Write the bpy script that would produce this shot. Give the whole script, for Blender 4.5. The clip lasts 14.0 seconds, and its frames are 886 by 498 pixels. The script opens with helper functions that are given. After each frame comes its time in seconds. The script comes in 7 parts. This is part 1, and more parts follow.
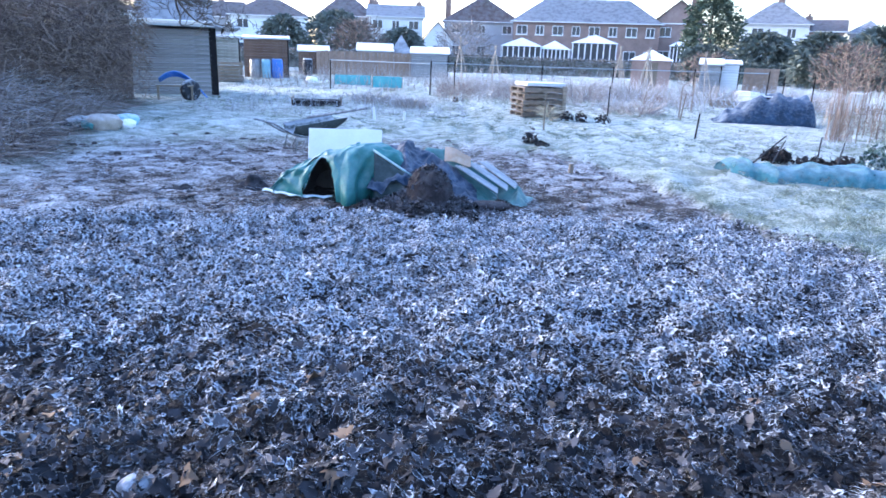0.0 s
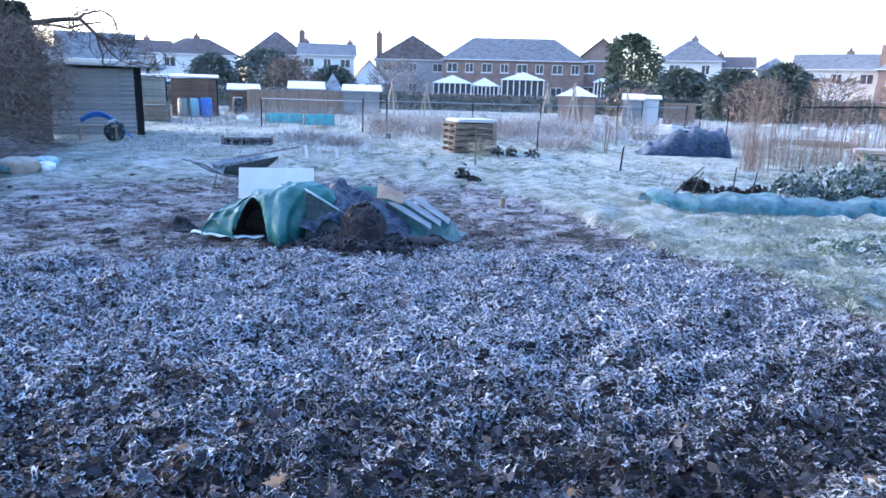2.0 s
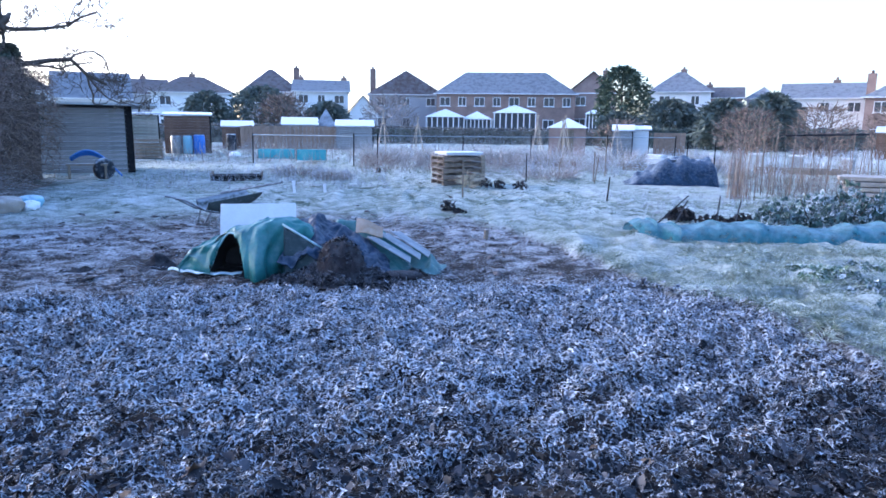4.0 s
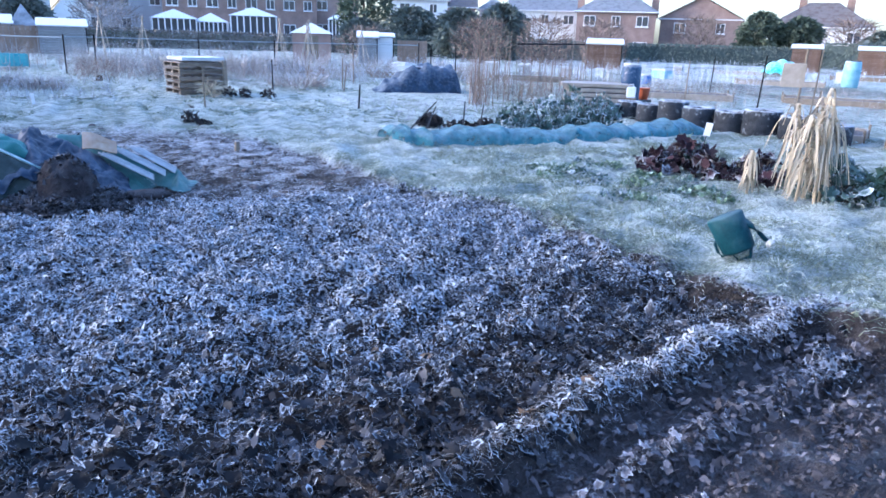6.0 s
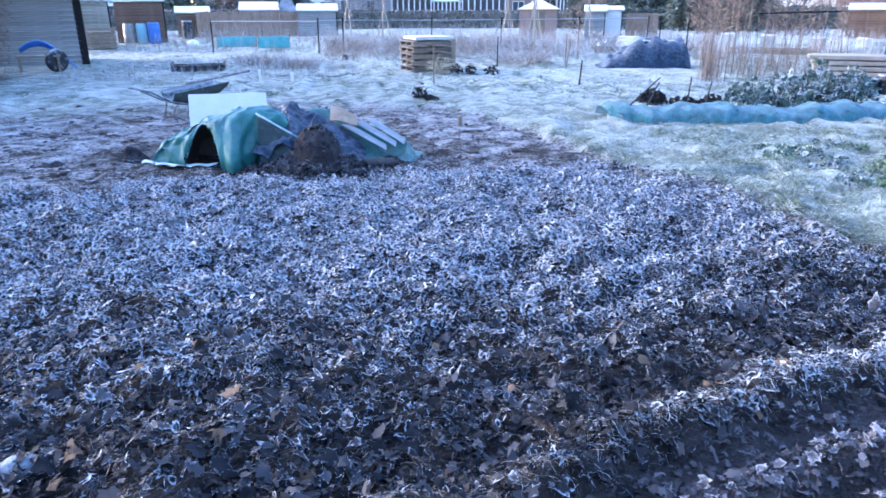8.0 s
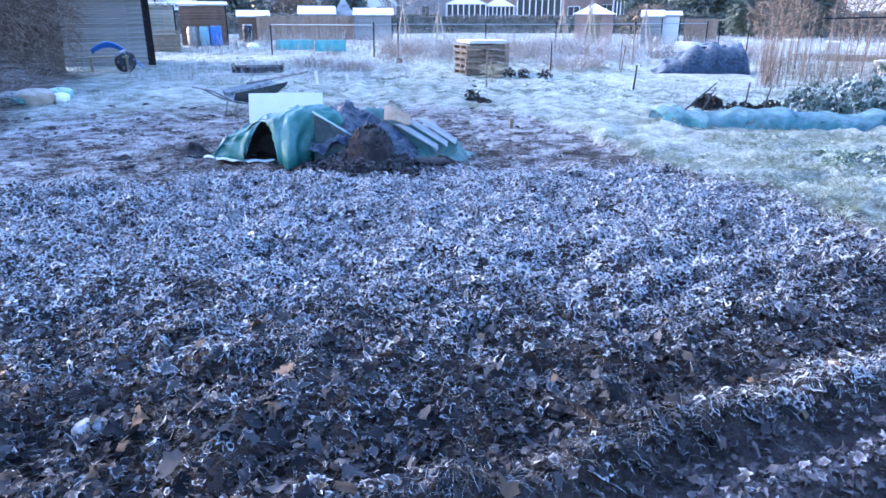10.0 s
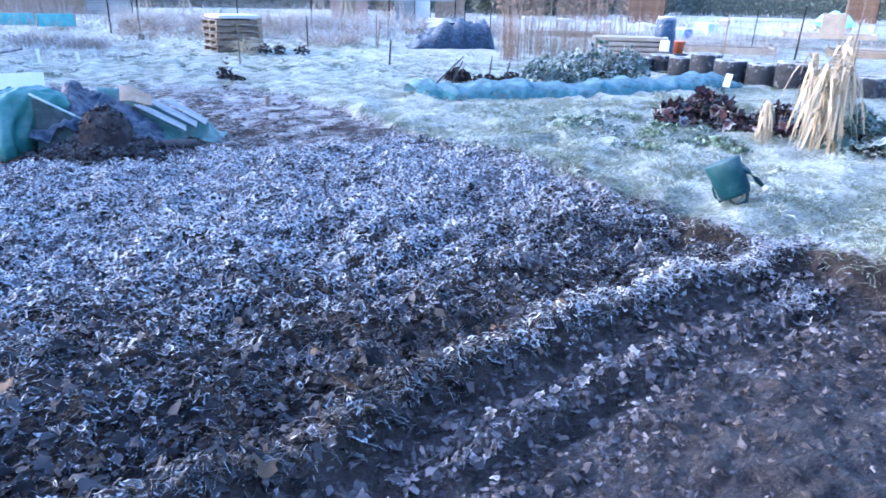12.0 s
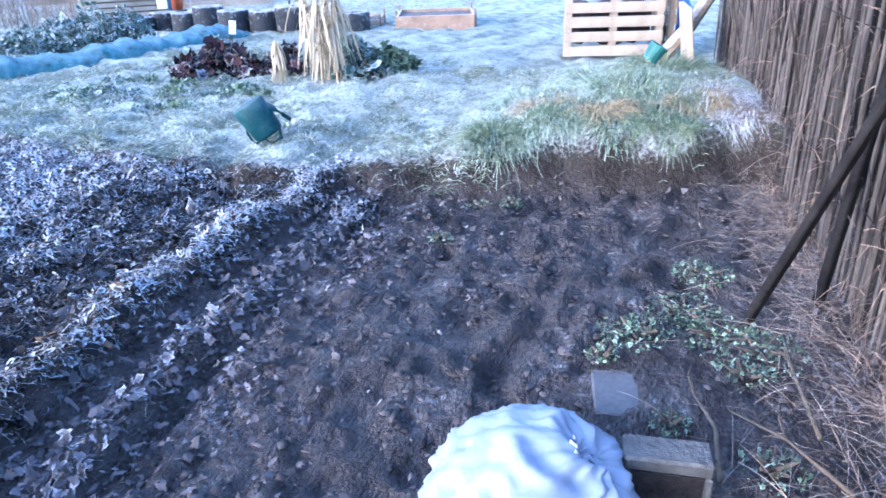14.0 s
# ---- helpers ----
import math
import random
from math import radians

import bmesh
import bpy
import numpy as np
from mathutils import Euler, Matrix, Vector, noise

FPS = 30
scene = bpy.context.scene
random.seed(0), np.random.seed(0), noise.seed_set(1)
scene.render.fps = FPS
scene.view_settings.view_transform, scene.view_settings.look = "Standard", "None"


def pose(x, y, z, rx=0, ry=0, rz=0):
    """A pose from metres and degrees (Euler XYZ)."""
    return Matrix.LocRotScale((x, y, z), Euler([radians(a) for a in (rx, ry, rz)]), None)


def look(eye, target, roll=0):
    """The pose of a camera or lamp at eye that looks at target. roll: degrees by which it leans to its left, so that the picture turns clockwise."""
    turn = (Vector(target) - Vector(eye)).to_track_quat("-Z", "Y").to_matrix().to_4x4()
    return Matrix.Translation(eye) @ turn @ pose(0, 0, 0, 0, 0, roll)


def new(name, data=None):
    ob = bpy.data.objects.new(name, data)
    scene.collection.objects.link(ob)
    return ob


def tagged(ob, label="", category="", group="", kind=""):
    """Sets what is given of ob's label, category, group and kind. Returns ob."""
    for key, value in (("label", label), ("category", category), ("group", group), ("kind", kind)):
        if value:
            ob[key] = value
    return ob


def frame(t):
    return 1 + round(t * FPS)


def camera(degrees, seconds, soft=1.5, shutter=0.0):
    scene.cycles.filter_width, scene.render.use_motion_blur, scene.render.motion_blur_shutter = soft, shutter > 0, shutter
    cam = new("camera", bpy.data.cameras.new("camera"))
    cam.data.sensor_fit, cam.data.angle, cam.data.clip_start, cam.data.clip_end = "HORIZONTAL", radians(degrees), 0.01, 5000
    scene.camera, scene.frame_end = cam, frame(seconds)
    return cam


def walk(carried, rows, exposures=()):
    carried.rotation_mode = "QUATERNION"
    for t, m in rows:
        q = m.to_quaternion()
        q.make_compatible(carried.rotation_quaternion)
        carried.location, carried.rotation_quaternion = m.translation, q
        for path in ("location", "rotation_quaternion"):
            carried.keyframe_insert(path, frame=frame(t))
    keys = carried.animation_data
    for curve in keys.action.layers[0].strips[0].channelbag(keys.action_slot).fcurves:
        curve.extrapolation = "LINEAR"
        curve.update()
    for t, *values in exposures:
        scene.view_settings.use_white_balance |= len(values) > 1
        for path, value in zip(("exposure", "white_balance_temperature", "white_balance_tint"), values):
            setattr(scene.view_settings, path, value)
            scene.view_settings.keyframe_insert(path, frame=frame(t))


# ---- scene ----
cam = camera(66.42, 14.0, soft=1.6, shutter=0.16)
# seconds, place in metres, yaw, pitch, roll in degrees
ROWS = [
    (0.0, -0.000, 0.000, 1.500, -0.00, -16.05, 1.98),
    (0.5, 0.006, -0.007, 1.507, -2.91, -15.69, 1.99),
    (1.0, 0.010, -0.018, 1.505, -3.07, -15.43, 2.00),
    (1.5, 0.020, -0.020, 1.510, -3.99, -13.30, 1.61),
    (2.0, 0.030, -0.011, 1.519, -5.35, -12.96, 1.53),
    (2.2, 0.050, -0.000, 1.516, -4.58, -12.54, -0.40),
    (4.3, 0.234, 0.017, 1.523, -6.14, -9.01, 1.22),
    (4.5, 0.239, 0.018, 1.520, -11.62, -4.94, 3.89),
    (5.0, 0.213, 0.058, 1.500, -5.05, -13.65, -0.47),
    (5.5, 0.200, 0.106, 1.485, -18.47, -14.09, 0.46),
    (6.0, 0.167, 0.137, 1.477, -26.88, -17.23, 1.88),
    (6.5, 0.148, 0.156, 1.470, -26.24, -20.55, 1.92),
    (7.0, 0.136, 0.118, 1.469, -24.07, -15.18, -1.92),
    (7.5, 0.142, -0.006, 1.471, -17.83, -15.75, -0.75),
    (8.0, 0.143, -0.118, 1.506, -8.11, -19.43, -0.16),
    (8.2, 0.140, -0.141, 1.517, -6.81, -18.12, 0.15),
    (10.3, 0.128, -0.224, 1.468, -3.76, -19.52, -0.00),
    (10.5, 0.150, -0.226, 1.462, -5.43, -20.03, -0.77),
    (11.0, 0.218, -0.226, 1.447, -15.10, -21.48, 0.81),
    (11.5, 0.238, -0.226, 1.448, -19.87, -21.56, 1.21),
    (12.0, 0.263, -0.252, 1.451, -23.34, -20.65, 1.14),
    (12.5, 0.318, -0.276, 1.433, -33.94, -18.30, 1.42),
    (13.0, 0.327, -0.219, 1.381, -44.87, -20.55, -1.47),
    (13.5, 0.365, -0.221, 1.350, -53.90, -24.24, -3.14),
    (14.0, 0.378, -0.233, 1.345, -60.86, -23.99, -1.96),
]
EXPOSURES = [(0.0, 2.85, 5800, 19), (1.0, 2.65, 5750, 18), (1.5, 2.45, 5750, 18), (2.0, 2.5, 5750, 18), (4.5, 2.05, 5350, 20), (5.0, 1.75, 5400, 18), (6.0, 2.4, 5500, 18), (6.5, 2.55, 5600, 18), (7.0, 2.8, 5600, 19), (7.5, 2.52, 5600, 20), (8.0, 2.75, 5600, 21), (12.5, 2.9, 5550, 19), (13.0, 2.65, 5400, 18), (13.5, 2.72, 5350, 18), (14.0, 2.97, 5350, 18)]
walk(cam, [(t, pose(x, y, z, 90 + pitch, 0, yaw) @ pose(0, 0, 0, 0, 0, roll)) for t, x, y, z, yaw, pitch, roll in ROWS], EXPOSURES)

# ---------- light: the sky before the sun is high, all ground in open shade ----------
SUN_HEIGHT, SUN_TURN = radians(16), radians(-62)
world = bpy.data.worlds.new("winter_sky")
scene.world = world
world.use_nodes = True
wn, wl = world.node_tree.nodes, world.node_tree.links
sky = wn.new("ShaderNodeTexSky")
sky.sky_type, sky.sun_disc = "NISHITA", False
sky.sun_elevation, sky.sun_rotation = SUN_HEIGHT, SUN_TURN
sky.air_density, sky.dust_density, sky.ozone_density = 1.0, 2.6, 2.6
wl.new(sky.outputs["Color"], wn["Background"].inputs["Color"])
wn["Background"].inputs["Strength"].default_value = 0.15
sun = new("sun", bpy.data.lights.new("sun", "SUN"))
sun.data.energy, sun.data.angle, sun.data.color = 0.28, radians(16), (1.0, 0.88, 0.78)
sun_way = Vector((math.sin(SUN_TURN) * math.cos(SUN_HEIGHT), math.cos(SUN_TURN) * math.cos(SUN_HEIGHT), math.sin(SUN_HEIGHT)))
sun.matrix_world = look(sun_way * 50, (0, 0, 0))

# ---------- materials ----------
FROST = (0.74, 0.80, 0.88)


def nodes_of(name, rough, metal=0.0, spec=0.3):
    m = bpy.data.materials.new(name)
    m.use_nodes = True
    n, l = m.node_tree.nodes, m.node_tree.links
    b = n["Principled BSDF"]
    b.inputs["Roughness"].default_value, b.inputs["Metallic"].default_value = rough, metal
    b.inputs["Specular IOR Level"].default_value = spec
    return m, n, l, b


def noise_node(n, l, where, scale, detail=5.0, rough=0.6):
    t = n.new("ShaderNodeTexNoise")
    t.inputs["Scale"].default_value, t.inputs["Detail"].default_value, t.inputs["Roughness"].default_value = scale, detail, rough
    l.new(where, t.inputs["Vector"])
    return t.outputs["Fac"]


def calc(n, l, op, a, b=None, clamp=False):
    t = n.new("ShaderNodeMath")
    t.operation, t.use_clamp = op, clamp
    for k, v in enumerate((a, b)):
        if v is None:
            continue
        if isinstance(v, (int, float)):
            t.inputs[k].default_value = v
        else:
            l.new(v, t.inputs[k])
    return t.outputs[0]


def span(n, l, v, lo, hi, a=0.0, b=1.0):
    t = n.new("ShaderNodeMapRange")
    l.new(v, t.inputs[0])
    for k, x in enumerate((lo, hi, a, b)):
        t.inputs[k + 1].default_value = x
    return t.outputs[0]


def blend(n, l, fac, a, b):
    t = n.new("ShaderNodeMix")
    t.data_type = "RGBA"
    for k, v in ((0, fac), (6, a), (7, b)):
        if isinstance(v, (int, float)):
            t.inputs[k].default_value = v
        elif isinstance(v, tuple):
            t.inputs[k].default_value = (*v, 1) if len(v) == 3 else v
        else:
            l.new(v, t.inputs[k])
    return t.outputs[2]


def attr(n, name):
    t = n.new("ShaderNodeAttribute")
    t.attribute_name = name
    return t.outputs["Fac"]


def surface(name, a, b, scale=6.0, rough=0.8, bump=0.3, frost=0.0, metal=0.0, fine=50.0, spec=0.3, frost_scale=14.0, vary=0.25, stretch=(1, 1, 1)):
    """Two-tone surface with grain, a random tone per piece, and rime on what faces up."""
    m, n, l, p = nodes_of(name, rough, metal, spec)
    co = n.new("ShaderNodeTexCoord").outputs["Object"]
    mp = n.new("ShaderNodeMapping")
    mp.inputs["Scale"].default_value = stretch
    l.new(co, mp.inputs["Vector"])
    co = mp.outputs["Vector"]
    big, small = noise_node(n, l, co, scale), noise_node(n, l, co, fine, 3.0)
    tone = calc(n, l, "ADD", span(n, l, big, 0.3, 0.7), calc(n, l, "MULTIPLY", calc(n, l, "SUBTRACT", small, 0.5), 0.9))
    rnd = n.new("ShaderNodeObjectInfo").outputs["Random"]
    tone = calc(n, l, "ADD", tone, calc(n, l, "MULTIPLY", calc(n, l, "SUBTRACT", rnd, 0.5), vary * 2), clamp=True)
    col = blend(n, l, tone, a, b)
    if frost > 0:
        up = n.new("ShaderNodeSeparateXYZ")
        l.new(n.new("ShaderNodeNewGeometry").outputs["Normal"], up.inputs[0])
        rime = calc(n, l, "ADD", span(n, l, up.outputs["Z"], 0.1, 0.95), calc(n, l, "MULTIPLY", calc(n, l, "SUBTRACT", noise_node(n, l, co, frost_scale), 0.5), 2.2))
        rime = calc(n, l, "MULTIPLY", span(n, l, rime, 0.15, 1.0), frost, clamp=True)
        col = blend(n, l, rime, col, FROST)
    l.new(col, p.inputs["Base Color"])
    if bump > 0:
        bp = n.new("ShaderNodeBump")
        bp.inputs["Strength"].default_value, bp.inputs["Distance"].default_value = bump, 0.02
        l.new(calc(n, l, "ADD", small, big), bp.inputs["Height"])
        l.new(bp.outputs["Normal"], p.inputs["Normal"])
    return m


def ground_surface():
    m, n, l, p = nodes_of("frosty_ground", 0.85, spec=0.25)
    co = n.new("ShaderNodeTexCoord").outputs["Object"]
    mid, small, wide = noise_node(n, l, co, 3.5, 6), noise_node(n, l, co, 38, 4), noise_node(n, l, co, 0.35, 4)
    speck = noise_node(n, l, co, 120, 2)
    soil = blend(n, l, span(n, l, calc(n, l, "ADD", mid, calc(n, l, "MULTIPLY", small, 0.6)), 0.5, 1.1), (0.018, 0.0155, 0.0155), (0.068, 0.058, 0.056))
    silt = blend(n, l, span(n, l, calc(n, l, "ADD", mid, calc(n, l, "MULTIPLY", small, 0.7)), 0.6, 1.15), (0.024, 0.021, 0.023), (0.108, 0.098, 0.105))
    soil = blend(n, l, attr(n, "wet"), soil, silt)
    turf = blend(n, l, span(n, l, calc(n, l, "ADD", wide, mid), 0.75, 1.25), (0.15, 0.20, 0.165), (0.28, 0.31, 0.265))
    col = blend(n, l, attr(n, "grass"), soil, turf)
    rime = calc(n, l, "ADD", calc(n, l, "MULTIPLY", span(n, l, mid, 0.32, 0.68), 0.7), calc(n, l, "MULTIPLY", span(n, l, small, 0.35, 0.7), 0.6))
    rime = calc(n, l, "ADD", rime, calc(n, l, "MULTIPLY", span(n, l, speck, 0.5, 0.75), 0.25))
    rime = calc(n, l, "ADD", rime, calc(n, l, "SUBTRACT", attr(n, "rime"), 1.0), clamp=True)
    hoar = blend(n, l, attr(n, "grass"), FROST, (0.66, 0.745, 0.765))
    l.new(blend(n, l, calc(n, l, "MULTIPLY", rime, 0.92), col, hoar), p.inputs["Base Color"])
    l.new(calc(n, l, "SUBTRACT", 0.9, calc(n, l, "MULTIPLY", attr(n, "wet"), span(n, l, mid, 0.42, 0.58, 0.15, 0.58))), p.inputs["Roughness"])
    l.new(span(n, l, attr(n, "wet"), 0.0, 1.0, 0.25, 0.36), p.inputs["Specular IOR Level"])
    bp = n.new("ShaderNodeBump")
    bp.inputs["Strength"].default_value, bp.inputs["Distance"].default_value = 1.0, 0.05
    rake = n.new("ShaderNodeMapping")
    rake.inputs["Rotation"].default_value, rake.inputs["Scale"].default_value = (0, 0, -0.22), (0.45, 1.0, 1.0)
    l.new(co, rake.inputs["Vector"])
    torn = calc(n, l, "ABSOLUTE", calc(n, l, "SUBTRACT", noise_node(n, l, rake.outputs["Vector"], 17, 5, 0.65), 0.5))
    torn = calc(n, l, "MULTIPLY", calc(n, l, "SUBTRACT", 0.5, torn), calc(n, l, "MULTIPLY", attr(n, "wet"), 2.6))
    rough = calc(n, l, "ADD", calc(n, l, "MULTIPLY", small, span(n, l, attr(n, "wet"), 0.0, 1.0, 1.0, 0.5)), noise_node(n, l, co, 13, 4))
    rough = calc(n, l, "ADD", rough, calc(n, l, "MULTIPLY", speck, span(n, l, attr(n, "wet"), 0.0, 1.0, 0.4, 0.15)))
    l.new(calc(n, l, "ADD", rough, torn), bp.inputs["Height"])
    l.new(bp.outputs["Normal"], p.inputs["Normal"])
    return m


def frond_surface(name, dark, light, tip=FROST, reach=1.0, start=0.3, rough=0.8, width=0.7, speckle=1.3, cover=1.4):
    """Leaves and blades: 'tone' picks the colour, 'tip' (0 at root or middle, 1 at the margin) and 'rime' carry the frost."""
    m, n, l, p = nodes_of(name, rough, spec=0.2)
    co = n.new("ShaderNodeTexCoord").outputs["Object"]
    col = blend(n, l, attr(n, "tone"), dark, light)
    grain = noise_node(n, l, co, 90, 3)
    edge = calc(n, l, "ADD", attr(n, "tip"), calc(n, l, "MULTIPLY", calc(n, l, "SUBTRACT", grain, 0.5), speckle))
    edge = calc(n, l, "ADD", edge, calc(n, l, "MULTIPLY", calc(n, l, "SUBTRACT", attr(n, "rime"), 0.5), cover))
    l.new(blend(n, l, calc(n, l, "MULTIPLY", span(n, l, edge, start, start + width), reach, clamp=True), col, tip), p.inputs["Base Color"])
    return m


M = {
    "ground": ground_surface(),
    "leaf": frond_surface("frosted_dead_leaf", (0.005, 0.006, 0.009), (0.135, 0.137, 0.155), tip=(0.69, 0.76, 0.86), start=0.65, reach=0.78, width=0.5, speckle=1.4, cover=0.9),
    "mud_leaf": frond_surface("trodden_leaf", (0.035, 0.031, 0.033), (0.25, 0.24, 0.27), start=0.58, reach=0.5, width=0.6),
    # strips added behind the canes, coloured as shaded gaps
    "lining": frond_surface("dark_gap_strip", (0.007, 0.006, 0.007), (0.030, 0.026, 0.026), start=1.1, reach=0.4),
    "tan_leaf": frond_surface("tan_dead_leaf", (0.10, 0.07, 0.05), (0.26, 0.18, 0.12), start=0.8, reach=0.7),
    "brush": frond_surface("cut_brushwood", (0.06, 0.045, 0.04), (0.25, 0.20, 0.175), start=0.85, reach=0.6),
    "clod": frond_surface("soil_clod", (0.026, 0.023, 0.024), (0.125, 0.112, 0.118), start=0.85, reach=0.6),
    "straw": frond_surface("frosted_straw", (0.07, 0.062, 0.055), (0.22, 0.195, 0.17), tip=(0.66, 0.75, 0.88), start=0.34, reach=0.84),
    "grass": frond_surface("frosted_grass", (0.10, 0.145, 0.11), (0.23, 0.26, 0.195), tip=(0.66, 0.75, 0.745), start=0.48, reach=0.86),
    "long_grass": frond_surface("long_grass", (0.05, 0.12, 0.085), (0.22, 0.25, 0.165), tip=(0.58, 0.74, 0.72), start=0.55, reach=0.7),
    "tan_grass": frond_surface("tan_dead_grass", (0.17, 0.145, 0.095), (0.37, 0.32, 0.225), tip=(0.62, 0.68, 0.66), start=0.6, reach=0.7),
    "weed": frond_surface("green_weed", (0.06, 0.105, 0.07), (0.14, 0.20, 0.13), tip=(0.50, 0.65, 0.60), start=0.60, reach=0.8),
    "kale": frond_surface("kale_leaf", (0.055, 0.10, 0.09), (0.15, 0.22, 0.20), start=0.52, reach=0.75),
    "chard": frond_surface("red_chard_leaf", (0.014, 0.010, 0.015), (0.048, 0.021, 0.029), start=0.50, reach=0.6),
    "black_leaf": frond_surface("blackened_leaf", (0.018, 0.018, 0.021), (0.055, 0.05, 0.052), start=1.1, reach=0.4),
    "corn": frond_surface("dry_corn_leaf", (0.34, 0.29, 0.21), (0.56, 0.49, 0.38), start=1.0, reach=0.5),
    "twig": frond_surface("brown_twig", (0.085, 0.064, 0.058), (0.31, 0.24, 0.20), start=1.0, reach=0.6),
    "thorn": frond_surface("bramble_stem", (0.085, 0.064, 0.056), (0.30, 0.235, 0.20), start=0.9, reach=0.5),
    "grey_twig": frond_surface("grey_twig", (0.15, 0.132, 0.125), (0.37, 0.33, 0.315), start=0.8, reach=0.6),
    "conifer": frond_surface("conifer_spray", (0.05, 0.075, 0.055), (0.135, 0.165, 0.12), start=0.9, reach=0.5),
    # lightened, with more frost, to stand in for distant haze too
    "bush": frond_surface("hedge_leaf", (0.08, 0.105, 0.10), (0.17, 0.20, 0.18), start=0.7, reach=0.7),
    "ivy": frond_surface("ivy_leaf", (0.04, 0.05, 0.045), (0.11, 0.125, 0.10), start=0.9, reach=0.4),
    "bark": surface("bark", (0.05, 0.04, 0.035), (0.13, 0.11, 0.09), 14, 0.9, 0.6),
    "old_wood": surface("weathered_wood", (0.13, 0.105, 0.08), (0.27, 0.22, 0.17), 5, 0.85, 0.4, 0.35, stretch=(1, 1, 6)),
    "pale_wood": surface("pale_pallet_wood", (0.24, 0.205, 0.17), (0.38, 0.33, 0.28), 4, 0.8, 0.4, 0.2),
    "dark_wood": surface("dark_stained_wood", (0.006, 0.006, 0.008), (0.020, 0.019, 0.021), 9, 0.8, 0.4, 0.04, spec=0.1),
    "shed_wood": surface("grey_weatherboard", (0.17, 0.17, 0.175), (0.33, 0.325, 0.33), 3, 0.85, 0.4, 0.7, stretch=(0.4, 0.4, 5)),
    "brown_wood": surface("brown_shed_board", (0.10, 0.06, 0.045), (0.17, 0.11, 0.08), 3, 0.8, 0.3, 0.3),
    "orange_wood": surface("new_timber", (0.19, 0.13, 0.10), (0.31, 0.22, 0.165), 4, 0.75, 0.3, 0.45),
    "cane": surface("cane", (0.020, 0.018, 0.019), (0.098, 0.090, 0.091), 10, 0.8, 0.4, 0.08, vary=0.6, stretch=(1, 1, 0.3)),
    "maize_stalk": surface("maize_stalk", (0.30, 0.24, 0.16), (0.48, 0.40, 0.28), 10, 0.75, 0.3, 0.2),
    "roof_frost": surface("frosted_roof_felt", (0.35, 0.37, 0.40), (0.55, 0.58, 0.62), 3, 0.85, 0.2, 0.95),
    "tarp": surface("green_tarpaulin", (0.010, 0.085, 0.085), (0.045, 0.19, 0.19), 3, 0.45, 0.25, 0.10, fine=14, frost_scale=9),
    "tarp_pale": surface("bleached_tarpaulin_edge", (0.12, 0.26, 0.28), (0.30, 0.44, 0.47), 5, 0.6, 0.2, 0.4),
    "tarp_dull": surface("dull_tarpaulin_back", (0.012, 0.028, 0.034), (0.034, 0.058, 0.066), 5, 0.6, 0.3, 0.1),
    # dark colour that paints shade inside open ends
    "hollow_shade": surface("painted_hollow_shade", (0.028, 0.026, 0.028), (0.065, 0.06, 0.062), 4, 0.6, 0.3),
    "black_sheet": surface("black_plastic_sheet", (0.011, 0.017, 0.036), (0.028, 0.042, 0.080), 4, 0.55, 0.3, 0.05, fine=12, spec=0.18),
    "blue_sheet": surface("navy_plastic_sheet", (0.007, 0.018, 0.040), (0.022, 0.050, 0.100), 4, 0.45, 0.3, 0.10, fine=12, spec=0.2),
    "tan_patch": surface("tan_cardboard", (0.30, 0.18, 0.10), (0.42, 0.28, 0.17), 5, 0.85, 0.2, 0.15),
    "white_board": surface("white_painted_board", (0.56, 0.57, 0.60), (0.68, 0.69, 0.72), 2, 0.7, 0.1, 0.2),
    "white_plastic": surface("white_plastic", (0.72, 0.74, 0.77), (0.84, 0.86, 0.88), 4, 0.45, 0.1, 0.3),
    "galv": surface("galvanised_sheet", (0.22, 0.25, 0.27), (0.38, 0.41, 0.43), 5, 0.5, 0.15, 0.25, metal=0.3),
    "soil": surface("dug_soil", (0.030, 0.022, 0.018), (0.10, 0.075, 0.06), 9, 0.9, 1.0, 0.12, fine=40),
    "dark_soil": surface("dark_compost", (0.008, 0.007, 0.009), (0.028, 0.023, 0.027), 12, 0.9, 1.0, 0.05, fine=45),
    "netting": surface("blue_netting", (0.03, 0.175, 0.235), (0.10, 0.30, 0.37), 5, 0.8, 0.8, 0.20, fine=160, frost_scale=8),
    "rubber": surface("tyre_rubber", (0.009, 0.012, 0.018), (0.026, 0.032, 0.044), 12, 0.7, 0.4, 0.5, frost_scale=9),
    "barrel": surface("dark_blue_barrel", (0.010, 0.035, 0.085), (0.02, 0.06, 0.13), 5, 0.45, 0.1, 0.4),
    "blue_plastic": surface("bright_blue_plastic", (0.02, 0.11, 0.42), (0.04, 0.18, 0.55), 4, 0.45, 0.1, 0.35),
    "pale_blue": surface("pale_blue_barrel", (0.14, 0.34, 0.44), (0.24, 0.44, 0.54), 4, 0.5, 0.1, 0.4),
    "turquoise": surface("turquoise_board", (0.05, 0.30, 0.34), (0.12, 0.42, 0.44), 4, 0.6, 0.2, 0.45),
    "cyan_tarp": surface("cyan_tarp", (0.02, 0.38, 0.40), (0.06, 0.52, 0.50), 3, 0.5, 0.4, 0.4),
    "orange_plastic": surface("orange_bucket", (0.45, 0.10, 0.04), (0.55, 0.15, 0.07), 4, 0.5, 0.1, 0.2),
    "can_green": surface("dark_green_plastic", (0.003, 0.036, 0.050), (0.008, 0.062, 0.080), 6, 0.55, 0.15, 0.06, spec=0.2, frost_scale=9),
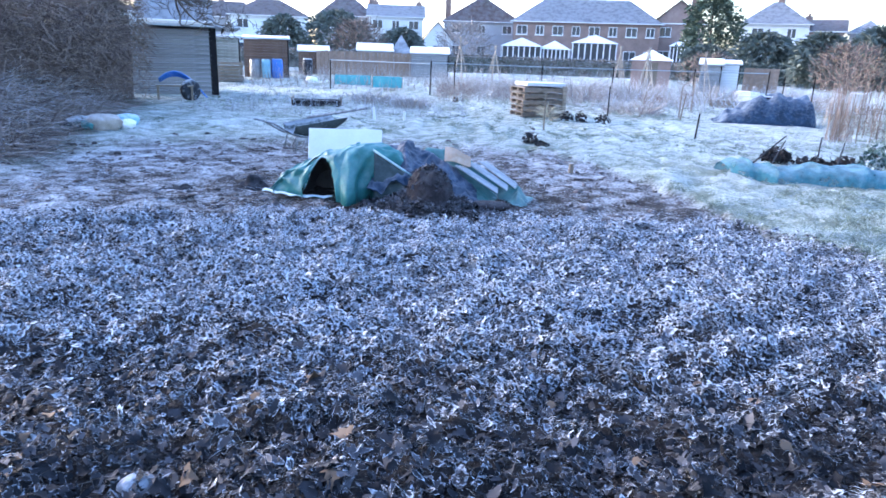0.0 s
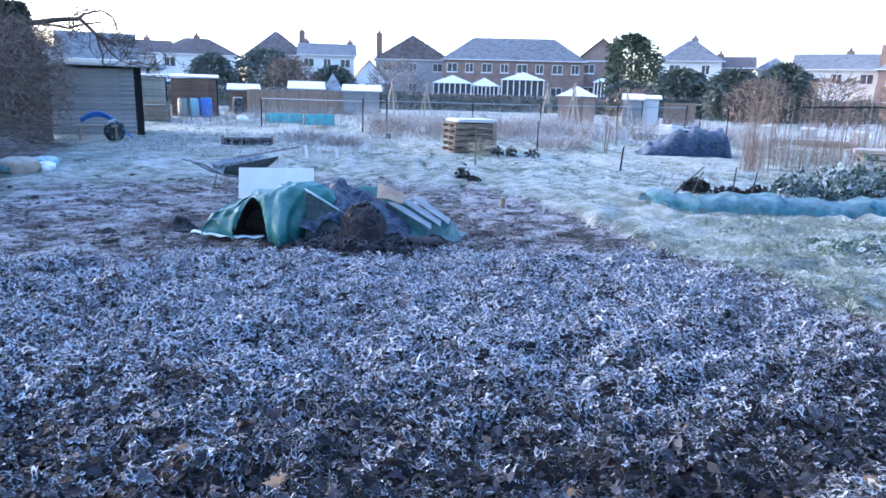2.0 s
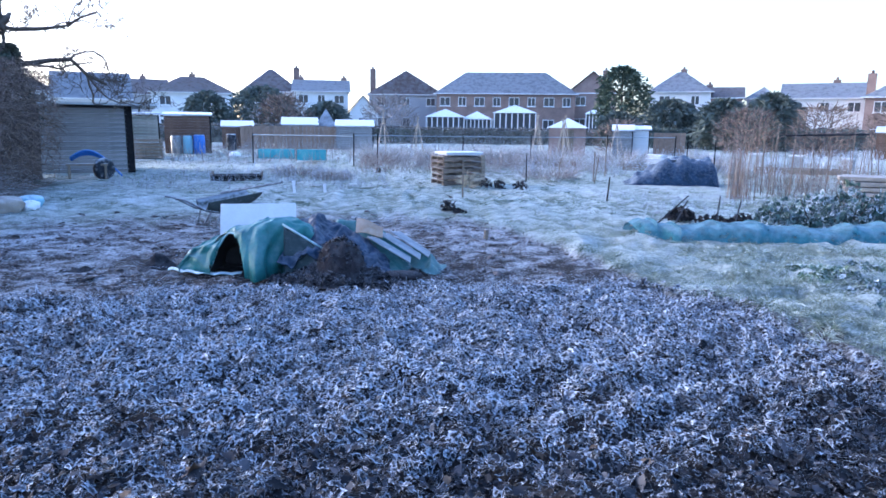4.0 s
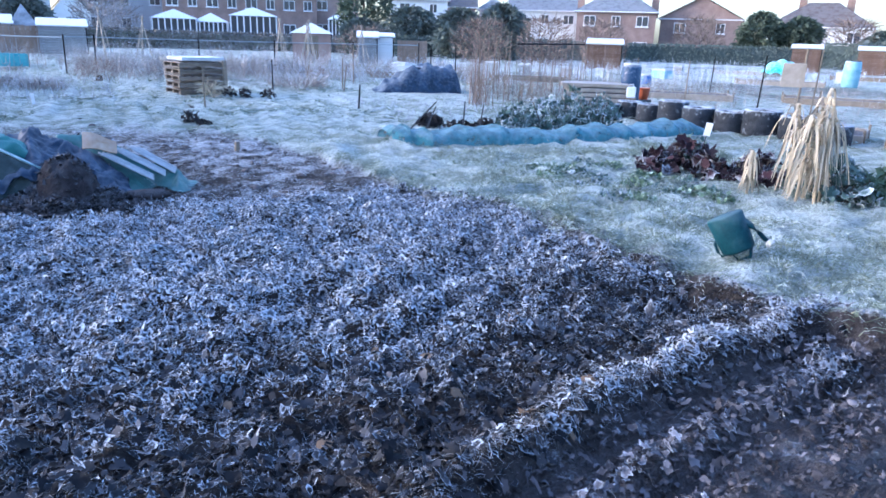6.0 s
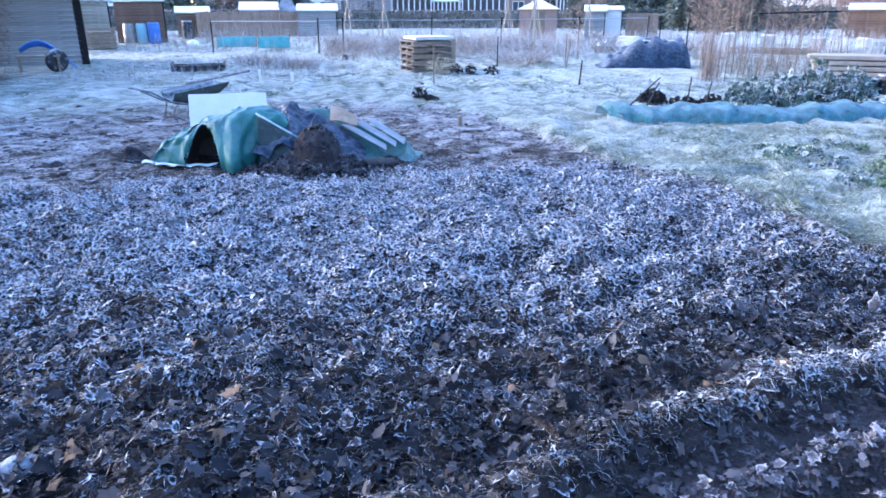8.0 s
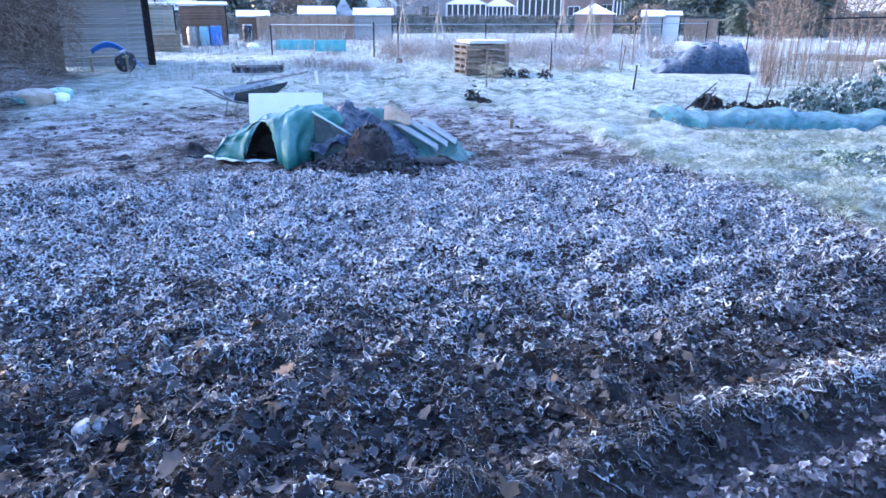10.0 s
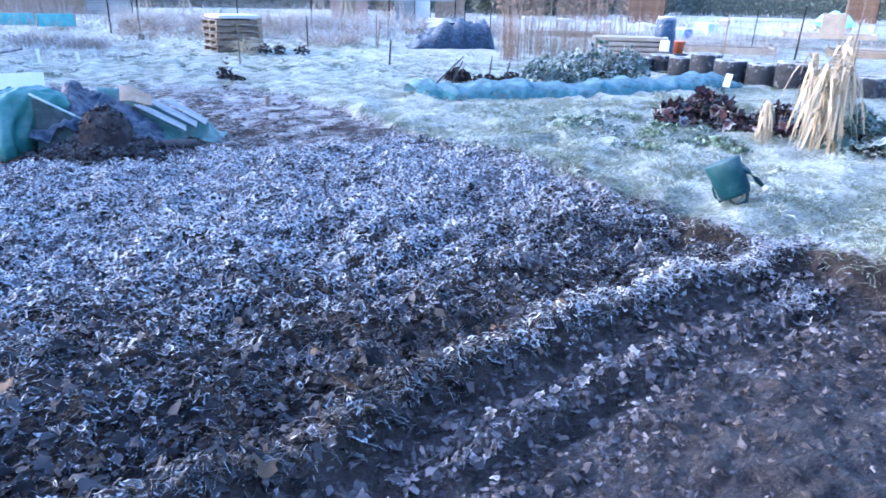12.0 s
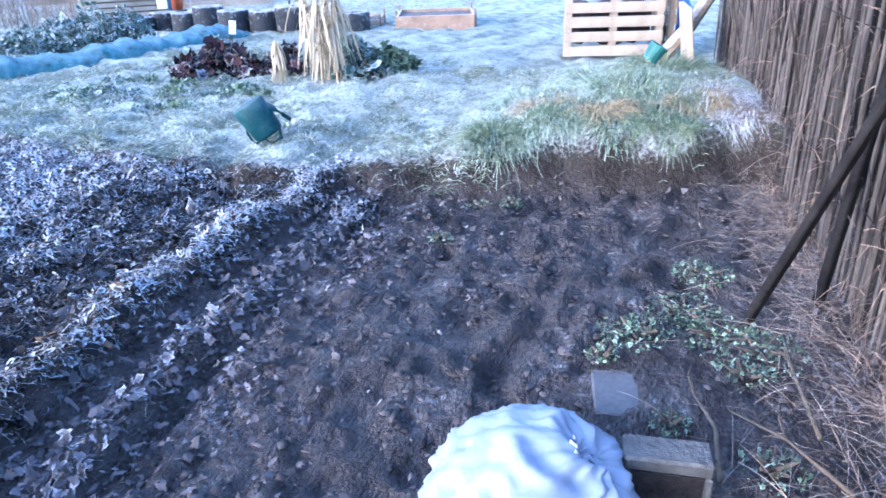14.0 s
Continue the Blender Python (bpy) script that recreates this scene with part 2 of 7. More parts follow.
    "steel": surface("dull_steel", (0.10, 0.11, 0.12), (0.24, 0.25, 0.26), 14, 0.5, 0.15, 0.3, metal=0.6),
    "barrow_tray": surface("green_black_tray", (0.018, 0.028, 0.030), (0.05, 0.065, 0.065), 5, 0.55, 0.2, 0.35),
    "frosted_rock": surface("frosted_rock", (0.07, 0.08, 0.10), (0.18, 0.20, 0.24), 18, 0.85, 0.5, 0.3, frost_scale=20),
    "concrete": surface("concrete", (0.045, 0.048, 0.052), (0.095, 0.10, 0.105), 14, 0.9, 0.6, 0.05),
    "wet_slab": surface("wet_paver", (0.07, 0.07, 0.078), (0.13, 0.13, 0.14), 6, 0.38, 0.15, 0.0, spec=0.35),
    "bag": surface("white_polythene", (0.18, 0.225, 0.315), (0.33, 0.38, 0.47), 3, 0.5, 0.15, 0.0, spec=0.5, fine=18),
    "brick": surface("red_brick", (0.24, 0.165, 0.145), (0.34, 0.25, 0.22), 1.2, 0.9, 0.2, 0.0, fine=9),
    "brick_b": surface("brown_brick", (0.20, 0.14, 0.12), (0.30, 0.21, 0.18), 1.2, 0.9, 0.2, 0.0, fine=9),
    "render": surface("white_render", (0.66, 0.66, 0.66), (0.78, 0.78, 0.77), 0.6, 0.9, 0.1),
    "grey_render": surface("grey_render", (0.36, 0.36, 0.38), (0.48, 0.48, 0.50), 0.6, 0.9, 0.1),
    # roof frost, raised further as a stand-in for haze
    "slate": surface("frost_haze_slate", (0.11, 0.12, 0.14), (0.19, 0.20, 0.23), 0.8, 0.8, 0.3, 0.45, fine=6, frost_scale=2),
    "clay_tile": surface("clay_tile", (0.13, 0.085, 0.075), (0.21, 0.14, 0.12), 0.8, 0.85, 0.3, 0.25, fine=6, frost_scale=2),
    "upvc": surface("white_frame", (0.72, 0.73, 0.74), (0.80, 0.81, 0.82), 2, 0.5, 0.0),
    "far_hedge": surface("far_ground_cover", (0.12, 0.13, 0.11), (0.30, 0.29, 0.26), 2, 0.9, 0.5, 0.5),
}
net = M["netting"]
net_n, net_l = net.node_tree.nodes, net.node_tree.links
net_l.new(span(net_n, net_l, noise_node(net_n, net_l, net_n.new("ShaderNodeTexCoord").outputs["Object"], 7, 3), 0.35, 0.65, 0.55, 0.92), net_n["Principled BSDF"].inputs["Alpha"])
M["cane_brown"] = surface("brown_pole", (0.10, 0.075, 0.06), (0.24, 0.19, 0.16), 10, 0.8, 0.3, 0.15, vary=0.5)
M["pallet_brown"] = surface("brown_pallet_wood", (0.085, 0.065, 0.05), (0.22, 0.175, 0.135), 5, 0.85, 0.4, 0.22, stretch=(1, 1, 6))
glass, gn, gl, gp = nodes_of("window_glass", 0.08, spec=0.6)
gp.inputs["Base Color"].default_value = (0.05, 0.06, 0.075, 1)
M["glass"] = glass

# ---------- helpers ----------
rng = np.random.default_rng(7)


def mesh_of(name, bm, smooth=False):
    bmesh.ops.recalc_face_normals(bm, faces=bm.faces)
    me = bpy.data.meshes.new(name)
    bm.to_mesh(me)
    bm.free()
    if smooth:
        me.polygons.foreach_set("use_smooth", [True] * len(me.polygons))
    return me


def part(name, bm, material, parent=None, label="", smooth=False):
    """One bmesh as one mesh object, under a thing or a part."""
    me = mesh_of(name, bm, smooth)
    me.materials.append(M[material])
    ob = new(name, me)
    if parent is not None:
        ob.parent = parent
    if label:
        ob["label"] = label
    return ob


def share(name, me, parent, m):
    """A further piece on the same mesh."""
    ob = new(name, me)
    ob.parent = parent
    ob.matrix_basis = m
    return ob


def thing(name, label, category, m=None, group="", kind=""):
    ob = new(name)
    ob.empty_display_size = 0.1
    if m is not None:
        ob.matrix_basis = m
    return tagged(ob, label, category, group, kind)


def fresh():
    return bmesh.new()


def box(bm, x, y, z, sx, sy, sz, m=None, bevel=0.0):
    """A box with its middle at x, y and its foot at z."""
    vs = [Vector((x + a * sx / 2, y + b * sy / 2, z + c * sz)) for c in (0, 1) for a, b in ((-1, -1), (1, -1), (1, 1), (-1, 1))]
    if m is not None:
        vs = [m @ v for v in vs]
    v = [bm.verts.new(p) for p in vs]
    fs = [bm.faces.new([v[i] for i in f]) for f in ((3, 2, 1, 0), (4, 5, 6, 7), (0, 1, 5, 4), (1, 2, 6, 5), (2, 3, 7, 6), (3, 0, 4, 7))]
    if bevel > 0:
        bmesh.ops.bevel(bm, geom=list({e for f in fs for e in f.edges}), offset=bevel, segments=1, affect="EDGES")
    return bm


def tube(bm, points, radii, sides=7, cap=True):
    """A round bar along points."""
    pts = [Vector(p) for p in points]
    if isinstance(radii, (int, float)):
        radii = [radii] * len(pts)
    rings = []
    for i, p in enumerate(pts):
        way = (pts[min(i + 1, len(pts) - 1)] - pts[max(i - 1, 0)]).normalized()
        side = way.cross(Vector((0, 0, 1)) if abs(way.z) < 0.9 else Vector((1, 0, 0))).normalized()
        over = side.cross(way)
        rings.append([bm.verts.new(p + (side * math.cos(a) + over * math.sin(a)) * radii[i]) for a in [2 * math.pi * k / sides for k in range(sides)]])
    for a, b in zip(rings, rings[1:]):
        for k in range(sides):
            bm.faces.new((a[k], a[(k + 1) % sides], b[(k + 1) % sides], b[k]))
    if cap:
        bm.faces.new(rings[0][::-1])
        bm.faces.new(rings[-1])
    return bm


def lathe(bm, profile, sides=20, m=None):
    """A turned form from (radius, height) pairs."""
    rings = []
    for r, z in profile:
        ring = [Vector((r * math.cos(2 * math.pi * k / sides), r * math.sin(2 * math.pi * k / sides), z)) for k in range(sides)]
        rings.append([bm.verts.new(m @ v if m is not None else v) for v in ring])
    for a, b in zip(rings, rings[1:]):
        for k in range(sides):
            bm.faces.new((a[k], a[(k + 1) % sides], b[(k + 1) % sides], b[k]))
    bm.faces.new(rings[0][::-1])
    bm.faces.new(rings[-1])
    return bm


def sheet(bm, nu, nv, fn, thick=0.0):
    """A surface from fn(u, v), u and v from 0 to 1, with a back when thick."""
    layers = []
    for side in ((0, 1) if thick else (0,)):
        layers.append([[bm.verts.new(Vector(fn(i / nu, j / nv)) - Vector((0, 0, thick * side))) for i in range(nu + 1)] for j in range(nv + 1)])
    for side, g in enumerate(layers):
        for j in range(nv):
            for i in range(nu):
                f = (g[j][i], g[j][i + 1], g[j + 1][i + 1], g[j + 1][i])
                bm.faces.new(f[::-1] if side else f)
    if thick:
        a, b = layers
        for i in range(nu):
            bm.faces.new((a[0][i + 1], a[0][i], b[0][i], b[0][i + 1]))
            bm.faces.new((a[nv][i], a[nv][i + 1], b[nv][i + 1], b[nv][i]))
        for j in range(nv):
            bm.faces.new((a[j][0], a[j + 1][0], b[j + 1][0], b[j][0]))
            bm.faces.new((a[j + 1][nu], a[j][nu], b[j][nu], b[j + 1][nu]))
    return bm


def bulk(name, verts, faces, material, attrs, parent=None, smooth=False):
    """A large mesh from arrays, with float values on its points."""
    me = bpy.data.meshes.new(name)
    verts, faces = np.asarray(verts, np.float32), np.asarray(faces, np.int32)
    me.vertices.add(len(verts))
    me.vertices.foreach_set("co", verts.ravel())
    k = faces.shape[1]
    me.loops.add(faces.size)
    me.loops.foreach_set("vertex_index", faces.ravel())
    me.polygons.add(len(faces))
    me.polygons.foreach_set("loop_start", np.arange(0, faces.size, k, dtype=np.int32))
    if smooth:
        me.polygons.foreach_set("use_smooth", np.ones(len(faces), bool))
    for key, values in attrs.items():
        me.attributes.new(key, "FLOAT", "POINT").data.foreach_set("value", np.asarray(values, np.float32))
    me.update(calc_edges=True)
    me.validate()
    me.materials.append(M[material])
    ob = new(name, me)
    if parent is not None:
        ob.parent = parent
    return ob


# ---------- the lie of the land ----------
def wave(x, y, s, seed=0.0):
    """Smooth noise of about -1 to 1, waves about s metres long."""
    total = 0.0
    for octave, share in ((1.0, 0.68), (2.3, 0.32)):
        u, v = np.asarray(x, float) / s * octave * 1.25 + seed * 7.3 + 100.0, np.asarray(y, float) / s * octave * 1.25 - seed * 3.1 + 100.0
        i, j = np.floor(u), np.floor(v)
        f, g = u - i, v - j
        f, g = f * f * (3 - 2 * f), g * g * (3 - 2 * g)

        def cell(a, b):
            h = np.sin(a * 127.1 + b * 311.7 + seed * 17.0) * 43758.5453
            return h - np.floor(h)

        low = cell(i, j) * (1 - f) + cell(i + 1, j) * f
        high = cell(i, j + 1) * (1 - f) + cell(i + 1, j + 1) * f
        total = total + share * (low * (1 - g) + high * g)
    return np.clip((total - 0.5) * 2.6, -1.2, 1.2)


def step(v, lo, hi):
    t = np.clip((v - lo) / (hi - lo), 0, 1)
    return t * t * (3 - 2 * t)


def bed_edge(y):
    """x of the turf edge on the right of the dug bed."""
    return np.interp(y, [-3, 0.0, 0.4, 0.9, 1.3, 1.65, 2.3, 3.0, 3.9, 4.5, 5.4, 6.5, 7.7, 9.2, 11.5], [4.95, 4.84, 4.47, 4.30, 4.17, 3.97, 3.66, 3.5, 3.46, 3.42, 3.24, 2.76, 2.75, 2.42, 1.4])


def ridge_line(x):
    """y of the crest of leafy soil that parts bed and trodden mud."""
    return np.interp(x, [-3, -1, 0.7, 1.14, 1.8, 2.5, 3.5, 4.2], [0.62, 1.10, 1.66, 1.88, 2.10, 2.24, 2.42, 2.44])


def zones(x, y):
    """Shares of turf, bed, mud and bare tilth at a place."""
    wob = 0.12 * wave(x, y, 0.7, 3.0) + 0.05 * wave(x, y, 0.22, 1.0)
    right = step(x - bed_edge(y) + wob, -0.06, 0.06)
    far = step(y - (12.0 - 0.35 * np.abs(x + 1.2)) + 3 * wob, -0.8, 0.8)
    left = step(-x - 5.2 + 0.1 * (y - 8) + 2 * wob, -0.5, 0.6)
    back = step(y - (6.35 - 0.12 * np.clip(-x - 1, 0, 9) ** 1.5) + wob, -0.08, 0.08)
    turf = np.maximum(right, far)
    turf = np.maximum(turf, 0.6 * left)
    mud = step(ridge_line(x) - y + 0.4 * wob, -0.02, 0.12) * (1 - turf)
    tilth = back * (1 - turf)
    leafy = np.clip(1 - turf - mud - tilth, 0, 1)
    return turf, leafy, mud, tilth


def land(x, y):
    x, y = np.asarray(x, float), np.asarray(y, float)
    turf, leafy, mud, tilth = zones(x, y)
    near = step(-np.hypot(x - 1, y - 4), -14, -9)
    z = 0.05 * turf * step(y, 2, 4) * near + 0.02 * wave(x, y, 2.7) * step(np.hypot(x, y), 8, 14)
    # clods of the bed and of the tilth
    z += leafy * (0.050 * wave(x, y, 0.55, 2.0) + 0.052 * wave(x, 1.4 * y, 0.27, 5.0) + 0.014 * wave(x, y, 0.09, 6.0) - 0.02)
    z += tilth * (0.03 * wave(x, y, 0.5, 4.0) + 0.022 * wave(x, 1.4 * y, 0.2, 8.0) - 0.02)
    # mud trodden and raked along the crest, with a flat spot under the sunken slab
    gap = ridge_line(x) - y
    along = 0.36 * x + 0.1 * wave(x, y, 0.8, 2.2)
    raked = 0.022 * wave(x, y, 0.6, 9.0) + 0.020 * wave(along, gap, 0.17, 2.5) + 0.046 * (0.35 - np.abs(wave(along, gap, 0.15, 7.7))) + 0.036 * (0.35 - np.abs(wave(x, y, 0.14, 3.7))) + 0.012 * wave(x, y, 0.07, 7.1)
    z += mud * (-0.075 + raked * (1 - 0.45 * np.exp(-((gap - 0.22) / 0.12) ** 2)) * (1 - np.exp(-((x - 2.335) ** 2 + (y - 0.19) ** 2) / 0.035)))
    z += 0.095 * np.exp(-(gap / 0.10) ** 2) * (1 + 0.35 * wave(x, y, 0.3, 3.7)) * step(x, -4, -2) * (1 - turf)
    # a lesser crest below it and the furrow past that
    z += mud * 0.03 * np.exp(-((gap - 0.36) / 0.055) ** 2) * (0.6 + 0.6 * wave(x, y, 0.6, 1.9))
    z -= mud * 0.075 * np.exp(-((gap - 0.49) / 0.06) ** 2) * np.clip(0.45 + 0.9 * wave(x, gap, 0.8, 5.9), 0, 1.2)
    # a ditch behind the crest's right end
    z -= (1 - turf) * 0.09 * np.exp(-(((x - 3.3) / 0.45) ** 2 + ((y - 2.95) / 0.28) ** 2))
    z += turf * (0.060 * wave(x, y, 0.30, 1.5) + 0.03 * wave(x, y, 0.9, 4.5)) * step(-np.hypot(x, y), -30, -15)
    # the bank beside the mud, and the rise under the thicket
    z += turf * (0.27 + 0.05 * wave(x, y, 0.35, 6.1)) * step(-y, -2.7, -0.9) * step(x - bed_edge(y), -0.05, 0.22) * step(-x, -9.0, -6.0)
    z += 0.62 * step(-x - 0.29 * (y - 11.5), 6.2, 8.2) * step(y, 7, 12) * step(-y, -19.5, -16.5)
    return z


def lie(x, y):
    return float(land(x, y))


def spread(lo, hi, fine, grow, end):
    a = list(np.arange(lo, hi + 1e-6, fine))
    d = fine
    while a[-1] < end:
        d *= grow
        a.append(a[-1] + d)
    d = fine
    while a[0] > -end:
        d *= grow
        a.insert(0, a[0] - d)
    return np.array(a)


def build_ground():
    xs, ys = spread(-2.4, 5.0, 0.028, 1.13, 1600), spread(-0.6, 6.6, 0.028, 1.13, 1600)
    X, Y = np.meshgrid(xs, ys)
    x, y = X.ravel(), Y.ravel()
    z = land(x, y)
    turf, leafy, mud, tilth = zones(x, y)
    w, h = len(xs), len(ys)
    i = (np.arange(h - 1)[:, None] * w + np.arange(w - 1)[None, :]).ravel()
    faces = np.stack([i, i + 1, i + w + 1, i + w], 1)
    crest = np.exp(-((ridge_line(x) - y) / 0.10) ** 2) * (1 - turf)
    trodden = np.exp(-(((x + 0.6) / 2.6) ** 2 + ((y - 7.2) / 1.1) ** 2))
    plots = step(wave(x, y, 3.2, 11.0), 0.1, 0.5) * step(y + 0.6 * x, 20, 26)
    rime = turf * (0.66 + 0.24 * wave(x, y, 0.30, 1.5) + 0.16 * wave(x, y, 0.9, 4.2) + 0.16 * wave(x, y, 2.6, 2.2)) + 0.02 * turf + leafy * (-0.1 + 0.62 * step(y, 2.5, 5.0)) + mud * (0.02 + 0.18 * np.clip(wave(x, y, 0.5, 1.1), 0, 1)) + tilth * (0.64 + 0.25 * wave(x, y, 0.6, 7.0) - 0.4 * trodden) + 0.10 * crest - 0.2 * turf * plots
    rime -= 0.75 * step(-x - 0.29 * (y - 11.5), 5.8, 6.6) * step(y, 7, 10) * step(-y, -19.5, -17.5)
    rime -= 0.9 * turf * (1 - step(x - bed_edge(y), 0.02, 0.14)) * step(-y, -3.6, -2.4) * step(x, 3.0, 3.6)
    rime -= 0.22 * turf * (1 - step(x - bed_edge(y), 0.12, 0.4)) * step(-y, -9, -6) * step(x, 2.0, 2.6)
    rise = step(-x - 0.29 * (y - 11.5), 5.6, 6.5) * step(y, 7, 10) * step(-y, -19.5, -17.5)
    grass = np.clip(turf * (1 - 0.6 * plots), 0, 1) * (1 - rise) * np.clip(step(x - bed_edge(y), 0.05, 0.45) + step(y, 4, 8), 0, 1)
    ob = bulk("ground", np.stack([x, y, z], 1), faces, "ground", {"grass": grass, "rime": rime, "wet": mud}, smooth=True)
    return tagged(ob, "frosty allotment ground of turf, dug soil and trodden mud", "ground", kind="structure")


build_ground()


# ---------- leaves, blades and stems ----------
def scatter(n, x0, x1, y0, y1, keep, seed):
    r = np.random.default_rng(seed)
    x, y = r.uniform(x0, x1, n), r.uniform(y0, y1, n)
    ok = r.uniform(0, 1, n) < keep(x, y)
    return x[ok], y[ok]


LOBES = np.array([0.0, 0.42, 0.8, 1.25, 1.6, 2.0, 2.5, 3.14, 3.78, 4.28, 4.68, 5.03, 5.48, 5.86])
REACH = np.array([1.0, 0.70, 0.88, 0.62, 0.80, 0.58, 0.68, 0.50, 0.68, 0.58, 0.80, 0.62, 0.88, 0.70])


def leaf_arrays(x, y, size, seed, lift=0.0, tilt=0.5, thin=0.62, lying=False, coarse=False):
    """Curled, lobed leaves; lying ones droop at the rim and follow the slope of the ground."""
    r = np.random.default_rng(seed)
    lobes, reach = (LOBES[::2], REACH[::2]) if coarse else (LOBES, REACH)
    n, k = len(x), len(lobes)
    rad = reach[None] * (1 + 0.22 * r.standard_normal((n, k)))
    narrow = np.where(r.uniform(size=n) < thin, r.uniform(0.22, 0.6, n), 1.0)[:, None]
    u, v = rad * np.cos(lobes), rad * np.sin(lobes) * narrow
    c1, c2, c3 = r.normal(0.0, 0.38, (n, 1)), r.normal(0.05, 0.42, (n, 1)), r.normal(0, 0.3, (n, 1))
    if lying:
        c1, c2, c3 = 1.0 * c1 - 0.15, 1.0 * c2 - 0.25, 0.8 * c3
    w = c1 * u * u + c2 * v * v + c3 * u * v + (0.09 if lying else 0.15) * r.standard_normal((n, k))
    p = np.concatenate([np.zeros((n, 1, 3)), np.stack([u, v, w], 2)], 1) * size[:, None, None]
    a, b, c = r.uniform(0, 6.283, n), r.normal(0, tilt, n), r.normal(0, tilt, n)
    ca, sa, cb, sb, cc, sc = np.cos(a), np.sin(a), np.cos(b), np.sin(b), np.cos(c), np.sin(c)
    q = np.stack([p[..., 0], p[..., 1] * cb[:, None] - p[..., 2] * sb[:, None], p[..., 1] * sb[:, None] + p[..., 2] * cb[:, None]], 2)
    q = np.stack([q[..., 0] * cc[:, None] + q[..., 2] * sc[:, None], q[..., 1], -q[..., 0] * sc[:, None] + q[..., 2] * cc[:, None]], 2)
    q = np.stack([q[..., 0] * ca[:, None] - q[..., 1] * sa[:, None], q[..., 0] * sa[:, None] + q[..., 1] * ca[:, None], q[..., 2]], 2)
    if lying:
        sx, sy = (land(x + 0.04, y) - land(x - 0.04, y)) / 0.08, (land(x, y + 0.04) - land(x, y - 0.04)) / 0.08
        q[..., 2] += 0.45 * np.clip(sx, -0.7, 0.7)[:, None] * q[..., 0] + 0.35 * np.clip(sy, -0.7, 0.7)[:, None] * q[..., 1]
    q[..., 0] += x[:, None]
    q[..., 1] += y[:, None]
    q[..., 2] += (land(x, y) + lift + (0.065 * r.uniform(0.0, 1.0, n) ** 1.3 if lying else r.uniform(0.0, 0.035, n)))[:, None]
    i = (np.arange(n) * (k + 1))[:, None]
    j = np.arange(k)[None]
    faces = np.stack([np.broadcast_to(i, (n, k)), i + 1 + j, i + 1 + (j + 1) % k], 2).reshape(-1, 3)
    tip = np.concatenate([np.zeros((n, 1)), np.broadcast_to(0.35 + 0.65 * reach, (n, k))], 1)
    tone = np.repeat((r.beta(0.65, 2.6, n) if lying else r.beta(1.1, 2.4, n))[:, None], k + 1, 1)
    high = land(x, y) - 0.25 * (land(x + 0.13, y) + land(x - 0.13, y) + land(x, y + 0.13) + land(x, y - 0.13))
    hoar = 0.27 + 0.15 * wave(x, y, 0.45, 3.3) + 0.18 * r.standard_normal(n) + 0.58 * step(y, 1.7, 4.2) + np.clip(4.5 * high, -0.26, 0.22)
    hoar += (0.05 + 0.36 * step(x, 0.9, 2.4)) * np.exp(-((ridge_line(x) - y - 0.01) / 0.07) ** 2) + 0.3 * np.exp(-(((x - 3.42) / 0.2) ** 2 + ((y - 2.05) / 0.25) ** 2)) - 0.10 * step(-x, 0.6, 2.2) - 0.16 * np.exp(-(((x - 2.8) / 0.8) ** 2 + ((y - 3.3) / 0.9) ** 2)) - 0.08 * step(-y, -2.4, -1.6)
    hoar = np.repeat(np.clip(hoar, 0, 0.85)[:, None], k + 1, 1)
    return q.reshape(-1, 3), faces, {"tip": tip.ravel(), "tone": tone.ravel(), "rime": hoar.ravel()}


BALL = np.array([(0, 0, 1), (0.89, 0, 0.45), (0.28, 0.85, 0.45), (-0.72, 0.53, 0.45), (-0.72, -0.53, 0.45), (0.28, -0.85, 0.45), (0.72, 0.53, -0.45), (-0.28, 0.85, -0.45), (-0.89, 0, -0.45), (-0.28, -0.85, -0.45), (0.72, -0.53, -0.45)])
BALL_FACES = np.array([(0, 1, 2), (0, 2, 3), (0, 3, 4), (0, 4, 5), (0, 5, 1), (1, 6, 2), (2, 7, 3), (3, 8, 4), (4, 9, 5), (5, 10, 1), (2, 6, 7), (3, 7, 8), (4, 8, 9), (5, 9, 10), (1, 10, 6)])


def clod_arrays(x, y, size, seed):
    """Uneven crumbs of earth, open underneath."""
    r = np.random.default_rng(seed)
    n, k = len(x), len(BALL)
    p = BALL[None] * (1 + 0.42 * r.standard_normal((n, k, 1))) * size[:, None, None] * np.stack([r.uniform(0.7, 1.5, n), r.uniform(0.7, 1.5, n), r.uniform(0.2, 0.5, n)], 1)[:, None]
    p += np.stack([x, y, land(x, y) + 0.05 * size], 1)[:, None]
    f = (np.arange(n) * k)[:, None, None] + BALL_FACES[None]
    tip = np.broadcast_to(np.clip(BALL[:, 2], 0, 1) * 0.6, (n, k)).ravel()
    hoar = np.clip(0.30 + 0.3 * wave(x, y, 0.7, 4.0) + 0.15 * r.standard_normal(n), 0, 1)
    return p.reshape(-1, 3), f.reshape(-1, 3), {"tip": tip, "tone": np.repeat(r.uniform(0, 1, n), k), "rime": np.repeat(hoar, k)}


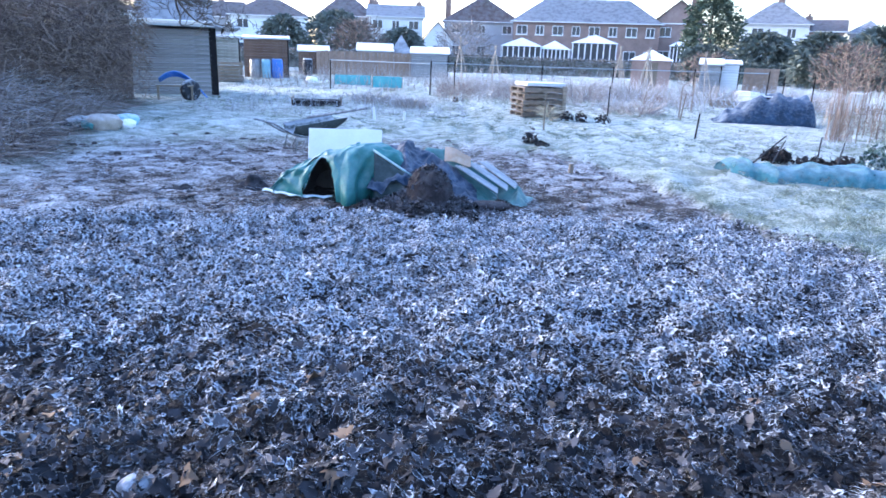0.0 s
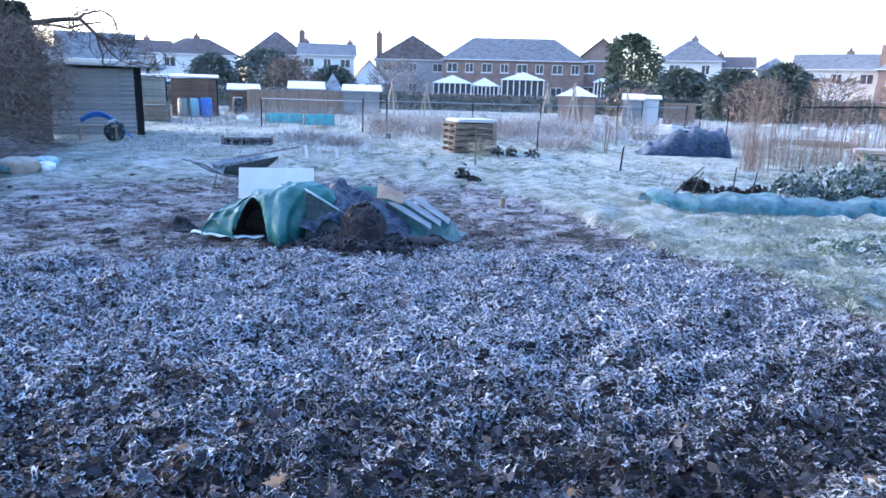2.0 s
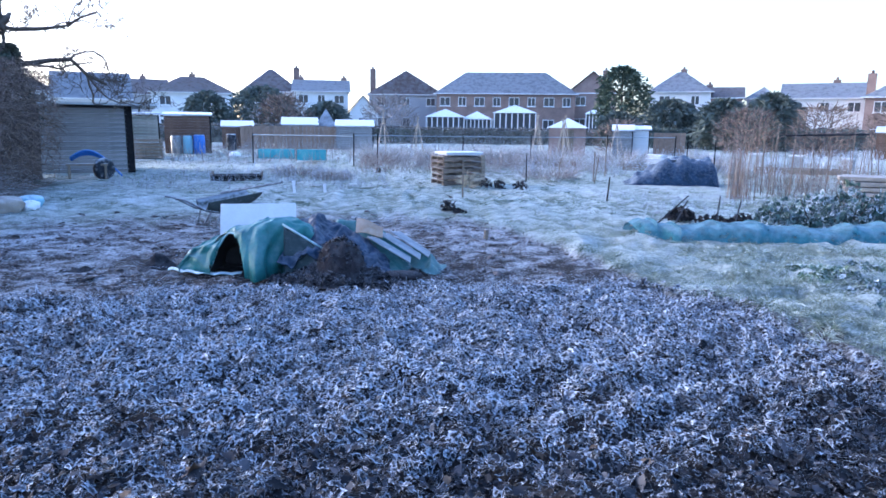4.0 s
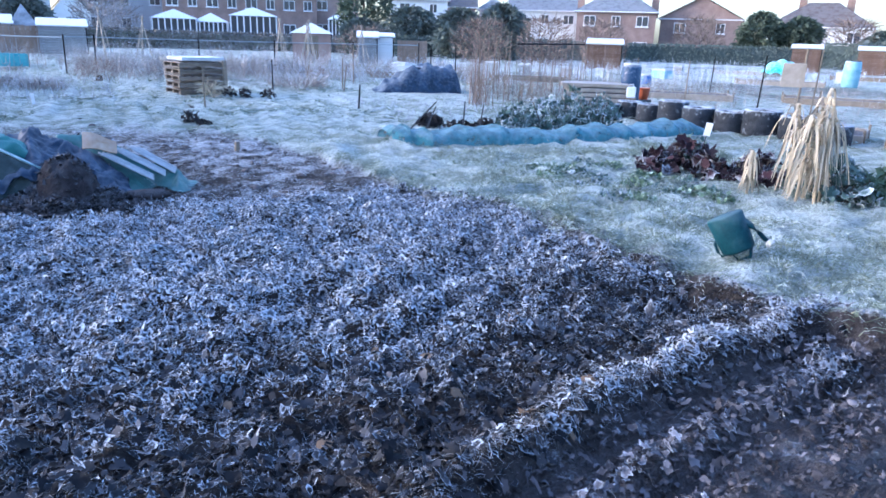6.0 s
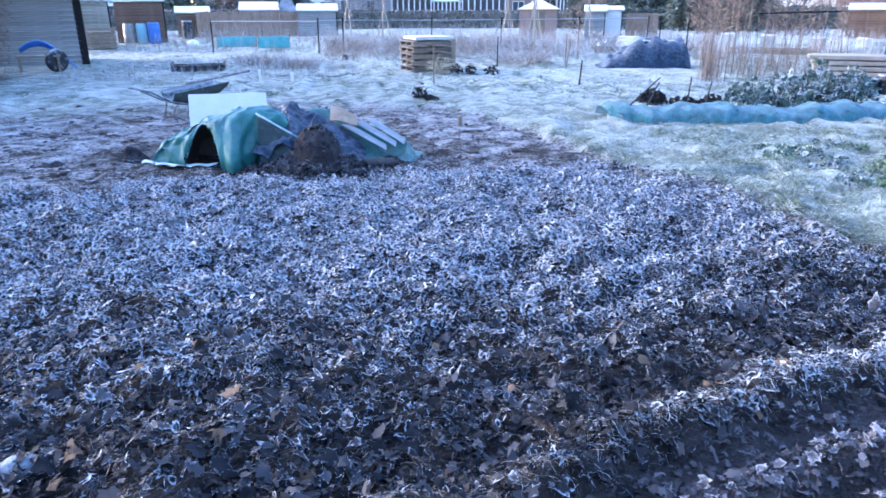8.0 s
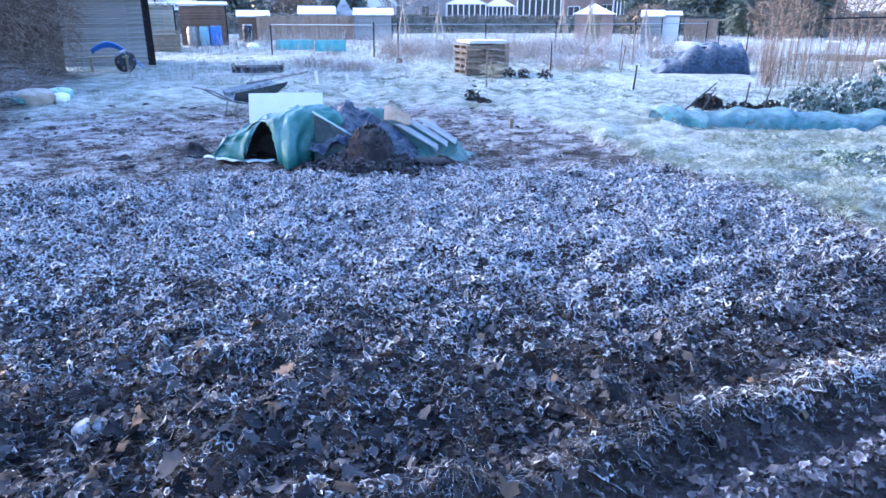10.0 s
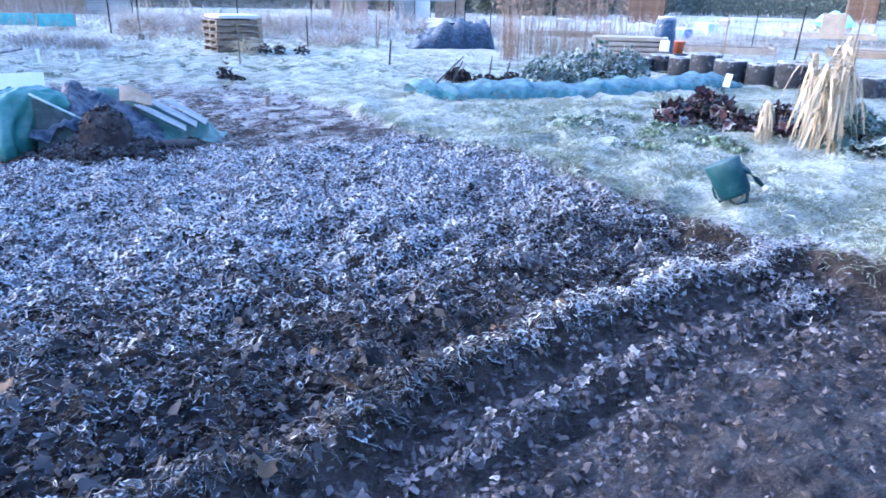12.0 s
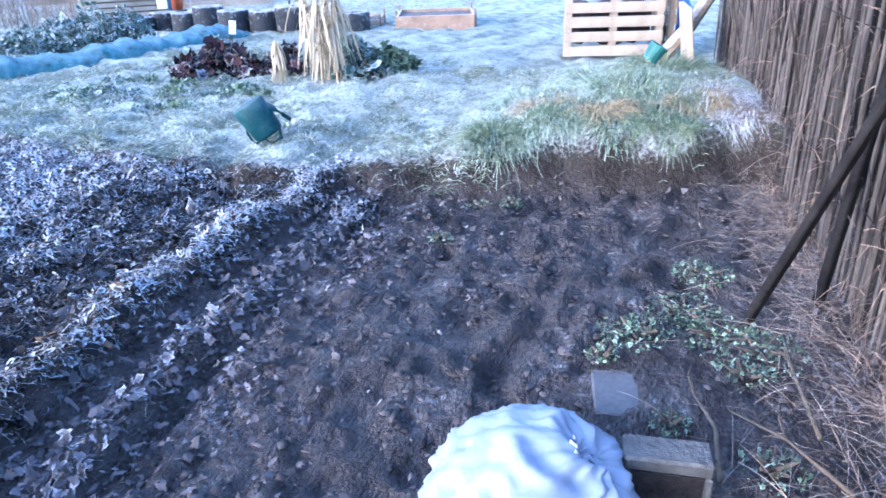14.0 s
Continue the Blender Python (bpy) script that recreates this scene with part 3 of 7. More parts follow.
def strip_arrays(root, way, length, width, seed, segs=2, droop=0.5, rime=0.5, tone=None, taper=0.15):
    """Narrow blades or stems from root along way, drooping as they go."""
    r = np.random.default_rng(seed)
    n = len(root)
    way = way / np.linalg.norm(way, axis=1)[:, None]
    side = np.cross(way, r.standard_normal((n, 3)))
    side /= np.linalg.norm(side, axis=1)[:, None] + 1e-9
    rows = []
    for s in range(segs + 1):
        f = s / segs
        c = root + way * (length * f)[:, None]
        c = c - np.array([0, 0, 1.0]) * (droop * length * f * f)[:, None]
        wd = width * (1 - (1 - taper) * f)
        rows += [c - side * (wd / 2)[:, None], c + side * (wd / 2)[:, None]]
    v = np.stack(rows, 1)
    k = 2 * (segs + 1)
    i = np.arange(n) * k
    faces = np.concatenate([np.stack([i + 2 * s, i + 2 * s + 1, i + 2 * s + 3, i + 2 * s + 2], 1) for s in range(segs)])
    tips = np.tile(np.repeat(np.linspace(0, 1, segs + 1), 2), n)
    tones = np.repeat(r.uniform(0, 1, n) if tone is None else tone, k)
    return v.reshape(-1, 3), faces, {"tip": tips, "tone": tones, "rime": np.repeat(np.broadcast_to(rime, n), k)}


def join_arrays(sets):
    vs, fs, at, off = [], [], {}, 0
    for v, f, a in sets:
        vs.append(v)
        fs.append(f + off)
        off += len(v)
        for key in a:
            at.setdefault(key, []).append(a[key])
    return np.concatenate(vs), np.concatenate(fs), {k: np.concatenate(v) for k, v in at.items()}


def build_litter():
    litter_share = lambda x, y: np.clip(zones(x, y)[1] + 0.85 * np.exp(-((ridge_line(x) - y) / 0.085) ** 2) * (x < 3.9) + 0.7 * np.exp(-(((x - 3.42) / 0.2) ** 2 + ((y - 2.05) / 0.25) ** 2)), 0, 1)
    x, y = scatter(44000, -5.2, 3.9, 0.7, 6.6, litter_share, 11)
    size = np.random.default_rng(12).uniform(0.018, 0.052, len(x))
    big = leaf_arrays(x, y, size, 29, tilt=0.34, thin=0.5, lying=True)
    x, y = scatter(40000, -5.2, 3.9, 0.9, 6.7, litter_share, 14)
    crumbs = leaf_arrays(x, y, np.random.default_rng(15).uniform(0.012, 0.034, len(x)), 16, lift=0.02, tilt=0.45, thin=1.0, lying=True, coarse=True)

    def mud_share(x, y):
        g = ridge_line(x) - y
        rows = 0.95 * np.exp(-((g - 0.35) / 0.09) ** 2) + 0.35 * np.exp(-((g - 0.72) / 0.10) ** 2) + np.clip(0.26 + 0.75 * wave(0.4 * x, g, 0.2, 2.0), 0, 0.8) * step(g, 0.42, 0.6) + 0.25 * np.exp(-(g / 0.12) ** 2) + 0.16 * np.exp(-((g - 0.2) / 0.12) ** 2)
        return zones(x, y)[2] * np.clip(rows * np.clip(1.35 - g / 1.2, 0.12, 1) + 0.03, 0, 1)

    x, y = scatter(50000, -3.0, 4.4, -1.0, 2.6, mud_share, 17)
    mud = leaf_arrays(x, y, np.random.default_rng(18).uniform(0.008, 0.026, len(x)) * (1.5 - 0.5 * step(ridge_line(x) - y, 0.4, 0.8)), 19, lift=0.004, tilt=0.45, thin=0.7, lying=True)
    away = np.repeat(step(ridge_line(x) - y, 0.45, 1.0), len(mud[0]) // len(x))
    mud[2]["rime"] = np.clip(mud[2]["rime"] + 0.06 + 0.16 * np.repeat(step(x, 2.0, 3.0) * step(y, 1.4, 1.8), len(mud[0]) // len(x)) - 0.42 * away, 0, 0.8)
    mud[2]["tone"] = np.clip(mud[2]["tone"] + 0.15 - 0.10 * away, 0, 1)
    tagged(bulk("trodden_leaves", mud[0], mud[1], "mud_leaf", mud[2]), "scraps of grey dead leaves trodden into mud", "leaf litter", kind="stuff")
    v, f, a = join_arrays([big, crumbs])
    litter = bulk("leaf_litter", v, f, "leaf", a)
    tagged(litter, "deep litter of frosted brown dead leaves on the dug bed", "leaf litter", kind="stuff")
    # the nearest big leaves, one by one
    r = np.random.default_rng(23)
    x, y = scatter(420, -1.6, 2.0, 1.0, 3.0, lambda a, b: zones(a, b)[1], 21)
    for k in range(min(len(x), 200)):
        v, f, a = leaf_arrays(x[k:k + 1], y[k:k + 1], r.uniform(0.034, 0.056, 1), 100 + k, lift=0.012, tilt=0.3, thin=0.2, lying=True)
        a["rime"] = np.clip(a["rime"] * 0.6, 0, 0.25)
        bulk("leaf", v, f, "leaf" if k % 5 else "tan_leaf", a, parent=litter)
    # dry stems among the leaves
    x, y = scatter(80000, -4.4, 4.1, 0.6, 6.8, lambda a, b: np.clip(zones(a, b)[1] + 0.3 * zones(a, b)[3] + 0.9 * np.exp(-((ridge_line(a) - b - 0.02) / 0.09) ** 2) + 0.10 * zones(a, b)[2] * step(b - ridge_line(a), -0.9, -0.3), 0, 1), 31)
    xr = r.uniform(-1.0, 4.1, 3000)
    yr = ridge_line(xr) + r.normal(-0.01, 0.035, 3000)
    x, y = np.concatenate([x, xr]), np.concatenate([y, yr])
    n = len(x)
    way = np.stack([r.standard_normal(n), r.standard_normal(n), r.uniform(0.0, 0.3, n)], 1)
    straw = strip_arrays(np.stack([x, y, land(x, y) + 0.01 + 0.05 * r.uniform(0, 1, n)], 1), way, r.uniform(0.02, 0.08, n), r.uniform(0.0012, 0.0028, n), 32, 2, 0.45, np.clip(0.32 + 0.62 * step(y, 1.6, 4.0) + 0.15 * r.standard_normal(n) + (0.2 + 0.3 * step(x, 1.2, 2.8)) * np.exp(-((ridge_line(x) - y) / 0.10) ** 2), 0, 1))
    tagged(bulk("straw", straw[0], straw[1], "straw", straw[2]), "thin frosted dry stems strewn through the leaves", "straw", kind="stuff")


def build_crumbs():
    mud = scatter(30000, -2.6, 4.7, -0.9, 2.5, lambda a, b: zones(a, b)[2] * np.clip(0.3 + 0.9 * wave(0.4 * a, ridge_line(a) - b, 0.2, 1.4), 0.05, 1), 61)
    tilth = scatter(9000, -6.5, 2.9, 5.8, 12.5, lambda a, b: zones(a, b)[3] * np.clip(0.5 + 0.6 * wave(a, b, 0.7, 2.4), 0.1, 1), 62)
    r = np.random.default_rng(63)
    sets = [clod_arrays(*mud, 0.004 + 0.015 * r.uniform(0, 1, len(mud[0])) ** 2.4, 64), clod_arrays(*tilth, 0.01 + 0.035 * r.uniform(0, 1, len(tilth[0])) ** 2, 65)]
    sets[0][2]["rime"] *= 0.5
    v, f, a = join_arrays(sets)
    tagged(bulk("soil_crumbs", v, f, "clod", a), "loose crumbs and clods of dark frozen earth", "soil", kind="stuff")
    x, y = scatter(14000, -7.0, 3.2, 6.0, 12.5, lambda a, b: np.clip(zones(a, b)[3] * (0.45 + 0.7 * wave(a, b, 0.9, 3.4)) - 0.4 * np.exp(-(((a + 0.6) / 2.2) ** 2 + ((b - 7.0) / 0.8) ** 2)), 0, 1), 66)
    n = len(x)
    way = np.stack([r.standard_normal(n), r.standard_normal(n), r.uniform(0.02, 0.5, n)], 1)
    v, f, a = strip_arrays(np.stack([x, y, land(x, y) + 0.01], 1), way, r.uniform(0.05, 0.22, n), r.uniform(0.003, 0.008, n), 67, 3, 0.3, 0.7)
    tagged(bulk("frosted_stubble", v, f, "straw", a), "frosted weed stubble strewn over bare soil", "stubble", kind="stuff")


def build_turf():
    r = np.random.default_rng(41)
    sets = []
    for n, x0, x1, y0, y1, ln, wd, seed in ((80000, 2.6, 7.5, 0.3, 7.5, 0.090, 0.0048, 42), (32000, 0.5, 12, 5.5, 14, 0.065, 0.009, 43), (24000, -9, 16, 10, 24, 0.07, 0.014, 44), (14000, -16, 30, 20, 42, 0.12, 0.03, 45)):
        lump = lambda a, b: np.clip(zones(a, b)[0], 0, 1) * np.clip(0.65 + 0.5 * wave(a, b, 0.8, 6.0), 0.2, 1) * (1 - 0.85 * step(-b, -1.7, -1.1) * step(-a, -4.9, -4.5))
        x, y = scatter(n, x0, x1, y0, y1, lump, seed)
        k = len(x)
        lean = 1.1 * wave(x, y, 0.5, 3.9)
        way = np.stack([0.6 * r.standard_normal(k) + lean, 0.6 * r.standard_normal(k) - 0.5, r.uniform(0.4, 0.9, k)], 1)
        hoar = np.clip(0.80 + 0.30 * wave(x, y, 1.1, 8.0) + 0.3 * wave(x, y, 0.28, 8.6) - 0.45 * step(-y + 0.4 * (x - 5), -2.8, -1.2) * step(x, 4.6, 6.0) - 0.22 * (1 - step(x - bed_edge(y), 0.12, 0.4)) * step(-y, -9, -6), 0.05, 1.1)
        sets.append(strip_arrays(np.stack([x, y, land(x, y) - 0.005], 1), way, ln * r.uniform(0.5, 1.5, k), wd * r.uniform(0.7, 1.4, k), seed + 9, 2, 0.45, hoar))
    # tussocks, one blade fan each
    for n, x0, x1, y0, y1, ln, wd, seed in ((6800, 2.7, 8.0, 0.5, 8.0, 0.15, 0.006, 52), (2000, 0.0, 13, 6.0, 15, 0.11, 0.008, 53), (1300, -8, 18, 11, 26, 0.12, 0.014, 54)):
        cx, cy = scatter(n, x0, x1, y0, y1, lambda a, b: np.clip(zones(a, b)[0] * (0.35 + 0.8 * wave(a, b, 1.3, 9.0)), 0, 1) * (1 - 0.9 * step(-b, -1.9, -1.3) * step(-a, -4.9, -4.4)), seed)
        x, y = np.repeat(cx, 26), np.repeat(cy, 26)
        k = len(x)
        a, d = r.uniform(0, 6.283, k), 0.05 * np.sqrt(r.uniform(0, 1, k)) * (wd / 0.005) ** 0.6
        x, y = x + d * np.cos(a), y + d * np.sin(a)
        way = np.stack([0.7 * np.cos(a) + 0.3 * r.standard_normal(k), 0.7 * np.sin(a) + 0.3 * r.standard_normal(k), r.uniform(0.5, 1.1, k)], 1)
        hoar = np.repeat(np.clip(0.52 + 0.28 * r.standard_normal(len(cx)), 0.0, 1.0), 26)
        sets.append(strip_arrays(np.stack([x, y, land(x, y) - 0.005], 1), way, ln * r.uniform(0.5, 1.4, k), wd * r.uniform(0.7, 1.3, k), seed + 9, 2, 0.6, hoar))
    v, f, a = join_arrays(sets)
    tagged(bulk("grass", v, f, "grass", a), "short rough grass white with hoar frost", "grass", kind="stuff")


build_litter()
build_crumbs()
build_turf()

# ---------- plants: one maker for leafy clumps ----------
def tuft(name, label, category, x, y, n, spread_r, height, length, width, material, seed, droop=0.6, rime=0.5, segs=3, up=0.8, z=None, group="", taper=0.3):
    """A clump of arching blades or leaves round one root."""
    r = np.random.default_rng(seed)
    a, d = r.uniform(0, 6.283, n), spread_r * np.sqrt(r.uniform(0, 1, n))
    px, py = x + d * np.cos(a), y + d * np.sin(a)
    pz = land(px, py) - 0.01 if z is None else np.full(n, z)
    pz = pz + r.uniform(0, 1, n) * height
    way = np.stack([0.7 * np.cos(a) + 0.4 * r.standard_normal(n), 0.7 * np.sin(a) + 0.4 * r.standard_normal(n), up * r.uniform(0.4, 1.2, n)], 1)
    v, f, at = strip_arrays(np.stack([px, py, pz], 1), way, length * r.uniform(0.5, 1.3, n), width * r.uniform(0.6, 1.4, n), seed + 1, segs, droop, rime, taper=taper)
    return tagged(bulk(name, v, f, material, at), label, category, group=group)


def leafy(name, label, category, x, y, z, n, rx, ry, rz, size, material, seed, group="", rime=0.4, stem=True):
    """A plant of broad lobed leaves on short stalks, in an uneven heap, with its stem as a part."""
    r = np.random.default_rng(seed)
    t = thing(name, label, category, pose(x, y, z), group)
    a = r.uniform(0, 6.283, n)
    d = np.sqrt(r.uniform(0, 1, n))
    h = r.uniform(0.15, 1, n) * (1 - 0.55 * d)
    v, f, at = leaf_arrays(np.zeros(n), np.zeros(n), size * r.uniform(0.6, 1.35, n), seed + 1, tilt=0.8)
    k = len(LOBES) + 1
    v = v.reshape(n, k, 3)
    v[..., 2] -= v[:, :1, 2]
    v += np.stack([rx * d * np.cos(a), ry * d * np.sin(a), rz * h], 1)[:, None]
    at["rime"][:] = np.repeat(np.clip(rime + 0.2 * r.standard_normal(n), 0, 1), k)
    bulk("foliage", v.reshape(-1, 3), f, material, at, parent=t)
    if stem:
        bm = fresh()
        for q in range(5):
            e = Vector((rx * 0.6 * math.cos(q * 1.26 + seed), ry * 0.6 * math.sin(q * 1.26 + seed), rz * 0.7))
            tube(bm, [(0.02 * q, 0, -0.02), e * 0.5, e], [0.012, 0.009, 0.005], 5)
        part("stem", bm, "bark", t)
    return t


# ---------- watering can, thrown on its side ----------
def watering_can():
    t = thing("watering_can", "dark green plastic watering can lying tipped over on frosty grass", "watering can", pose(4.03, 3.30, lie(4.03, 3.30) + 0.20, 0, 150, -52) @ pose(0, 0, 0, 0, 0, 180))
    prof = [(0.02, -0.15), (0.098, -0.15), (0.108, -0.14), (0.104, 0.0), (0.098, 0.11), (0.088, 0.135), (0.02, 0.14)]
    part("body", lathe(fresh(), prof, 28, Matrix.Diagonal((1.15, 0.82, 0.95, 1.0))), "can_green", t, smooth=True)
    bm = fresh()
    tube(bm, [(0.10, 0, -0.06), (0.135, 0, -0.01), (0.165, 0, 0.06), (0.19, 0, 0.13)], [0.028, 0.021, 0.016, 0.014], 10)
    part("spout", bm, "can_green", t, smooth=True)
    bm = fresh()
    lathe(bm, [(0.014, 0), (0.034, 0.03), (0.036, 0.036), (0.01, 0.04)], 14, pose(0.19, 0, 0.125, 0, 24, 0))
    part("rose", bm, "galv", t, "pale frosted sprinkler rose", smooth=True)
    bm = fresh()
    tube(bm, [(-0.09, 0, 0.12), (-0.12, 0, 0.13), (-0.135, 0, 0.09), (-0.13, 0, 0.03), (-0.10, 0, -0.01)], 0.010, 8)
    part("handle", bm, "can_green", t, smooth=True)
    bm = fresh()
    tube(bm, [(-0.06, 0, 0.12), (-0.03, 0, 0.19), (0.05, 0, 0.195), (0.09, 0, 0.11)], 0.012, 8)
    part("carry_handle", bm, "can_green", t, smooth=True)


watering_can()


# ---------- white bag, block and paver by the mud ----------
def plastic_bag():
    r = random.Random(5)
    x, y = 1.70, 0.27
    t = thing("plastic_bag", "bulging white polythene bag with gathered folds", "bag", pose(x, y, -0.105, 0, 0, -40))
    bm = fresh()
    nu, nv = 110, 46

    tip = Vector((0.62, -0.30, 0.72)).normalized()
    side = tip.orthogonal().normalized()
    over = tip.cross(side)

    def skin(u, v):
        # a soft ball whose folds run together where the bag is tied
        a, h = 2 * math.pi * u, math.pi * (1 - v)
        gather = max(0.0, math.cos(h)) ** 2
        fold = 1 + (0.022 * abs(math.sin(a * 5.5 + 2 * math.sin(a * 2))) + 0.02 * abs(math.sin(a * 10.5 + 1.3))) * gather * math.sin(h) ** 0.4 * 1.6
        way = tip * math.cos(h) + (side * math.cos(a) + over * math.sin(a)) * math.sin(h)
        r0 = fold - 0.16 * math.exp(-(h / 0.22) ** 2)
        r0 += 0.06 * noise.noise(way * 2.3) - 0.24 * abs(noise.noise(way * 2.6 + Vector((3, 1, 2)))) - 0.10 * abs(noise.noise(way * 5.5 + Vector((1, 5, 2)))) - 0.03 * abs(noise.noise(way * 12 + Vector((2, 2, 7)))) + 0.006 * noise.noise(way * 15) + 0.05
        return (way.x * r0 * 0.285, way.y * r0 * 0.275, max(-0.11, way.z * r0 * 0.176) + 0.11)

    sheet(bm, nu, nv, skin)
    bmesh.ops.remove_doubles(bm, verts=bm.verts, dist=0.0005)
    part("skin", bm, "bag", t, smooth=True)
    bm = fresh()

    def neck(u, v):
        a = 2 * math.pi * u
        rr = 0.05 * (1 + 0.35 * math.sin(a * 7)) * (0.7 + 0.9 * v)
        return tuple(Vector((0, 0, 0.105)) + tip * (0.17 + 0.035 * v) + (side * math.cos(a) + over * math.sin(a)) * rr * 0.45)

    sheet(bm, 40, 4, neck)
    part("gathered_neck", bm, "bag", t, smooth=True)


def concrete_block():
    t = thing("concrete_block", "grey hollow concrete block standing in the mud", "block", pose(1.93, -0.045, -0.13, 0, 0, -74))
    bm = fresh()
    box(bm, 0, 0.0, 0.17, 0.235, 0.105, 0.045, bevel=0.008)
    box(bm, -0.106, 0, 0, 0.02, 0.105, 0.168, bevel=0.004)
    box(bm, 0.106, 0, 0, 0.02, 0.105, 0.168, bevel=0.004)
    box(bm, 0, 0.036, 0, 0.19, 0.03, 0.168)
    part("shell", bm, "concrete", t)
    # Dark box set in the hollow to stand for the shade there.
    bm = fresh()
    box(bm, 0, -0.012, 0.002, 0.19, 0.062, 0.16)
    part("soil_fill", bm, "dark_soil", t, "dark box painted as the shade in the hollow")


def paver():
    t = thing("paver", "wet grey paving slab half sunk in mud", "paving slab", pose(2.335, 0.19, lie(2.335, 0.19) - 0.078, 1, -1, 20))
    bm = fresh()
    box(bm, 0, 0, 0, 0.24, 0.17, 0.085, bevel=0.006)
    part("slab", bm, "wet_slab", t)
    bm = fresh()
    tube(bm, [(0.126, -0.08, 0.070), (0.13, 0.0, 0.076), (0.127, 0.08, 0.070)], [0.009, 0.01, 0.007], 6)
    part("mud_lip", bm, "soil", t)


def mesh_tray():
    t = thing("mesh_tray", "small white plastic mesh tray on the mud", "tray", pose(1.0, 1.13, lie(1.0, 1.13) + 0.0, 0, 0, 20))
    bm = fresh()
    for k in range(13):
        s = -0.12 + 0.02 * k
        arc = [(s, q, 0.055 - 2.2 * q * q - 1.2 * s * s) for q in np.linspace(-0.13, 0.13, 7)]
        tube(bm, arc, 0.0028, 4)
        arc = [(q, s, 0.055 - 2.2 * s * s - 1.2 * q * q) for q in np.linspace(-0.13, 0.13, 7)]
        tube(bm, arc, 0.0028, 4)
    part("mesh", bm, "white_plastic", t)


plastic_bag()
concrete_block()
paver()
mesh_tray()


# ---------- cane screen beside the mud ----------
def cane_screen():
    r = random.Random(9)
    t = thing("cane_screen", "tall screen of dry brown canes with dead stems tangled through it", "fence", pose(0, 0, 0))
    a, b = Vector((1.2, -0.98, 0)), Vector((9.4, 0.93, 0))
    way = (b - a).normalized()
    out = Vector((-way.y, way.x, 0))
    shapes = []
    for s in range(6):
        bm = fresh()
        pts = [(0.012 * math.sin(s + q * 1.1) * q / 3, 0.012 * math.cos(s * 2 + q) * q / 3, 2.15 * q / 5) for q in range(6)]
        tube(bm, pts, [0.0080, 0.0085, 0.008, 0.0075, 0.007, 0.0055], 6)
        me = mesh_of("cane", bm)
        me.materials.append(M["cane"])
        shapes.append(me)
    n = 205
    for k in range(n):
        f = (k / n) ** 1.25
        p = a + way * (b - a).length * f + out * ((k % 2) * -0.028 + r.uniform(-0.008, 0.008))
        share("cane", shapes[r.randrange(6)], t, pose(p.x, p.y, -0.12 + r.uniform(-0.1, 0.05), r.gauss(0, 1.0), r.gauss(0, 1.1), r.uniform(0, 360)))
    for z in (0.35, 1.0, 1.65):
        bm = fresh()
        tube(bm, [a + out * 0.014 + way * ((b - a).length * q / 12) + Vector((0, 0, z + 0.012 * (q % 2))) for q in range(13)], 0.0022, 5)
        part("wire", bm, "dark_wood", t)
    for k in range(9):
        p = a + way * (k * 1.03) - out * 0.06
        part("post", tube(fresh(), [p + Vector((0, 0, -0.2)), p + Vector((0, 0, 2.05))], 0.035, 7), "dark_wood", t)
    # Added backing strips: near-black colour puts shade into the gaps between canes.
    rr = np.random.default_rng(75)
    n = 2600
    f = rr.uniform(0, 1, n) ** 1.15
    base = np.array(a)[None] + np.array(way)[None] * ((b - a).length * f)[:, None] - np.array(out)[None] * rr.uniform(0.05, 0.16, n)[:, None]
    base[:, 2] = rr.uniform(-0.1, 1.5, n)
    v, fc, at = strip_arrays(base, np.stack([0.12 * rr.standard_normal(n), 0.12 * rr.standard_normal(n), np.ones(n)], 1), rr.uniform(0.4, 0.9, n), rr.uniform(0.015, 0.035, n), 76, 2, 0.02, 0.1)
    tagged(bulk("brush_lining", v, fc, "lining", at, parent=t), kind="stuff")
    # dead bindweed on it
    rr = np.random.default_rng(77)
    n = 3000
    f = rr.uniform(0, 1, n) ** 1.4
    base = np.array(a)[None] + np.array(way)[None] * ((b - a).length * f)[:, None] + np.array(out)[None] * rr.uniform(0.0, 0.10, n)[:, None]
    base[:, 2] = 1.2 * rr.uniform(0, 1, n) ** 3.2 - 0.05
    wv = np.stack([rr.standard_normal(n), 0.55 * rr.standard_normal(n), 0.8 * rr.standard_normal(n)], 1)
    v, fc, at = strip_arrays(base, wv, rr.uniform(0.05, 0.26, n), rr.uniform(0.0015, 0.0045, n), 78, 4, 0.4, 0.45)
    tangle = bulk("dead_bindweed", v, fc, "twig", at)
    tagged(tangle, "pale dead bindweed stems tangled on the cane screen", "dead stems", kind="stuff")


cane_screen()


def prop_pole(foot, head, wide, label):
    t = thing("prop_pole", label, "pole", group="dark poles against the screen")
    bm = fresh()
    a, b = Vector(foot), Vector(head)
    m = Matrix.Translation(a) @ (b - a).to_track_quat("Z", "Y").to_matrix().to_4x4()
    box(bm, 0, 0, 0, wide, wide * 0.6, (b - a).length, m, bevel=0.006)
    part("timber", bm, "dark_wood", t)


prop_pole((3.03, -0.13, -0.12), (2.70, -0.60, 1.45), 0.050, "dark stained timber leaning against the cane screen")
prop_pole((3.22, -0.38, -0.10), (3.16, -0.50, 1.7), 0.055, "dark stained timber set upright beside the cane screen")


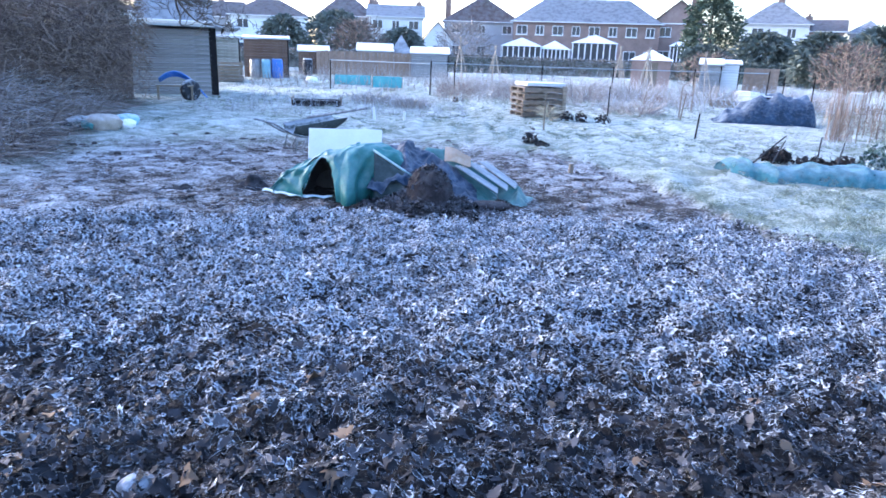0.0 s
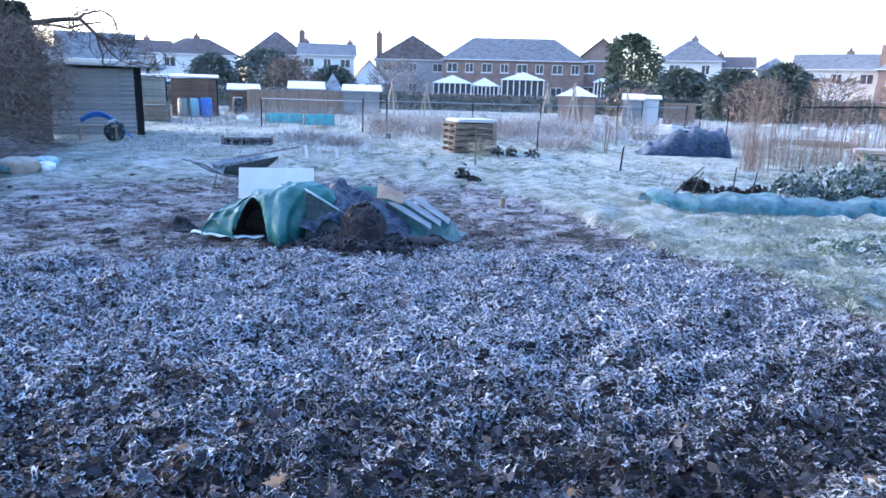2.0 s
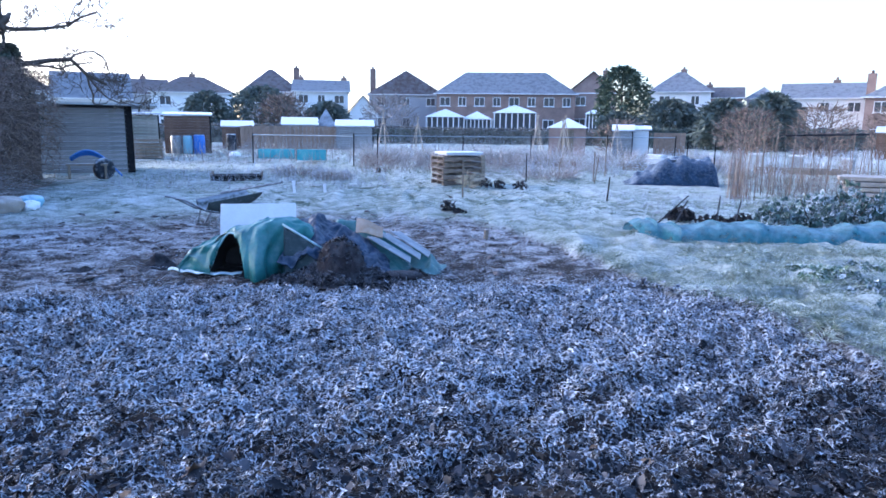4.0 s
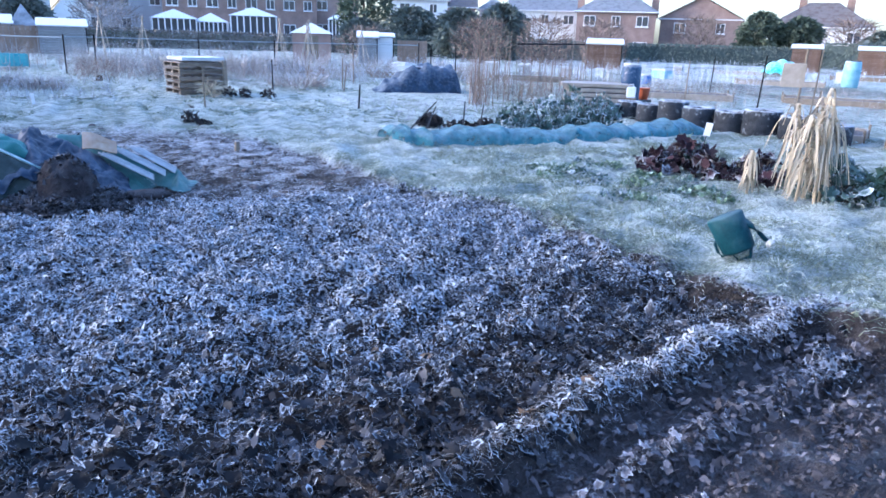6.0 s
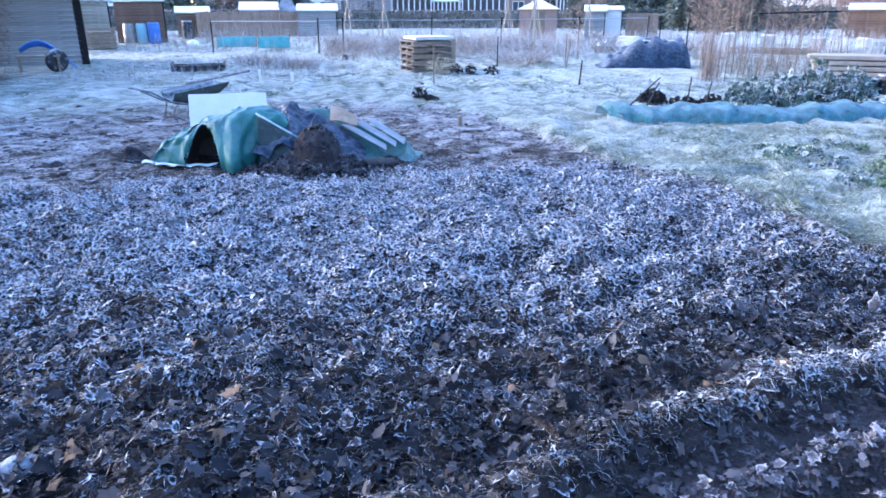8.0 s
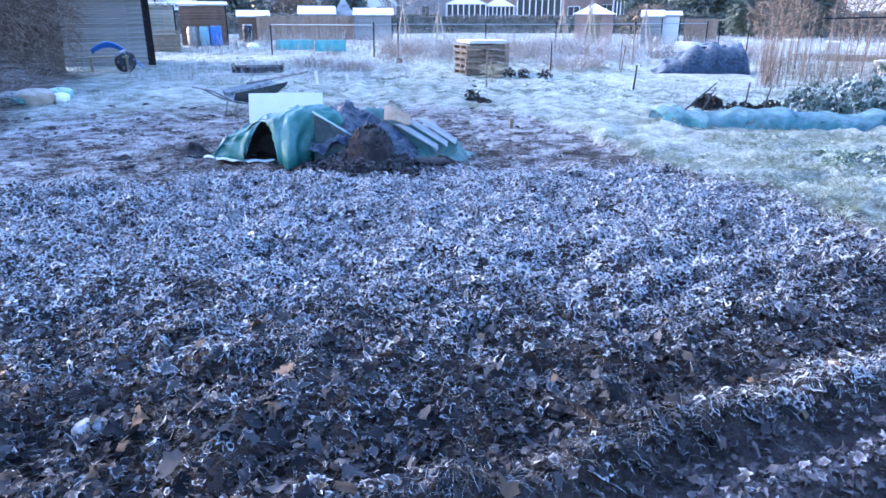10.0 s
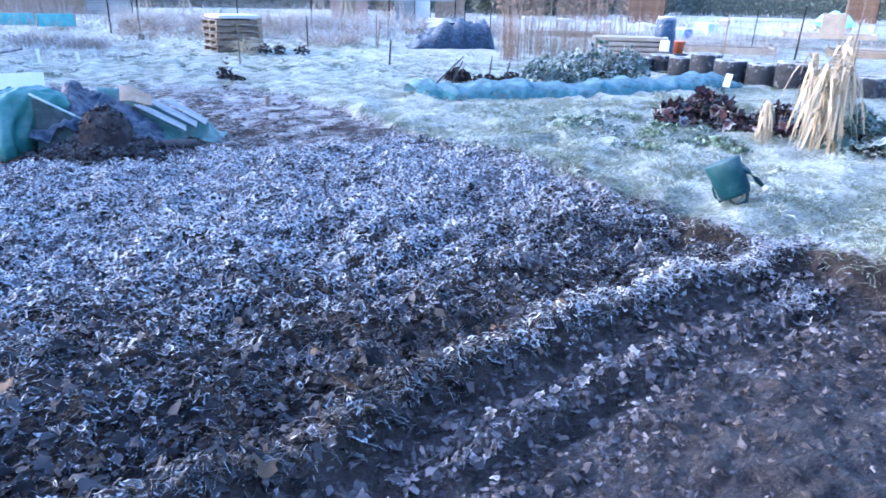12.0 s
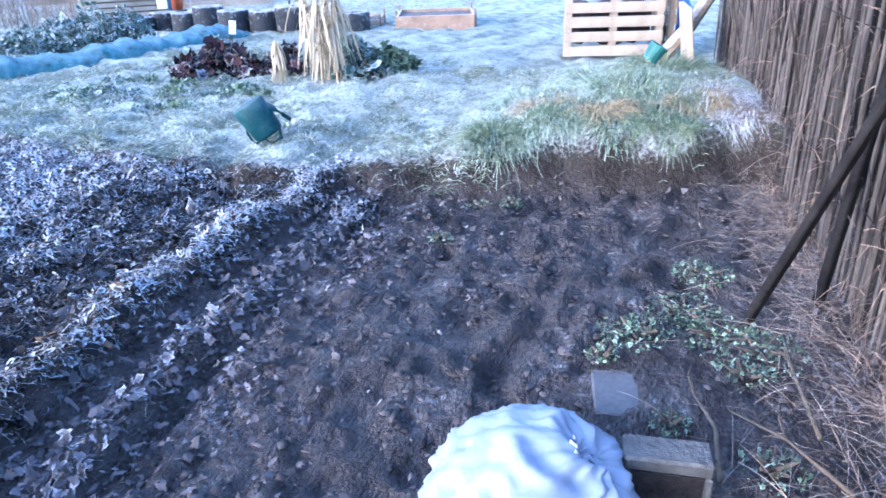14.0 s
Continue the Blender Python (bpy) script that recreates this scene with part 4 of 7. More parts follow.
def ground_stems():
    r = np.random.default_rng(91)
    n = 3000
    f = r.uniform(0, 1, n)
    x = 1.5 + 3.9 * f + r.normal(0, 0.1, n)
    y = -0.68 + 0.233 * (x - 2.4) + np.abs(r.normal(0, 0.26, n)) * np.clip(1.25 - 0.15 * x, 0.6, 1.2)
    base = np.stack([x, y, land(x, y) + r.uniform(0.0, 0.06, n)], 1)
    way = np.stack([r.standard_normal(n), 0.7 * r.standard_normal(n), 0.25 * r.standard_normal(n) + 0.12], 1)
    v, fc, at = strip_arrays(base, way, r.uniform(0.06, 0.34, n), r.uniform(0.0016, 0.0042, n), 92, 4, 0.25, 0.8)
    tagged(bulk("dry_stems", v, fc, "brush", at), "mat of pale dry stems along the foot of the screen", "dry stems", kind="stuff")


ground_stems()


def twig(points, radius, label):
    t = thing("twig", label, "twig", group="fallen twigs")
    bm = fresh()
    pts = [(x, y, lie(x, y) + h) for x, y, h in points]
    tube(bm, pts, [radius * (1 - 0.6 * k / (len(pts) - 1)) for k in range(len(pts))], 6)
    part("stick", bm, "bark", t, smooth=True)
    mid = Vector(pts[len(pts) // 2])
    bm = fresh()
    tube(bm, [mid, mid + Vector((0.05, 0.03, 0.03)), mid + Vector((0.10, 0.03, 0.05))], [radius * 0.5, radius * 0.4, radius * 0.2], 5)
    part("side_shoot", bm, "bark", t, smooth=True)


twig([(2.02, -0.18, 0.02), (2.2, -0.14, 0.05), (2.36, -0.05, 0.04), (2.47, -0.03, 0.02)], 0.009, "crooked grey twig lying on the mud")
twig([(2.3, -0.42, 0.05), (2.55, -0.33, 0.09), (2.85, -0.28, 0.08)], 0.008, "thin pale twig among dry stems")
twig([(2.05, -0.5, 0.08), (2.2, -0.33, 0.10), (2.32, -0.16, 0.06)], 0.007, "thin bent twig among dry stems")

for k, (x, y, s) in enumerate(((2.72, 0.23, 0.11), (3.02, 0.10, 0.13), (2.87, -0.06, 0.14), (3.38, 0.08, 0.11), (2.52, 0.3, 0.05), (2.80, -0.22, 0.13), (2.16, -0.31, 0.08), (2.60, -0.18, 0.08), (3.83, 1.42, 0.08), (3.9, 1.25, 0.06), (3.25, 1.38, 0.05), (2.24, 0.0, 0.05))):
    leafy("weed_plant", "low frosted green weed on the mud", "weed", x, y, lie(x, y), 260 if s > 0.1 else 80, s * 1.3, s * 1.3, 0.055, 0.0105, "weed", 300 + 3 * k, "weeds on the mud", 0.5)


# ---------- long grass on the bank ----------
for k, (x, y, n, sp, ln, dr, rm, m) in enumerate((
        (4.26, 1.52, 520, 0.14, 0.20, 0.8, 0.45, "long_grass"), (4.56, 1.20, 420, 0.13, 0.17, 0.9, 0.55, "long_grass"), (4.82, 1.00, 520, 0.16, 0.23, 0.95, 0.30, "tan_grass"), (4.78, 0.66, 420, 0.13, 0.13, 1.0, 0.40, "long_grass"), (4.96, 0.40, 420, 0.13, 0.13, 1.0, 0.45, "long_grass"),
        (5.26, 0.46, 460, 0.16, 0.24, 0.9, 0.25, "tan_grass"), (5.36, 0.74, 560, 0.22, 0.30, 0.85, 0.55, "long_grass"), (5.14, 1.54, 380, 0.18, 0.20, 0.8, 0.55, "tan_grass"), (5.72, 1.02, 520, 0.26, 0.28, 0.8, 0.65, "long_grass"), (6.9, 1.55, 460, 0.34, 0.32, 0.7, 0.75, "long_grass"),
        (7.4, 1.10, 520, 0.30, 0.42, 0.7, 0.35, "long_grass"), (6.2, 1.25, 420, 0.34, 0.26, 0.8, 0.75, "long_grass"), (5.16, 0.14, 320, 0.14, 0.14, 0.9, 0.55, "straw"), (4.76, 1.66, 420, 0.24, 0.17, 0.7, 0.75, "long_grass"), (6.0, 1.95, 420, 0.4, 0.16, 0.7, 0.85, "long_grass"),
        (5.55, 0.42, 420, 0.2, 0.22, 0.8, 0.6, "straw"), (4.62, 0.84, 420, 0.15, 0.13, 0.9, 0.5, "long_grass"), (4.70, 0.52, 420, 0.13, 0.12, 1.0, 0.45, "long_grass"), (5.0, 0.62, 460, 0.2, 0.17, 0.9, 0.5, "long_grass"), (5.02, 0.26, 380, 0.12, 0.13, 0.9, 0.6, "straw"), (4.44, 1.36, 420, 0.14, 0.14, 0.9, 0.55, "long_grass"), (5.0, 1.22, 420, 0.2, 0.17, 0.9, 0.6, "long_grass"))):
    lab = "clump of drooping straw-coloured dead grass" if m != "long_grass" else "arching clump of long green grass with frost" if rm < 0.6 else "long grass clump whitened by frost"
    tuft("grass_clump", lab, "grass clump", x, y, int(n * 1.6), sp * 1.1, 0.03, ln * 1.3, 0.006, m, 400 + 3 * k, dr, rm + 0.02, 4, 1.2, group="grass clumps on the bank")


# ---------- pallets by the screen ----------
def pallet(t, name, m, boards=7, wide=1.2, deep=1.0, material="pale_wood", cover=0.72):
    holder = part(name, box(fresh(), 0, 0, -0.002, wide * 0.02, deep * 0.5, 0.001), material, t)
    holder.matrix_basis = m
    bm = fresh()
    w = wide / boards * cover
    box(bm, 0, 0, 0, w, deep, 0.022, bevel=0.002)
    me = mesh_of("board", bm)
    me.materials.append(M[material])
    for k in range(boards):
        share("board", me, holder, pose(-wide / 2 + w / 2 + k * (wide - w) / (boards - 1), 0, 0.098))
    for k in range(3):
        share("board", me, holder, pose(-wide / 2 + w / 2 + k * (wide - w) / 2, 0, 0))
    bm = fresh()
    box(bm, 0, 0, 0, wide, 0.09, 0.074, bevel=0.003)
    me = mesh_of("stringer", bm)
    me.materials.append(M[material])
    for k in (-1, 0, 1):
        share("stringer", me, holder, pose(0, k * (deep / 2 - 0.05), 0.023))
    return holder


def pallet_bin():
    t = thing("pallet_bin", "pale wooden pallets stood on edge as a compost bin", "compost bin", pose(9.10, 2.12, lie(9.1, 2.1), 0, 0, -66))
    pallet(t, "front_pallet", pose(0, 0, 0.42, 90, 0, 0) @ pose(0, 0, 0, 0, 0, 90), 5, 0.80, 1.2, cover=0.74)
    pallet(t, "side_pallet", pose(0.66, 0.5, 0.42, 90, 0, 90) @ pose(0, 0, 0, 0, 0, 90), 5, 0.86, 1.0, "old_wood")
    bm = fresh()
    sheet(bm, 10, 10, lambda u, v: (-0.5 + u, 0.18 + 0.8 * v, 0.55 + 0.1 * math.sin(u * 9) * math.sin(v * 7)), 0.4)
    part("compost", bm, "dark_soil", t)


pallet_bin()


def scrap(name, label, category, x, y, build, material, m=None):
    t = thing(name, label, category, m or pose(x, y, lie(x, y)))
    part("body", build, material, t)
    return t


bm = tube(fresh(), [(0, 0, 0.04), (0.35, -0.25, 0.4), (0.62, -0.42, 0.75)], [0.08, 0.075, 0.07], 9)
scrap("log", "grey log leaning against the pallets", "log", 8.1, 1.35, bm, "old_wood")
bm = sheet(fresh(), 10, 8, lambda u, v: (0.5 * (u - 0.5), 0.2 * (v - 0.5) + 0.05 * math.sin(7 * u), 0.5 + 0.35 * v - 0.5 * (u - 0.5) ** 2 + 0.03 * math.sin(9 * u + 4 * v)), 0.02)
for k in (-1, 1):
    box(bm, 0.18 * k, 0, 0, 0.05, 0.05, 0.6)
scrap("blue_sheet", "crumpled blue plastic sheet hung on posts", "plastic sheet", 10.2, 1.5, bm, "blue_plastic")
bm = box(fresh(), 0, 0, 0, 0.9, 0.06, 0.62, bevel=0.01)
scrap("chipboard", "weathered sheet of board beside the screen", "board", 7.6, 0.95, bm, "pale_wood", pose(7.9, 0.98, lie(7.6, 0.95), -8, 0, 15))
bm = lathe(fresh(), [(0.02, 0), (0.06, 0), (0.08, 0.13), (0.083, 0.135), (0.074, 0.136), (0.02, 0.03)], 16)
scrap("plant_pot", "teal plastic pot in the long grass", "plant pot", 5.95, 0.98, bm, "tarp", pose(6.15, 1.0, lie(6.1, 1.0) + 0.16, 30, 10, 0))


# ---------- vegetable plot beyond the turf path ----------
def corn_stooks():
    r = np.random.default_rng(55)
    for k, (x, y, h) in enumerate(((6.22, 4.50, 0.86), (6.28, 4.40, 1.02), (6.16, 4.38, 0.80), (6.34, 4.26, 0.92), (6.24, 4.24, 0.78), (6.05, 4.86, 0.46))):
        t = thing("corn_stalk", "dry straw-coloured maize stalk with hanging leaves", "maize", pose(x, y, lie(x, y)), "dead maize stalks")
        bm = fresh()
        lean = Vector((0.10 * math.sin(k * 2.1), 0.10 * math.cos(k * 1.7), 0))
        tube(bm, [(0, 0, -0.05), lean * 0.5 + Vector((0, 0, h * 0.5)), lean + Vector((0, 0, h))], [0.016, 0.013, 0.006], 7)
        part("stalk", bm, "maize_stalk", t)
        n = 62
        z = h * r.uniform(0.25, 1.0, n)
        root = np.stack([lean.x * z / h, lean.y * z / h, z], 1)
        a = r.uniform(0, 6.283, n)
        way = np.stack([0.11 * np.cos(a), 0.11 * np.sin(a), r.uniform(0.15, 0.45, n)], 1)
        v, f, at = strip_arrays(root, way, r.uniform(0.3, 0.60, n) * min(1, h), r.uniform(0.018, 0.046, n), 560 + k, 6, 1.6, 0.35, taper=0.25)
        v[:, 2] = np.maximum(v[:, 2], 0.02)
        bulk("dry_foliage", v, f, "corn", at, parent=t)


corn_stooks()
for k, (x, y, rx, rz, n, m, lab) in enumerate((
        (5.85, 5.95, 0.28, 0.30, 150, "chard", "dark red chard wilted by frost"), (6.2, 5.85, 0.30, 0.42, 170, "chard", "dark red chard wilted by frost"), (6.25, 5.45, 0.26, 0.30, 130, "chard", "dark red chard wilted by frost"),
        (6.5, 5.1, 0.28, 0.40, 160, "chard", "dark red chard wilted by frost"), (6.4, 6.0, 0.25, 0.48, 110, "kale", "frosted green kale plant"),
        (6.85, 4.5, 0.34, 0.45, 190, "kale", "bluish frosted cabbage plants"), (7.05, 4.1, 0.32, 0.36, 170, "weed", "yellow green frosted sprouts"), (6.6, 4.2, 0.3, 0.3, 120, "kale", "bluish frosted cabbage plants"))):
    leafy("chard_plant" if m == "chard" else "brassica_plant", lab, "vegetable", x, y, lie(x, y), int(n * (0.6 if m == "chard" else 1)), rx, rx, rz, 0.085 if m == "chard" else 0.075, m, 600 + 5 * k, "plants of the vegetable plot", 0.35)
for k in range(26):
    r = random.Random(700 + k)
    x, y = 4.45 + 1.5 * r.random(), 4.75 + 2.2 * r.random()
    if x < 4.5 and y < 5:
        x += 0.4
    leafy("strawberry_plant", "low frosted green strawberry plant", "plant", x, y, lie(x, y), 46, 0.17, 0.17, 0.09, 0.036, "weed" if k % 3 else "kale", 720 + 4 * k, "low plants by the path", 0.5, stem=False)
t = thing("plant_label", "white plastic plant label on a stick", "label", pose(6.25, 5.75, lie(6.25, 5.75), 0, 8, -40))
part("tag", box(fresh(), 0, 0, 0.42, 0.075, 0.006, 0.15, bevel=0.002), "white_plastic", t)
part("stick", tube(fresh(), [(0, 0.005, -0.05), (0, 0.005, 0.45)], 0.006, 6), "cane", t)


# ---------- netted bed ----------
def netted_bed():
    t = thing("net_tunnel", "low tunnel of frosted blue netting over a vegetable row", "net tunnel", pose(0, 0, 0))
    path = [(3.84, 9.42), (4.3, 9.02), (5.36, 8.83), (6.6, 8.62), (7.6, 8.68), (8.7, 8.85), (9.75, 9.05)]

    def axis(u):
        q = u * (len(path) - 1)
        i = min(int(q), len(path) - 2)
        f = q - i
        return tuple(path[i][c] * (1 - f) + path[i + 1][c] * f for c in (0, 1))

    hoops = 12

    def skin(u, v):
        x, y = axis(u)
        a = math.pi * v
        peak = (1 - abs(math.sin(math.pi * u * hoops))) ** 2
        h = (0.21 + 0.045 * peak + 0.03 * math.sin(u * 23 + 1) + 0.03 * noise.noise(Vector((u * 25, 0, 3)))) * min(1, u * 12 + 0.55) * min(1, (1 - u) * 9 + 0.4)
        w = 0.30 + 0.03 * math.sin(u * 47)
        flat = max(0.0, math.sin(a)) ** 0.7
        return (x + 0.02 * math.sin(u * 70 + v * 9), y - w * math.cos(a), 0.03 + h * flat + 0.022 * noise.noise(Vector((u * 60, v * 5, 1))))

    bm = fresh()
    sheet(bm, 170, 14, skin)
    part("netting", bm, "netting", t, smooth=True)
    for k in range(1, hoops):
        bm = fresh()
        u = k / hoops
        tube(bm, [Vector(skin(u, v / 10)) - Vector((0, 0, 0.004)) for v in range(11)], 0.006, 6)
        part("hoop", bm, "netting", t)


netted_bed()
for k, (x, y, rx, rz, n, m) in enumerate(((5.35, 9.9, 0.32, 0.26, 80, "black_leaf"), (5.75, 9.75, 0.28, 0.28, 80, "black_leaf"), (6.2, 9.6, 0.32, 0.58, 150, "kale"), (6.75, 9.55, 0.42, 0.72, 190, "kale"), (7.3, 9.5, 0.45, 0.85, 220, "kale"), (7.8, 9.4, 0.35, 0.7, 150, "kale"), (5.3, 10.9, 0.22, 0.28, 90, "black_leaf"), (6.0, 9.3, 0.3, 0.28, 110, "kale"))):
    leafy("kale_plant", "frosted kale plant behind the netting" if m == "kale" else "kale plant blackened by frost", "vegetable", x, y, lie(x, y), n * 2, rx, rx, rz, 0.06, m, 800 + 5 * k, "kale behind the netting", 0.45)
for k, (a, b) in enumerate((((4.3, 9.6), (5.3, 10.7)), ((4.55, 9.5), (5.2, 10.5)), ((5.05, 9.25), (5.75, 10.5)), ((5.3, 9.2), (6.0, 10.3)))):
    t = thing("garden_cane", "bamboo cane lying aslant over the bed", "cane", group="slanting canes")
    part("rod", tube(fresh(), [(*a, lie(*a) + 0.05), (*b, lie(*b) + 0.42)], [0.014, 0.010], 6), "dark_wood", t)


# ---------- tarpaulin heap ----------
def tent(x, y, ribs, slope):
    """Height of a sheet drawn tight over ribs, each from one point to another."""
    best = -1.0
    for p, q, k in ribs:
        dx, dy = q[0] - p[0], q[1] - p[1]
        s = min(1.0, max(0.0, ((x - p[0]) * dx + (y - p[1]) * dy) / (dx * dx + dy * dy)))
        d = math.hypot(x - p[0] - s * dx, y - p[1] - s * dy)
        best = max(best, p[2] + (q[2] - p[2]) * s - slope * k * d + 0.25 * k * d * d)
    return best


def crease(x, y, s, seed):
    return 0.5 - abs(noise.noise(Vector((x * s, y * s, seed)))) * 2


def draped(t, name, material, x0, x1, y0, y1, nx, ny, ribs, slope, rough, seed, thick=0.006, gone=None):
    """A crumpled sheet lying over ribs, trimmed a little way out on the ground."""
    bm = fresh()

    def skin(u, v):
        x, y = x0 + (x1 - x0) * u, y0 + (y1 - y0) * v
        wx, wy = x + 0.05 * noise.noise(Vector((x * 6, y * 6, seed))), y + 0.05 * noise.noise(Vector((x * 6, y * 6, seed + 4)))
        z = tent(wx, wy, ribs, slope) + rough * (crease(x, y, 4.5, seed + 1) + 0.6 * crease(x, y, 10, seed + 2) + 0.3 * crease(x, y, 22, seed + 3))
        return (wx, wy, z)

    sheet(bm, nx, ny, skin, thick)
    cut = [f for f in bm.faces if min(v.co.z for v in f.verts) < -0.07 or (gone and gone(f.calc_center_median()))]
    bmesh.ops.delete(bm, geom=cut, context="FACES")
    foot = land(np.array([v.co.x for v in bm.verts]), np.array([v.co.y for v in bm.verts]))
    for v, g in zip(bm.verts, foot):
        v.co.z = max(v.co.z, 0.008 + 0.008 * crease(v.co.x, v.co.y, 9, 2) + float(g))
    return part(name, bm, material, t, smooth=True)


def tarp_heap():
    t = thing("tarpaulin", "crumpled green tarpaulin thrown over a heap, open at one end", "tarpaulin", pose(0, 0, 0))
    stations = [-1.88, -1.74, -1.48, -1.26, -1.00, -0.72, -0.52, -0.34]
    tops, fronts, backs = [0.04, 0.20, 0.34, 0.45, 0.54, 0.57, 0.48, 0.30], [7.16, 7.12, 7.02, 6.90, 6.84, 6.98, 7.02, 7.05], [7.45, 7.7, 7.8, 7.8, 7.8, 7.75, 7.65, 7.5]

    def ridge_of(a, b, seed):
        return max(0.0, 1 - 3.2 * abs(noise.noise(Vector((a, b, seed)))))

    def skin(u, v):
        x = -1.88 + 1.54 * u
        h, yf, yb = (float(np.interp(x, stations, q)) for q in (tops, fronts, backs))
        z = h * max(0.0, math.sin(math.pi * v ** 0.62)) ** 0.92
        low = 1 - z / (h + 0.01)
        # folds run from the top down to the hem and open out there
        fold = ridge_of(u * 5.0 + 2.4 * v, v * 2.6, 3) + 0.6 * ridge_of(u * 9 - 4 * v, v * 4.5, 8) - 0.45
        fine = 0.5 * noise.noise(Vector((u * 30, v * 20, 5))) + 1.3 * ridge_of(u * 10, v * 11, 1) - 0.4
        lip = math.exp(-((x + 1.02) / 0.07) ** 2)
        y = yf + (yb - yf) * v ** 1.25 - (0.10 * fold * (0.3 + low) + 0.12 * lip * low ** 2) * (1 if v < 0.5 else 0)
        return (x + 0.05 * fold * low + 0.02 * fine, y, z + 0.03 * fold * (1 - low) * min(1, h * 4) + 0.010 * fine + 0.012)

    def arch(side):
        return (0.40 * (1 - abs(side) ** 1.5) if side < 0 else 0.40 * (1 - side ** 3.2)) + 0.02

    def open_mouth(c):
        side = (c.x + 1.30) / (0.21 if c.x < -1.30 else 0.20)
        return c.y < 7.32 and abs(side) < 1 and c.z < arch(side)

    bm = fresh()
    sheet(bm, 130, 64, skin)
    bmesh.ops.delete(bm, geom=[f for f in bm.faces if open_mouth(f.calc_center_median())], context="FACES")
    bmesh.ops.solidify(bm, geom=bm.faces[:], thickness=0.005)
    part("sheet", bm, "tarp", t, smooth=True)
    bm = fresh()
    rim = []
    for k in range(17):
        side = -1 + k / 8
        rim.append((-1.30 + side * (0.21 if side < 0 else 0.20), 6.95 - 0.05 * side + 0.09 * (1 - abs(side)) ** 0.5, arch(side) + 0.01))
    tube(bm, rim, 0.011, 6)
    part("rolled_edge", bm, "tarp_pale", t, "pale rolled edge of the opening", smooth=True)

    # Dark shell with a closed back; its colour paints the mouth's shade.
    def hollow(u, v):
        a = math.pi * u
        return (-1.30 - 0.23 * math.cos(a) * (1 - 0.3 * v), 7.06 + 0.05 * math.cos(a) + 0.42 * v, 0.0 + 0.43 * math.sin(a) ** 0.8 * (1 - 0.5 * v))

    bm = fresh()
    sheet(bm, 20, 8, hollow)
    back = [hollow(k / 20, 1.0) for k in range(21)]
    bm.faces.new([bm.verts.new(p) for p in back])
    part("underside", bm, "hollow_shade", t, "dark liner painted as shade inside the open end", smooth=True)
    bm = fresh()
    sheet(bm, 40, 8, lambda u, v: (-1.98 + 0.80 * u, 7.20 - 0.28 * u + 0.10 * v - 0.10 * math.sin(u * 3.1), 0.014 + 0.02 * abs(math.sin(u * 14 + v * 4))), 0.005)
    part("hem", bm, "tarp_pale", t, "pale frosted hem on the ground", smooth=True)
    bm = fresh()
    sheet(bm, 14, 12, lambda u, v: (-0.74 + 0.42 * u, 6.86 - 0.06 * u + 0.10 * v, 0.02 + (0.50 - 0.26 * u) * v + 0.012 * noise.noise(Vector((u * 5, v * 4, 2)))), 0.004)
    part("torn_panel", bm, "tarp_dull", t, "dark grey-green turned-back panel of the sheet", smooth=True)
    bm = fresh()
    tube(bm, [(-0.75, 6.955, 0.53), (-0.60, 6.93, 0.44), (-0.45, 6.91, 0.35), (-0.33, 6.895, 0.28)], 0.012, 6)
    part("panel_seam", bm, "tarp_pale", t, "pale seam of the panel", smooth=True)


def tarp_end():
    t = thing("green_sheet", "green plastic sheet rumpled behind the soil heap", "plastic sheet", pose(0, 0, 0))
    ribs = [((-0.22, 7.56, 0.49), (0.10, 7.50, 0.48), 0.9), ((0.10, 7.50, 0.48), (0.55, 7.45, 0.22), 1.1), ((0.55, 7.45, 0.22), (0.82, 7.28, 0.14), 1.2), ((0.80, 7.30, 0.14), (0.78, 7.10, 0.05), 1.0)]
    draped(t, "sheet", "tarp", -0.55, 1.05, 7.0, 8.1, 90, 60, ribs, 1.25, 0.022, 9.0)


def black_sheet():
    t = thing("black_sheet", "rumpled blue-black plastic sheet over the heap", "plastic sheet", pose(0, 0, 0))
    ribs = [((-0.68, 7.42, 0.50), (-0.44, 7.40, 0.58), 1.0), ((-0.44, 7.40, 0.58), (-0.33, 7.38, 0.52), 1.0), ((-0.33, 7.38, 0.52), (0.0, 7.22, 0.38), 1.1), ((-0.44, 7.40, 0.58), (-0.42, 7.0, 0.38), 1.0)]
    draped(t, "sheet", "blue_sheet", -0.80, 0.35, 6.82, 7.80, 90, 80, ribs, 0.85, 0.065, 14.0, 0.008)


def metal_sheets():
    for k, (x, y, z, rz) in enumerate(((0.38, 7.16, 0.235, -22), (0.50, 7.28, 0.25, -26), (0.62, 7.42, 0.25, -32))):
        ln = 0.50
        t = thing("corrugated_sheet", "frosted grey corrugated sheet lying against the heap", "corrugated sheet", pose(x - 0.03, y, z, 0, 27, rz), "corrugated sheets on the heap")
        bm = fresh()
        sheet(bm, 30, 40, lambda u, v: (ln * (u - 0.5) * (1.1 - 0.2 * v), 0.13 * (v - 0.5), 0.016 * math.sin(v * 2 * math.pi * 2.5)), 0.003)
        part("sheet", bm, "galv", t, smooth=True)


